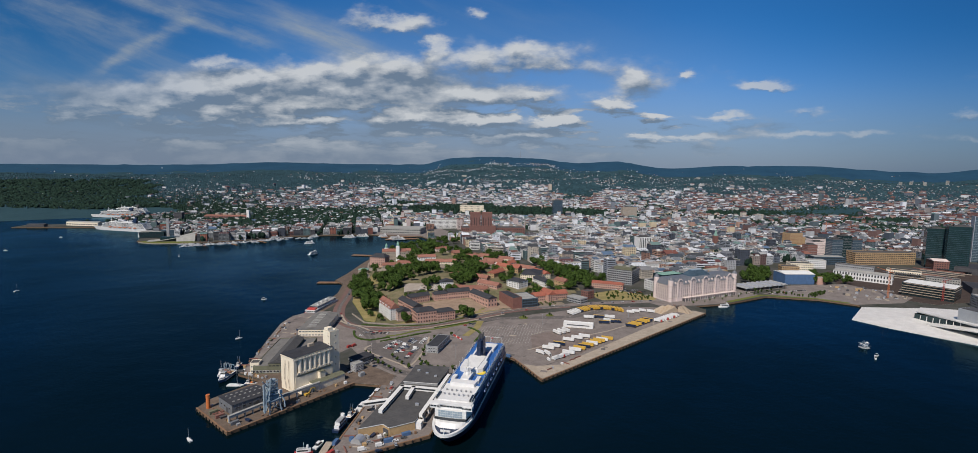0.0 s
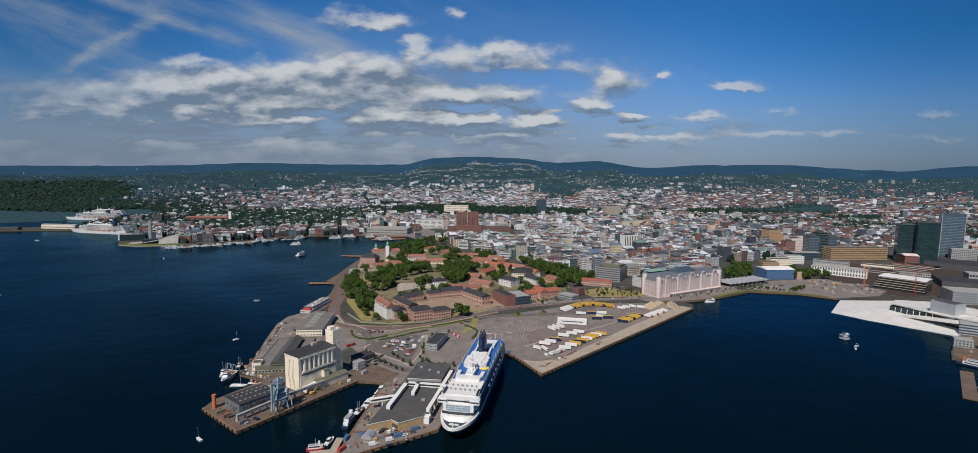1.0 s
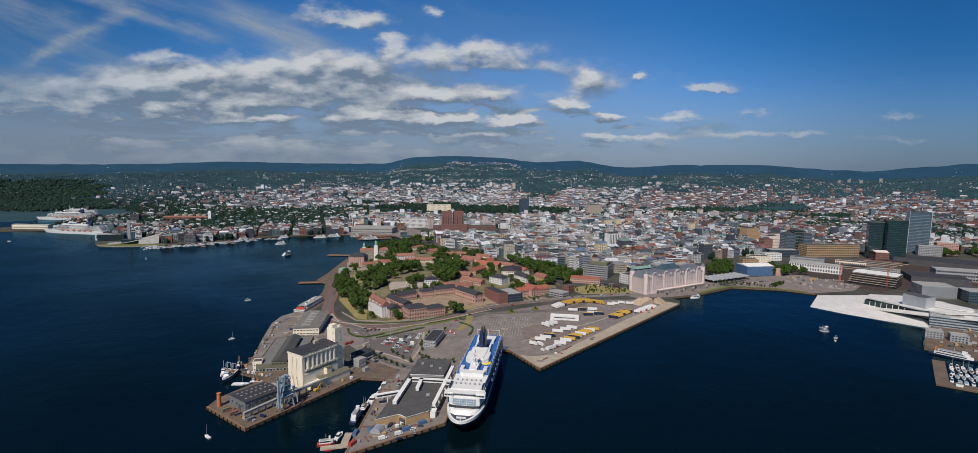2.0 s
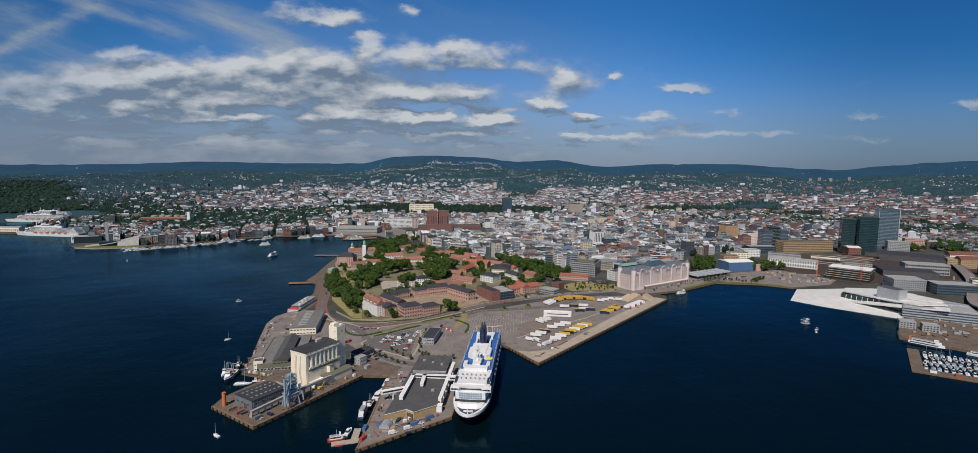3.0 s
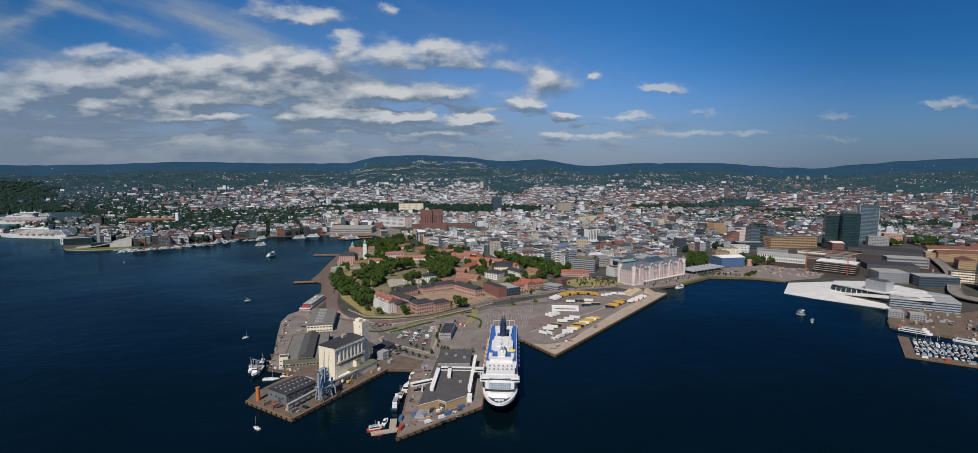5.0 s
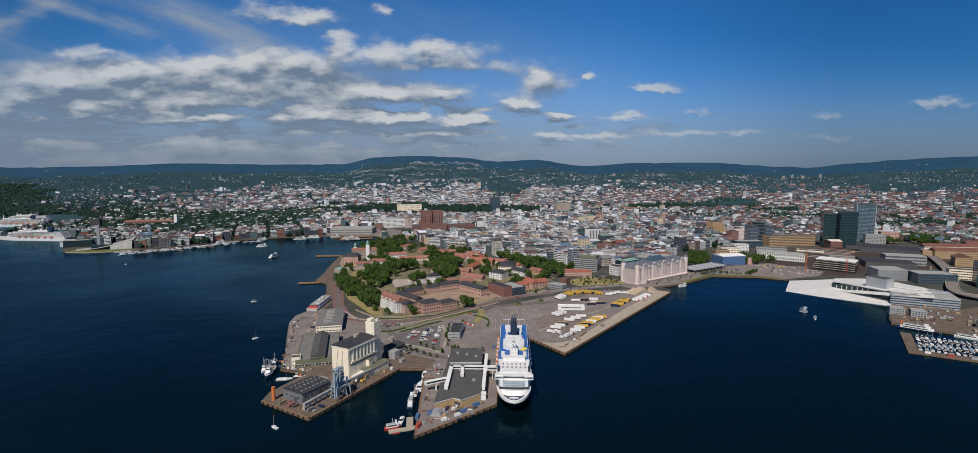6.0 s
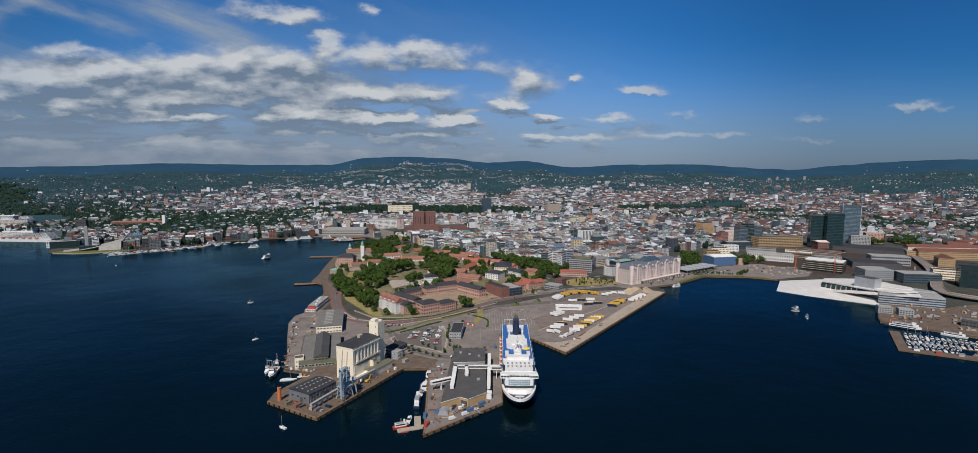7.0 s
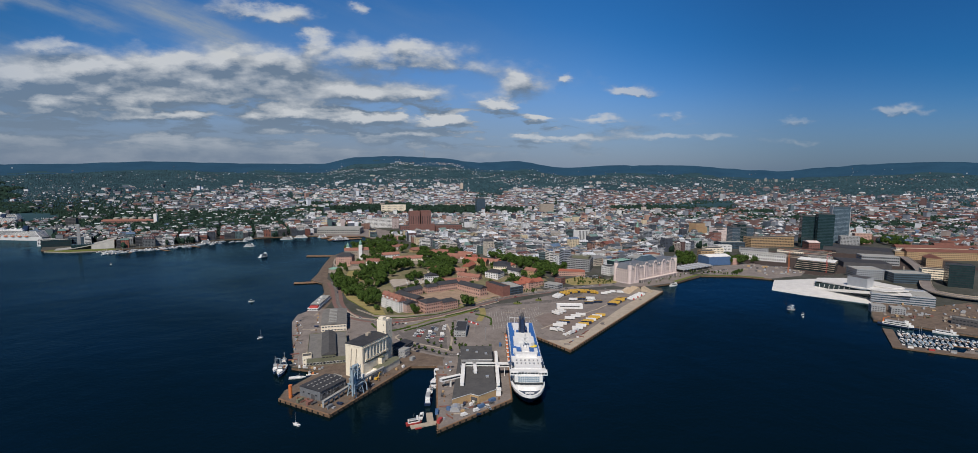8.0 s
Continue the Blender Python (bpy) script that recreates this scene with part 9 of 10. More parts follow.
for k in range(22):
    car(214 + (k % 8) * 4.0 - (k // 8) * 9, 768 + (k % 8) * 1.6 + (k // 8) * 11, 110 + rng.uniform(-4, 4))
for x, y, a in ((-81, 323, 25), (-70.5, 328.5, 28), (66, 491, 120), (61, 489, 110)):
    van(x, y, a)

WHITE_T = ("white", "plain white lorry trailer parked on the yard", WHITE, WHITE_ROOF)
YELLOW_T = ("yellow", "navy lorry trailer with a yellow roof on the yard", NAVY, YELLOW)
AMBER_T = ("amber", "amber yellow box trailer parked on the yard", YELLOW, YELLOW)


def trailer(x, y, turn, kind):
    park(make_trailer, ("trailer", kind[0]), x, y, QUAY + 0.06, turn, *kind[1:])


for k, (x, y) in enumerate([(59.5, 521), (66.5, 527.5), (72.5, 534), (84.5, 547.5), (95, 554.5), (104, 560)]):
    trailer(x + 5.0, y - 1.0, -21, WHITE_T if k != 2 else YELLOW_T)
for k, (x, y) in enumerate([(78.5, 507.5), (86.5, 516), (92, 521), (98, 527), (102.5, 531.5), (108, 536.5), (113, 541.5), (117.5, 545.5), (121.5, 549), (128, 553)]):
    trailer(x + 5.0, y - 1.0, -21, (WHITE_T, WHITE_T, AMBER_T, YELLOW_T, AMBER_T, WHITE_T, AMBER_T, AMBER_T, WHITE_T, AMBER_T)[k])
for k in range(20):
    t = k / 19
    x = 108 + t * 70
    y = 648 + 29 * math.sin(t * 2.5) + 3
    trailer(x, y, -62 - 25 * t, WHITE_T if k < 4 else (AMBER_T if k % 4 else YELLOW_T))
for k, (x, y) in enumerate([(128, 634), (141, 636), (155, 636), (143, 613), (150, 620), (158, 616)]):
    trailer(x, y, -10, (WHITE_T, YELLOW_T)[k % 2])
for k in range(7):
    trailer(172 + k * 4.6, 600 + k * 4.2, -33, AMBER_T if k % 3 else YELLOW_T)
for k, (x, y) in enumerate([(80, 571), (85.5, 575), (91.5, 580)]):
    trailer(x, y, -58, WHITE_T)
for k in range(9):
    park(make_lorry, ("lorry", k % 3 == 0), 212 + k * 3.8, 622 + k * 3.2, QUAY + 0.06, -28, "white box lorry parked by the quay edge", WHITE, RED if k % 3 == 0 else WHITE)
for k, (x, y) in enumerate([(196, 664), (206, 668), (216, 664), (188, 660)]):
    park(make_lorry, ("lorry", False), x, y, QUAY + 0.06, -20, "white box lorry parked by the quay edge", WHITE, WHITE)
for k, (x, y, a) in enumerate([(74, 495, 30), (70, 492, 34), (79, 500, 30), (62, 504, -60), (55, 507, -40)]):
    park(make_lorry, ("lorry", k == 0), x, y, QUAY + 0.06, a, "white box lorry parked by the quay edge", WHITE, RED if k == 0 else WHITE)


# ---- boats ----
def hull_form(n, b, h, sheer=0.25):
    f = Form()
    hi = [(-n / 2, -b / 2), (n * 0.15, -b / 2), (n * 0.36, -b * 0.3), (n / 2, 0), (n * 0.36, b * 0.3), (n * 0.15, b / 2), (-n / 2, b / 2)]
    lo7 = [(-n / 2, -b * 0.38), (n * 0.12, -b * 0.4), (n * 0.3, -b * 0.25), (n * 0.44, 0), (n * 0.3, b * 0.25), (n * 0.12, b * 0.4), (-n / 2, b * 0.38)]
    f.prism(lo7, -0.5, h, taper=hi, bottom=True)
    return f


def make_sailboat(n, label):
    root = thing("sailboat", 0, 0, -60, 0, label, "sailboat", "sailing boats")
    part("hull", hull_form(n, n * 0.31, 1.0), WHITE, root)
    part("cabin", Form().prism([(-n * .1, -n * .09), (n * .2, -n * .06), (n * .2, n * .06), (-n * .1, n * .09)], 1.0, 1.5), WHITE, root)
    part("mast", Form().tube([(n * 0.08, 0, 0.9), (n * 0.08, 0, n * 1.35)], 0.11, 5), ALU, root)
    part("boom", Form().tube([(n * 0.08, 0, 2.1), (-n * 0.38, 0, 2.2)], 0.16, 5), WHITE, root)
    return root


def make_motorboat(n, label):
    root = thing("motorboat", 0, 0, -60, 0, label, "motorboat", "motor boats")
    part("hull", hull_form(n, n * 0.3, 1.3), WHITE, root)
    part("cabin", Form().prism([(-n * .25, -n * .11), (n * .2, -n * .1), (n * .2, n * .1), (-n * .25, n * .11)], 1.3, 2.9, taper=[(-n * .22, -n * .09), (n * .06, -n * .08), (n * .06, n * .08), (-n * .22, n * .09)]), GLASS, root)
    part("roof", Form().prism([(-n * .24, -n * .1), (n * .08, -n * .09), (n * .08, n * .09), (-n * .24, n * .1)], 2.9, 3.05), WHITE, root)
    return root


def make_ferry(n, b, label, hull_mat, decks=2):
    root = thing("passenger_boat", 0, 0, -60, 0, label, "passenger boat", "passenger boats")
    part("hull", hull_form(n, b, 1.8), hull_mat, root)
    for k in range(decks):
        q = 0.40 - 0.07 * k
        part("deck_house", Form().prism([(-n * (q - .02), -b * .36), (n * (q - .12), -b * .36), (n * (q - .02), -b * .16), (n * (q - .02), b * .16), (n * (q - .12), b * .36), (-n * (q - .02), b * .36)], 1.8 + k * 2.5, 4.1 + k * 2.5), WHITE, root)
        part("window_band", Form().box(-n * 0.05, 0, 2.6 + k * 2.5, n * (2 * q - 0.2), b * 0.72 + 0.12, 1.0), GLASS, root)
    part("roof", Form().box(-n * 0.08, 0, 1.7 + decks * 2.5, n * 0.5, b * 0.7, 0.15), GREY_PAINT, root)
    part("foredeck", Form().prism([(n * .2, -b * .3), (n * .32, -b * .24), (n * .42, 0), (n * .32, b * .24), (n * .2, b * .3)], 1.8, 1.86), WOOD, root)
    part("wheelhouse", Form().box(n * 0.2, 0, 1.8 + decks * 2.5, n * 0.1, b * 0.5, 2.0), WHITE, root)
    part("mast", Form().tube([(0, 0, 1.8 + decks * 2.5), (0, 0, 6 + decks * 2.5)], 0.1, 4), WHITE, root)
    return root


for k, (x, y, a, n) in enumerate([(-204, 336.6, 140, 7), (-272, 548, 40, 7), (-215.5, 426, 2, 15), (-700, 748, 80, 8)]):
    park(make_sailboat, ("sail", n), x, y, 0, a, n, "white sailing boat with bare mast on the water")
for k, (x, y, a, n) in enumerate([(-318, 716, 20, 8), (404, 516, 20, 6), (397, 509, 60, 6), (-645, 1058, 120, 8), (-1050, 1104, 10, 8), (-1105, 1314, 170, 11)]):
    park(make_motorboat, ("motor", n), x, y, 0, a, n, "small white motorboat on the dark water")


def make_fishing_boat(n, label):
    root = thing("fishing_boat", 0, 0, -60, 0, label, "fishing boat", "fishing boats")
    part("hull", hull_form(n, n * 0.3, 1.9), NAVY, root)
    part("rail", hull_form(n * 0.99, n * 0.3, 2.2), WHITE, root)
    part("deck", Form().box(-n * 0.1, 0, 2.2, n * 0.62, n * 0.2, 0.06), WOOD, root)
    part("wheelhouse", Form().prism([(-n * .34, -n * .09), (-n * .12, -n * .09), (-n * .12, n * .09), (-n * .34, n * .09)], 2.2, 4.8, taper=[(-n * .33, -n * .08), (-n * .15, -n * .08), (-n * .15, n * .08), (-n * .33, n * .08)]), WHITE, root)
    part("window_band", Form().box(-n * 0.235, 0, 3.7, n * 0.215, n * 0.176, 0.6), GLASS, root)
    part("roof", Form().box(-n * 0.24, 0, 4.8, n * 0.2, n * 0.17, 0.12), GREY_PAINT, root)
    for x, h in ((-0.2, 11), (0.12, 9)):
        part("mast", Form().tube([(n * x, 0, 2.0), (n * x, 0, h)], 0.14, 5), GREY_PAINT, root)
    part("derrick", Form().tube([(n * 0.12, 0, 3.2), (-n * 0.08, 0, 7.4)], 0.11, 5), YELLOW, root)
    part("winch", Form().box(n * 0.2, 0, 2.2, 1.6, 1.8, 1.0), DARK_GREY, root)
    part("net_bin", Form().box(0.4, 0.8, 2.25, 2.2, 1.6, 0.9), ORANGE, root)
    return root


def make_trawler(n, label):
    """A larger working vessel: high bow, aft gallows, deck house and two masts."""
    root = thing("trawler", 0, 0, -60, 0, label, "trawler", "fishing boats")
    part("hull", hull_form(n, n * 0.27, 2.6), BLUE_SHEET, root)
    part("bulwark", hull_form(n * 0.99, n * 0.275, 3.1), WHITE, root)
    part("deck", Form().box(-n * 0.08, 0, 3.1, n * 0.66, n * 0.19, 0.06), WOOD, root)
    part("bow_deck", Form().prism([(n * .22, -n * .1), (n * .36, -n * .06), (n * .46, 0), (n * .36, n * .06), (n * .22, n * .1)], 3.1, 4.3), WHITE, root)
    part("deck_house", Form().prism([(n * .06, -n * .09), (n * .24, -n * .085), (n * .24, n * .085), (n * .06, n * .09)], 3.1, 7.6, taper=[(n * .07, -n * .08), (n * .20, -n * .075), (n * .20, n * .075), (n * .07, n * .08)]), WHITE, root)
    part("window_band", Form().box(n * 0.145, 0, 6.0, n * 0.152, n * 0.166, 0.8), GLASS, root)
    part("roof", Form().box(n * 0.135, 0, 7.6, n * 0.15, n * 0.17, 0.15), GREY_PAINT, root)
    for x, h in ((0.12, 15), (-0.30, 11)):
        part("mast", Form().tube([(n * x, 0, 3.0), (n * x, 0, h)], 0.2, 6), GREY_PAINT, root)
    part("gallows", Form().tube([(-n * .38, -2.4, 3.0), (-n * .40, -2.0, 9.0), (-n * .40, 2.0, 9.0), (-n * .38, 2.4, 3.0)], 0.28, 6), STEEL_BLUE, root)
    part("derrick", Form().tube([(-n * .30, 0, 4.0), (-n * .08, 0.8, 9.5)], 0.16, 5).tube([(-n * .30, 0, 4.0), (-n * .46, -0.8, 8.5)], 0.16, 5), STEEL_BLUE, root)
    part("net_drum", Form().tube([(-n * .2, -1.8, 3.9), (-n * .2, 1.8, 3.9)], 0.9, 10), BRICK_DARK, root)
    for k in range(4):
        part("fish_bin", Form().box(-n * .1 + k * 1.6, (-1.2, 1.1)[k % 2], 3.15, 1.2, 1.0, 0.9), (ORANGE, BLUE_SHEET)[k % 2], root)
    return root


for x, y, a, n in ((-232, 442, -92, 25), (-237.5, 447, -90, 19)):
    park(make_trawler, ("trawler", n), x, y, 0, a, n, "blue and white trawler with tall gear moored at the fish quay")
for x, y, a, n in ((-203, 427.5, 4, 11), (-101.5, 374.5, 80, 14), (-234, 470, 95, 12)):
    park(make_fishing_boat, ("fishing", n), x, y, 0, a, n, "navy and white fishing boat with a small wheelhouse at the quay")
park(make_ferry, "fq", -105, 357.5, 0, 80, 18, 5.2, "white two-deck harbour boat moored at the terminal pier", NAVY, 2)
for x, y, a, n in ((-91.2, 417, 82, 17), (-97.0, 391, 80, 20), (-112.5, 332, 75, 11), (-94, 404, 80, 8), (-100, 379, 80, 8)):
    park(make_motorboat, ("motor", n), x, y, 0, a, n, "white cabin boat moored along the terminal pier")
for x, y, a, n, b, key, hm in ((-119, 321, 10, 12, 3.4, "ff", RED),
                              (-441, 1254, 10, 26, 7, "fg", WHITE), (-379, 1100, 60, 26, 7, "fh", WHITE), (-375, 1371, 5, 36, 8, "fi", WHITE), (330, 701.5, 15, 17, 4.6, "fj", WHITE), (507, 416, -54, 24, 5.4, "fk", WHITE), (480, 451, -54, 40, 7.0, "fl", NAVY)):
    park(make_ferry, key, x, y, 0, a, n, b, "white passenger boat moored at the quay" if hm is not ORANGE else "orange and white workboat at the quay", hm, 2 if n > 25 else 1)
for x, y, a, n, b, key, hm in ((-345, 1398, -8, 46, 9, "fi", WHITE), (-250, 1361, 16, 38, 7, "fm", WHITE), (-236, 1331, 16, 46, 8, "fn", NAVY), (-290, 1398, 10, 34, 8, "fg", WHITE), (-470, 1372, 20, 30, 8, "fg", WHITE), (-560, 1335, 40, 30, 8, "fg", WHITE)):
    park(make_ferry, key, x, y, 0, a, n, b, "white passenger boat at the city pier", hm, 2)
dock = thing("floating_dock", -112, 318, 0, 10, "low pale floating dock with red ends", "dock")
part("deck", Form().box(0, 0, -0.6, 20, 5, 1.3), CONCRETE, dock)
part("ramp", Form().box(7, 9, -0.3, 5, 15, 1.2, -12), CONCRETE, dock)
part("float", Form().box(-5, -3, -0.5, 5, 1.5, 1.0), RED, dock)
for x, y, a, mat, lab in ((-101, 331, 80, BLUE_SHEET, "blue"), (-100.5, 317, 60, RED, "red"), (-65.8, 334, 25, BLUE_SHEET, "blue"), (-55, 343, 30, BLUE_SHEET, "blue"),
                          (-18, 470, 78, BLUE_SHEET, "blue"), (22, 497, -40, BLUE_SHEET, "blue"), (-206, 372, 50, GREEN_PAINT, "green"), (-182, 356, 52, SHED_GREY, "grey"), (-198, 366, 50, BRICK_DARK, "brown")):
    c = thing("container", x, y, QUAY + 0.05, a, "%s steel storage container on the quay" % lab, "container", "containers")
    part("box", Form().box(0, 0, 0, 6.0, 2.4, 2.5), mat, c)
    part("door_bar", Form().box(3.03, -0.5, 0.2, 0.08, 0.12, 2.1).box(3.03, 0.5, 0.2, 0.08, 0.12, 2.1), GREY_PAINT, c)
# marinas: the nearest boats one by one
rng = random.Random(14)
for k in range(44):
    t = k / 43
    x, y = -712 + t * 180, 1203 + t * 150 + rng.uniform(-10, 10)
    if k % 3:
        park(make_motorboat, ("motor", 12), x, y - 14, 0, 50 + rng.uniform(-15, 15), 12, "white yacht moored at the western marina")
    else:
        park(make_sailboat, ("sail", 12), x, y - 14, 0, 50 + rng.uniform(-15, 15), 12, "white sailing yacht moored at the western marina")
def make_covered_boat(n, label):
    root = thing("covered_boat", 0, 0, -60, 0, label, "motorboat", "berthed boats")
    part("hull", hull_form(n, n * 0.3, 1.2), WHITE, root)
    part("cover", Form().prism([(-n * .45, -n * .13), (n * .2, -n * .12), (n * .38, 0), (n * .2, n * .12), (-n * .45, n * .13)], 1.2, 2.1, taper=[(-n * .42, -n * .02), (n * .2, -n * .02), (n * .34, 0), (n * .2, n * .02), (-n * .42, n * .02)]), STEEL_BLUE, root, "blue-grey canvas cover")
    return root


for b_, turn, first, last in ((20.5, 47, 12, 56), (33.5, 227, 12, 56), (44.5, 47, 14, 124), (56.5, 227, 14, 124), (67.5, 47, 14, 124)):
    a_ = first
    while a_ < last:
        x, y = on_pier(a_, b_)
        if rng.random() < 0.45:
            park(make_covered_boat, ("cover", 10), x, y, 0, turn + rng.uniform(-4, 4), 10, "white boat under a blue-grey canvas cover in its berth")
        elif rng.random() < 0.75:
            park(make_motorboat, ("motor", 9), x, y, 0, turn + rng.uniform(-4, 4), 9, "white motorboat in the crowded marina berth")
        else:
            park(make_sailboat, ("sail", 10), x, y, 0, turn + rng.uniform(-4, 4), 10, "white sailing boat in the crowded marina berth")
        a_ += rng.uniform(4.4, 5.6)
for k in range(22):
    x, y = on_pier(68 + k * 3.4 + rng.uniform(-.5, .5), 24 + (k % 2) * 6)
    car(x, y, 47 + rng.uniform(-5, 5), z=1.12)
for a_, b_, mat_ in ((16, 6, WHITE), (34, 6, RED), (52, 7, ALU), (80, 7, WHITE), (104, 8, GREY_PAINT)):
    x, y = on_pier(a_, b_)
    c = thing("marina_hut", x, y, 1.2, -38.7, "small hut on the marina quay", "hut", "marina huts")
    part("wall", Form().box(0, 0, 0, 5, 3, 2.4), mat_, c)
    part("roof", Form().gable(0, 0, 2.4, 5, 3, 0.8, over=0.2), ROOF_MID, c)


def cruise_ship(x, y, turn, n, funnel, label):
    """A tall passenger ship with a raked bow, balcony decks, bridge, funnel and domes."""
    ship = thing("cruise_ship", x, y, 0, turn, label, "cruise ship", "cruise ships")
    b = n * 0.125
    hi = [(-n * .5, -b / 2), (n * .30, -b / 2), (n * .42, -b * .34), (n * .54, 0), (n * .42, b * .34), (n * .30, b / 2), (-n * .5, b / 2)]
    part("hull", Form().prism([(p * 0.93, q * 0.85) for p, q in hi], -1, 9.5, taper=hi), WHITE, ship)
    part("fore_deck", Form().prism([(p * 0.985, q * 0.96) for p, q in hi], 9.5, 9.8), ROOF_LIGHT, ship)
    for k in range(5):
        x0, x1 = -n * (0.47 - 0.012 * k), n * (0.33 - 0.022 * k)
        part("deck", Form().prism([(x0, -b * .46), (x1, -b * .46), (x1 + 5, 0), (x1, b * .46), (x0, b * .46)], 9.8 + k * 2.8, 12.3 + k * 2.8), WHITE, ship)
        part("balcony_band", Form().prism([(x0 + 2, -b * .44), (x1 - 1, -b * .44), (x1 + 3, 0), (x1 - 1, b * .44), (x0 + 2, b * .44)], 12.3 + k * 2.8, 12.6 + k * 2.8).box((x0 + x1) / 2, 0, 10.6 + k * 2.8, x1 - x0 - 6, b * .92 + 0.3, 1.1), GLASS, ship)
    part("bridge", Form().box(n * 0.27, 0, 18, 8, b * 1.12, 3.2), WHITE, ship)
    part("bridge_glass", Form().box(n * 0.27 + 0.2, 0, 19.2, 8.1, b * 1.1, 1.2), GLASS, ship)
    part("top_house", Form().box(-n * 0.02, 0, 23.8, n * 0.42, b * 0.6, 2.6), WHITE, ship)
    part("pool_roof", Form().box(n * 0.06, 0, 26.4, n * 0.12, b * 0.5, 0.6), GLASS_BLUE, ship)
    part("funnel", Form().prism([(-n * .26, -3), (-n * .18, -3), (-n * .18, 3), (-n * .26, 3)], 23.8, 36, taper=[(-n * .28, -2), (-n * .22, -2), (-n * .22, 2), (-n * .28, 2)]), funnel, ship, "dark ship funnel")
    part("mast", Form().tube([(n * .2, 0, 23), (n * .19, 0, 37)], 0.6, 6).tube([(n * .19, -5, 31), (n * .19, 5, 31)], 0.3, 5), WHITE, ship)
    for q in (0.12, -0.10):
        part("radar_dome", Form().drum(n * q, 0, 26.4, 2.2, 1.8, 2.4, 12).drum(n * q, 0, 28.2, 2.4, 1.8, 0.8, 12), WHITE, ship)
    for k in range(6):
        for side in (-1, 1):
            part("lifeboat", Form().prism([(-4, -1.4), (4, -1.4), (5, 0), (4, 1.4), (-4, 1.4)], 0, 2.6), ORANGE, ship).matrix_basis = pose(-n * .3 + k * n * .09, side * (b * .5 + 0.6), 9.6)


cruise_ship(-1056, 1472, 164, 205, NAVY, "long white cruise ship at the far western quay")
cruise_ship(-1335, 1846, 178, 195, NAVY, "white cruise ship moored in the far inlet")
cruise_ship(-1395, 1985, 172, 160, DARK_GREY, "distant white passenger ship with a dark funnel")
hall("quay_shed", "long pale quay shed behind the cruise berth", "shed", -1240, 1568, QUAY, 110, 20, 11, -8, CREAM, ROOF_LIGHT, "gable", 2.5, win=(1, 6.0, 4.0, 3.0), sides="S")
hall("pier_shed", "low dark shed near the end of the far pier", "shed", -1352, 1528, QUAY, 46, 18, 7, 10, DARK_GREY, ROOF_FELT, "gable", 2.0)
hall("container_hall", "long red-brown goods hall behind the western quay", "hall", -920, 1800, QUAY, 150, 30, 13, -2, CITY_BRICK, ROOF_TILE, "gable", 3.0, win=(2, 6.0, 3.0, 2.0), sides="S")
hall("white_stair_tower", "slim white tower beside the goods hall", "tower", -838, 1782, QUAY, 9, 9, 34, 0, WHITE, ROOF_LIGHT, "flat")
hall("black_slab", "black clad office slab behind the museum", "office", -1030, 1700, QUAY, 26, 16, 30, 4, DARK_GREY, ROOF_FELT, "flat", win=(7, 3.4, 2.6, 1.6), sides="SW")
for k in range(5):
    tank = thing("storage_tank", -972 + k * 23, 1836 + (k % 2) * 8, QUAY, 0, "pale round storage tank behind the goods hall", "tank", "storage tanks")
    part("shell", Form().drum(0, 0, -1, 9.5, 19, sides=18), CONCRETE, tank)
    part("lid", Form().drum(0, 0, 18, 9.7, 2.0, 2.0, 18), ROOF_LIGHT, tank)
for x, y, w, d, h, wall in ((-868, 1318, 56, 20, 15, GLASS_GREEN), (-905, 1345, 30, 18, 13, WHITE), (-830, 1336, 44, 18, 19, GLASS_BLUE)):
    hall("museum_neighbour", "glass and white quay building behind the museum", "building", x, y, QUAY, w, d, h, 16, wall, ROOF_LIGHT, "flat", win=(4, 3.4, 2.4, 1.8), sides="SW", group="museum quay buildings")
# the museum under its sail: a curved roof which rises from the ground, with a leaning white wall
sail = thing("sail_roof_museum", -779, 1268, QUAY, 20, "low museum under a curved white glass roof", "museum")
part("wall", Form().box(6, 8, -1, 78, 20, 11), GLASS_GREEN, sail, "dark glass body")
rf = Form()


def sweep(q):
    return 0.6 + 20.0 * q ** 1.7


for k in range(16):
    q0, q1 = k / 16, (k + 1) / 16
    x0, x1, z0, z1 = -62 + 112 * q0, -62 + 112 * q1, sweep(q0), sweep(q1)
    y0, y1 = -4 - 10 * q0, -4 - 10 * q1
    rf.face([(x0, y0, z0), (x1, y1, z1), (x1, 20, z1 + 1), (x0, 20, z0 + 1)])
    rf.face([(x0, 20, z0), (x1, 20, z1), (x1, y1, z1 - 1), (x0, y0, z0 - 1)])
    rf.face([(x0, y0, z0 - 1), (x1, y1, z1 - 1), (x1, y1, z1), (x0, y0, z0)])
rf.face([(50, -14, 19.6), (50, 20, 20.6), (50, 20, 21.6), (50, -14, 20.6)])
part("roof", rf, ROOF_LIGHT, sail, "pale curved roof")
lean = Form()
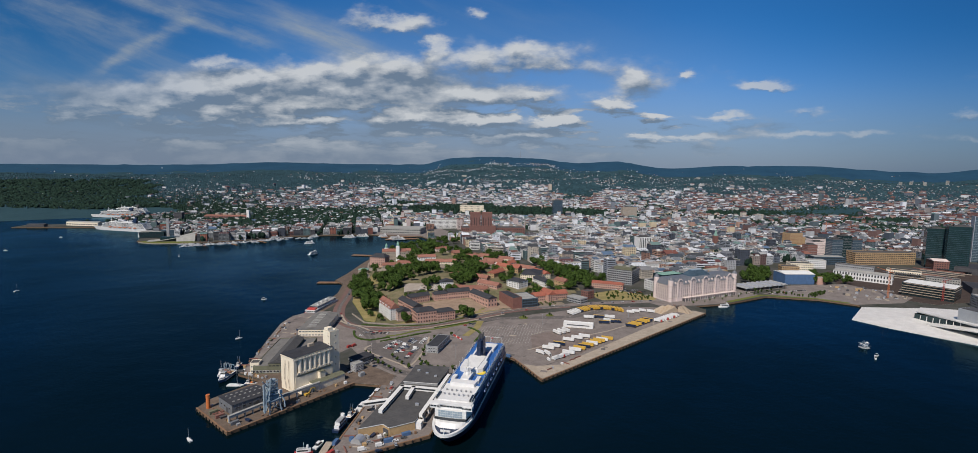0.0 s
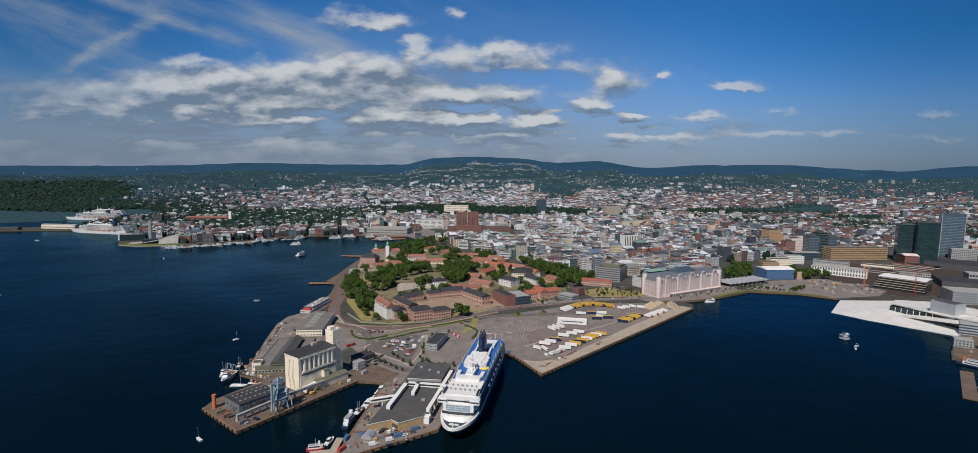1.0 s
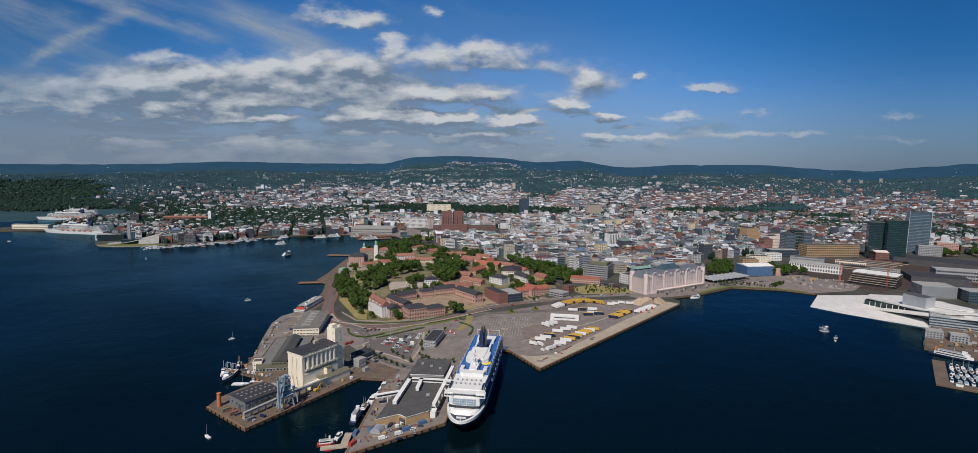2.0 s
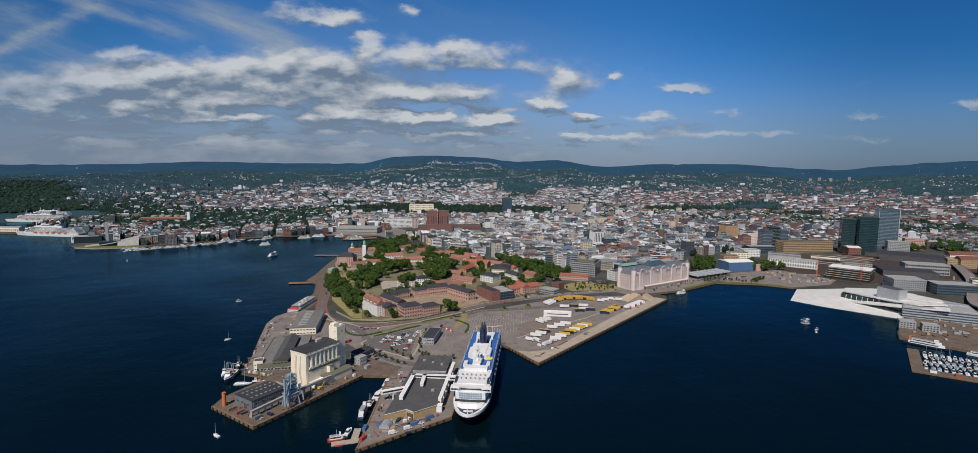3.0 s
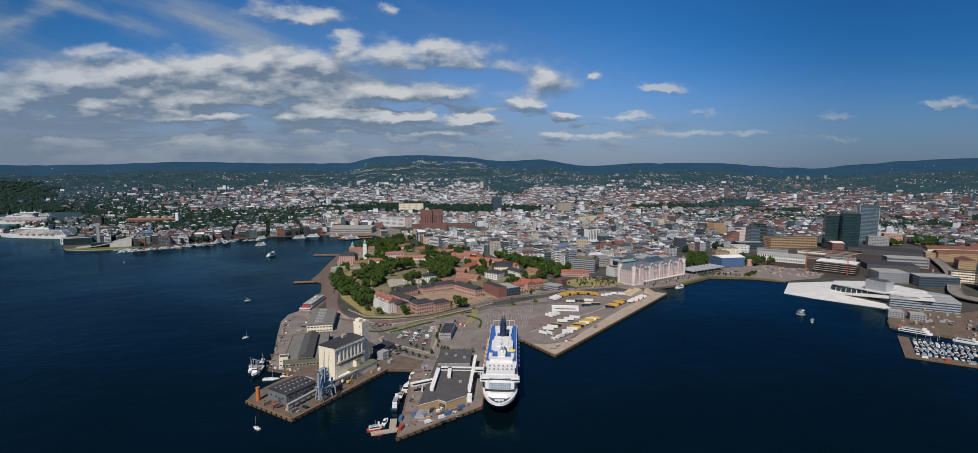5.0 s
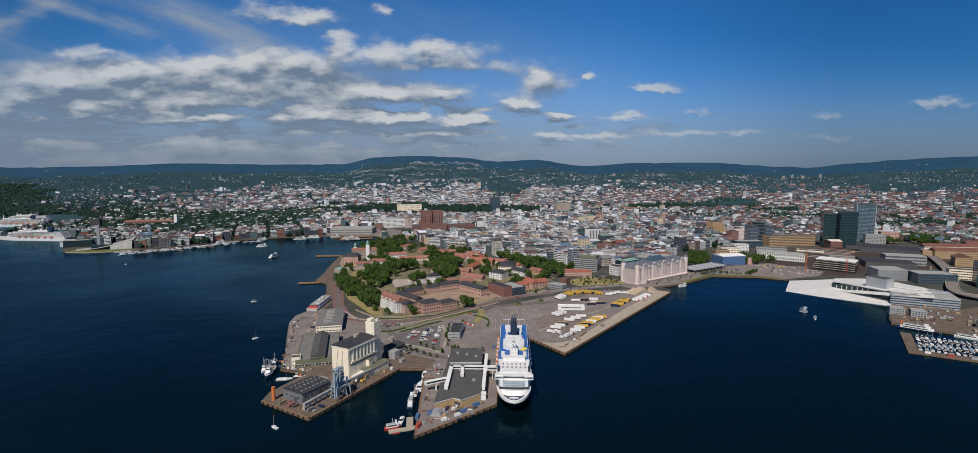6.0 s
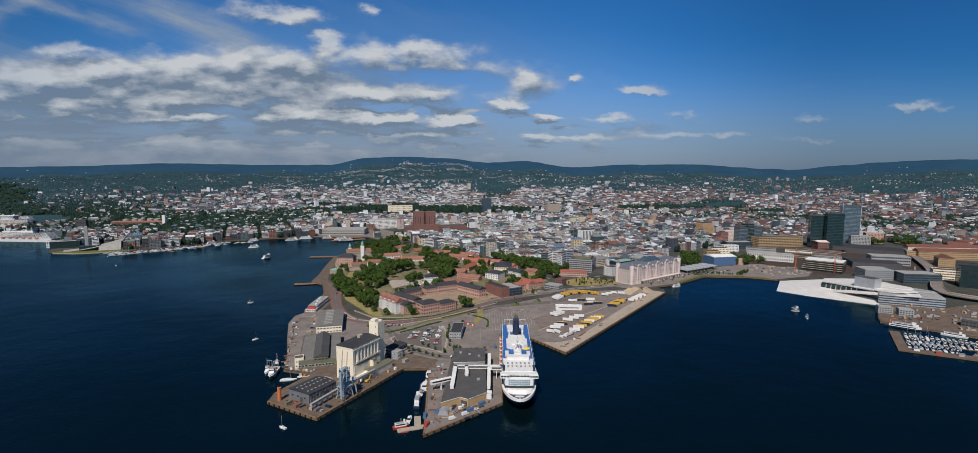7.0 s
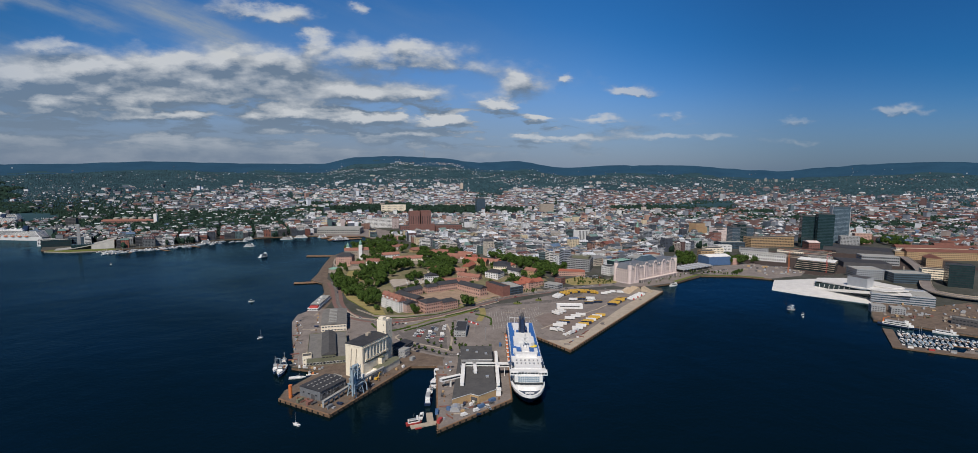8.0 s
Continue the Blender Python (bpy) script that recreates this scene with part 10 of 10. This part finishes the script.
for k in range(6):
    q0, q1 = k / 6, (k + 1) / 6
    xa, xb = 4 + 42 * q0, 4 + 42 * q1
    ta, tb = sweep((xa + 62) / 112) - 0.6, sweep((xb + 62) / 112) - 0.6
    lean.face([(xa, -19 - 5 * q0, 0.4), (xb, -19 - 5 * q1, 0.4), (xb, -13, tb), (xa, -13, ta)])
    lean.face([(xb, -18.4 - 5 * q1, 0.4), (xa, -18.4 - 5 * q0, 0.4), (xa, -12.4, ta), (xb, -12.4, tb)])
part("leaning_wall", lean, ROOF_LIGHT, sail, "leaning white wall")
part("tower", Form().box(-22, 30, -1, 6, 6, 54), GREY_PAINT, sail)
for k in range(7):
    part("tower_floor", Form().box(-22, 30, 10 + k * 6, 6.4, 6.4, 0.6), CONCRETE, sail)
sheet("lawn_museum", [(-852, 1236), (-800, 1219), (-726, 1232), (-706, 1250), (-745, 1262), (-803, 1248), (-850, 1260)], -2, QUAY + 0.16, GRASS, STONE, "grassy point in front of the museum", "lawn")
# radio mast on the summit
mx, my = EYE_X + 4540 * math.sin(radians(4.0)), EYE_Y + 4540 * math.cos(radians(4.0))
mast = thing("radio_mast", mx, my, ground_z(mx, my) - 4, 0, "slim grey radio mast on the wooded summit", "mast")
part("shaft", Form().drum(0, 0, 0, 3.0, 60, 1.6, 8).drum(0, 0, 60, 1.2, 28, 0.6, 6), GREY_PAINT, mast)
# the glass sculpture that floats in the bay
ice = thing("floating_sculpture", 410, 543, 0, 0, "jagged floating glass and steel sculpture", "sculpture")
rng = random.Random(2)
part("raft", Form().drum(0, 0, -0.5, 5.6, 1.0, 5.2, 9), GREY_PAINT, ice)
for k in range(24):
    a, r = rng.uniform(0, 6.28), rng.uniform(0.5, 5.2)
    cx, cy, z = r * math.cos(a), r * math.sin(a), rng.uniform(0.4, 3.6)
    p = [Vector((cx, cy, z)) + Vector((rng.uniform(-2.6, 2.6), rng.uniform(-2.6, 2.6), rng.uniform(-0.8, 3.2))) for _ in range(3)]
    side = (p[1] - p[0]).cross(p[2] - p[0]).normalized() * 0.09
    f = Form()
    f.face([tuple(q + side) for q in p])
    f.face([tuple(q - side) for q in p[::-1]])
    for i in range(3):
        j = (i + 1) % 3
        f.face([tuple(p[i] - side), tuple(p[j] - side), tuple(p[j] + side), tuple(p[i] + side)])
    part("shard", f, (GLASS_BLUE, ALU, STEEL_BLUE, WHITE)[k % 4], ice)
for k in range(10):
    a = k * 0.63
    part("strut", Form().tube([(4.2 * math.cos(a), 4.2 * math.sin(a), 0.3), (1.6 * math.cos(a + 1.4), 1.6 * math.sin(a + 1.4), rng.uniform(4.5, 7.5))], 0.12, 5), STEEL_BLUE, ice)


# ---- loose things on the quays ----
rng = random.Random(91)


def goods(x, y, z, turn, kind):
    if kind == 0:
        t = thing("pallet_stack", x, y, z, turn, "stack of grey-brown timber pallets on the quay", "pallets", "quay goods")
        part("stack", Form().box(0, 0, 0, 1.4, 1.1, rng.uniform(0.7, 2.0)), QUAY_TOP, t)
    elif kind == 1:
        t = thing("skip", x, y, z, turn, "dark steel waste skip standing on the quay", "skip", "quay goods")
        part("body", Form().prism([(-2.0, -0.9), (2.0, -0.9), (2.0, 0.9), (-2.0, 0.9)], 0, 1.5, taper=[(-2.6, -1.1), (2.6, -1.1), (2.6, 1.1), (-2.6, 1.1)]), rng.choice((DARK_GREY, NAVY, GREEN_PAINT)), t)
    elif kind == 2:
        t = thing("crate", x, y, z, turn, "pale goods crate standing on the quay", "crate", "quay goods")
        part("box", Form().box(0, 0, 0, rng.uniform(1.5, 3), rng.uniform(1.2, 2.2), rng.uniform(1, 2.2)), rng.choice((WOOD, WHITE, ALU, GREY_PAINT)), t)
    else:
        t = thing("pipe_bundle", x, y, z, turn, "bundle of rusty steel pipes laid along the pier", "pipes", "quay goods")
        part("pipe", Form().tube([(-4, 0, 0.3), (4, 0, 0.3)], 0.3, 8).tube([(-4, 0.6, 0.3), (4, 0.6, 0.3)], 0.3, 8).tube([(-4, 0.3, 0.8), (4, 0.3, 0.8)], 0.3, 8), BRICK_DARK, t)


def along(x0, y0, x1, y1, n, off=3.0):
    a = math.degrees(math.atan2(y1 - y0, x1 - x0))
    for k in range(n):
        t = (k + rng.uniform(0.1, 0.9)) / n
        goods(x0 + (x1 - x0) * t - math.sin(radians(a)) * off * rng.uniform(0.6, 1.4), y0 + (y1 - y0) * t + math.cos(radians(a)) * off * rng.uniform(0.6, 1.4), QUAY + 0.1, a + rng.choice((0, 90)) + rng.uniform(-8, 8), rng.choice((0, 0, 1, 2, 2, 3)))


def excavator(x, y, turn):
    root = thing("excavator", x, y, QUAY + 0.06, turn, "yellow tracked excavator working on the west pier", "excavator")
    for yy in (-1.2, 1.2):
        part("track", Form().prism([(-2.0, yy - 0.3), (2.0, yy - 0.3), (2.0, yy + 0.3), (-2.0, yy + 0.3)], 0, 0.9, taper=[(-1.7, yy - 0.3), (1.7, yy - 0.3), (1.7, yy + 0.3), (-1.7, yy + 0.3)]), TYRE, root)
    part("body", Form().box(-0.5, 0, 0.9, 3.6, 2.6, 1.5), YELLOW, root)
    part("cab", Form().prism([(0.1, 0.1), (1.6, 0.1), (1.6, 1.2), (0.1, 1.2)], 1.1, 3.1, taper=[(0.1, 0.2), (1.2, 0.2), (1.2, 1.1), (0.1, 1.1)]), GLASS, root)
    part("boom", Form().tube([(1.0, -0.5, 2.0), (4.0, -0.5, 5.2), (7.0, -0.5, 4.6)], 0.3, 6), YELLOW, root)
    part("stick", Form().tube([(7.0, -0.5, 4.6), (8.6, -0.5, 1.6)], 0.24, 6), YELLOW, root)
    part("bucket", Form().prism([(8.0, -1.1), (9.2, -1.1), (9.2, 0.1), (8.0, 0.1)], 0.3, 1.6, taper=[(8.3, -1.1), (9.0, -1.1), (9.0, 0.1), (8.3, 0.1)]), DARK_GREY, root)


excavator(-146, 404, 58)
barriers = thing("barrier_row", -37.3, 561.8, QUAY + 0.06, -57, "row of red and white plastic road barriers", "barriers")
for k in range(9):
    part("barrier", Form().prism([(k * 2.1, -0.8), (k * 2.1 + 1.9, -0.8), (k * 2.1 + 1.9, 0.8), (k * 2.1, 0.8)], 0, 1.5, taper=[(k * 2.1, -0.3), (k * 2.1 + 1.9, -0.3), (k * 2.1 + 1.9, 0.3), (k * 2.1, 0.3)]), WHITE if k % 4 == 3 else RED, barriers)
for x, y, a in ((-139, 523, 60), (-143, 519, 60)):
    park(make_van, "red_van", x, y, QUAY + 0.12, a, "bright red delivery van parked by the silo road", RED)
for k in range(9):
    goods(-86 + k * 2.6 + rng.uniform(-.6, .6), 338.5 + rng.uniform(-3, 3) + k * 0.6, QUAY + 0.1, rng.uniform(0, 180), (0, 2, 2, 1)[k % 4])
for k in range(10):
    goods(-217 + k * 2.4, 446 + rng.uniform(-3, 3) - k * 0.9, QUAY + 0.1, rng.uniform(0, 180), (2, 0, 2)[k % 3])
along(-178, 350, -118, 428, 12, 4.0)
along(-218, 382, -184, 350, 9, 4.0)
along(-102, 312, -46, 343, 12, 5.0)
along(-98, 340, -88, 420, 12, -3.5)
along(-232, 492, -244, 600, 16, -4.0)
along(-226, 446, -232, 486, 6, -4.0)
along(-214, 520, -222, 640, 10, -3.0)
along(60, 458, 100, 494, 6, 6.0)
# cars on the quays, roads and behind the great warehouse
rng = random.Random(12)
for x0, y0, x1, y1, n, a in ((432, 776, 500, 800, 13, 110), (560, 830, 640, 800, 8, 70), (-226, 520, -238, 606, 4, 95), (300, 730, 400, 778, 7, 26), (130, 704, 250, 727, 9, 10), (600, 905, 690, 930, 9, 100), (-128, 566, -112, 566, 5, 80), (700, 720, 820, 850, 9, 45)):
    for k in range(n):
        t = (k + rng.uniform(-.2, .2)) / (n - 1)
        car(x0 + (x1 - x0) * t, y0 + (y1 - y0) * t, a + rng.uniform(-6, 6))

# small craft filling the far western inlet
rng = random.Random(55)
craft = Form()
for _ in range(420):
    x, y = rng.uniform(-1640, -1240), rng.uniform(1990, 2230)
    if not inside(x, y, SHORE) and edge_distance(x, y, SHORE) < 90:
        a = rng.choice((20, 110)) + rng.uniform(-8, 8)
        craft.box(x, y, -0.3, rng.uniform(7, 13), rng.uniform(2.4, 3.6), 1.6, a)
        craft.box(x, y, 1.3, 3.5, 1.8, 1.3, a)
tagged(craft.make("far_marina_boats", WHITE), "hundreds of small white boats in the far inlet", "boats", "", "stuff")
berths = Form()
for _ in range(900):
    x, y = rng.uniform(-740, -470), rng.uniform(1180, 1360)
    if not inside(x, y, SHORE) and 14 < edge_distance(x, y, SHORE) < 52 and (x * 0.55 - y * 0.83) % 13 < 6.5:
        a = 52 + rng.choice((0, 180)) + rng.uniform(-6, 6)
        berths.box(x, y, -0.3, rng.uniform(7, 12), rng.uniform(2.2, 3.4), 1.4, a)
        berths.box(x, y, 1.1, 3.2, 1.7, 1.2, a)
tagged(berths.make("crowded_berth_boats", WHITE), "rows of small white boats packed into the western marina", "boats", "", "stuff")
# orange deck crane on the workboat by the opera
dc = thing("deck_crane", 471.5, 463, 1.9, -54, "bright orange deck crane on the moored workboat", "crane")
part("column", Form().drum(0, 0, 0, 0.9, 6.5, 0.7, 10), ORANGE, dc)
part("boom", Form().tube([(0, 0, 6.2), (5.5, 0.5, 9.0)], 0.35, 6), ORANGE, dc)
part("cab", Form().box(0.2, 1.0, 4.2, 1.6, 1.2, 1.8), ORANGE, dc)
for x0, y0, x1, y1, n in ((500, 470, 640, 440, 12), (560, 520, 670, 500, 10)):
    along(x0, y0, x1, y1, n, 8.0)
for x, y in ((45.7, 633.7), (160, 688), (80, 645)):
    tree(8, x, y, QUAY + 0.3, 0.9, 40, group="island trees")
    tree(7, x + 2.2, y - 1.6, QUAY + 0.3, 0.6, 140, group="island trees")


# ---- worn surfaces: asphalt repairs, lane dashes, light masts ----
rng = random.Random(64)
repairs = Form()
YARD_LAND = [(-2, 515), (20, 512), (50, 450), (262, 655), (230, 686), (160, 684), (60, 646), (-18, 596)]
QUAY_LAND = [(-229, 640), (-243, 600), (-234, 541), (-226, 500), (-212, 470), (-176, 520), (-178, 640)]
FORE_LAND = [(-142, 530), (-126, 566), (-60, 590), (-24, 598), (-24, 560), (-60, 486), (-80, 452)]
PIER_LAND = [(-98, 316), (-46, 344), (-44, 350), (-66, 338), (-88, 336), (-86, 420), (-92, 420)]
for land, count in ((YARD_LAND, 150), (QUAY_LAND, 60), (FORE_LAND, 60), (PIER_LAND, 24)):
    xs, ys = [p[0] for p in land], [p[1] for p in land]
    for _ in range(count):
        x, y = rng.uniform(min(xs), max(xs)), rng.uniform(min(ys), max(ys))
        if inside(x, y, land):
            long_ = rng.random() < 0.45
            repairs.box(x, y, QUAY, rng.uniform(10, 26) if long_ else rng.uniform(2, 7), rng.uniform(0.5, 1.2) if long_ else rng.uniform(1.5, 5), 0.176 + rng.uniform(0, 0.012), rng.choice((-12, 78, 42)) + rng.uniform(-4, 4), rng.choice((0, 0, 1, 2)))
tagged(repairs.make("asphalt_repairs", [ASPHALT_DARK, ASPHALT, CONCRETE]), "patched and stained strips in the worn asphalt", "repairs", "", "stuff")
dashes = Form()
for line, lift in ((ROAD, Z3 + 0.02), (curve([(72, 682), (140, 706), (200, 716), (250, 726), (330, 745), (420, 800)]), Z2 + 0.03), (curve([(-30, 606), (10, 628), (60, 634), (120, 646), (170, 690)]), Z2 + 0.034),
                   (curve([(-150, 585), (-128, 550), (-120, 520), (-112, 492), (-95, 470), (-70, 452), (-30, 450)]), Z2 + 0.05)):
    for (x0, y0), (x1, y1) in zip(line, line[1:]):
        n, turn = math.hypot(x1 - x0, y1 - y0), math.degrees(math.atan2(y1 - y0, x1 - x0))
        for k in range(max(1, int(n / 6))):
            t = (k + 0.5) / max(1, int(n / 6))
            dashes.box(x0 + (x1 - x0) * t, y0 + (y1 - y0) * t, lift - 0.02, 3.0, 0.28, 0.045, turn)
tagged(dashes.make("lane_dashes", LINE), "worn white dashes along the harbour roads", "markings", "", "stuff")
for x, y in ((-36, 520), (-30, 490), (12, 540), (66, 600), (128, 600), (180, 640), (-60, 500), (-100, 545)):
    post = thing("light_mast", x, y, QUAY + 0.1, rng.uniform(0, 90), "tall slim grey light mast over the asphalt", "light mast", "light masts")
    part("pole", Form().drum(0, 0, 0, 0.22, 14, 0.12, 8), GREY_PAINT, post)
    part("lamp_head", Form().box(0.7, 0, 13.8, 1.6, 0.5, 0.25).box(-0.7, 0, 13.8, 1.6, 0.5, 0.25), GREY_PAINT, post)


# ---- planting: the nearest 300 trees are things, the rest is one wood ----
TREE_CALLS.sort()
far_crowns, far_trunks = Form(), Form()
for k, (r, kind, x, y, z, scale, turn, label, group) in enumerate(TREE_CALLS):
    if k < 300:
        plant(kind, x, y, z, scale, turn, label, group)
        continue
    c, s = math.cos(radians(turn)) * scale, math.sin(radians(turn)) * scale
    for src, dst in zip(TREES[kind], (far_trunks, far_crowns)):
        b = len(dst.v)
        dst.v.extend([(x + p[0] * c - p[1] * s, y + p[0] * s + p[1] * c, z + p[2] * scale) for p in src.v])
        dst.f.extend([tuple(i + b for i in fc) for fc in src.f])
        dst.m.extend(src.m)
tagged(far_crowns.make("far_tree_crowns", LEAF), "green crowns of the many trees past the fortress", "trees", "", "stuff")
tagged(far_trunks.make("far_tree_trunks", BARK), "trunks of the many trees past the fortress", "trunks", "", "stuff")
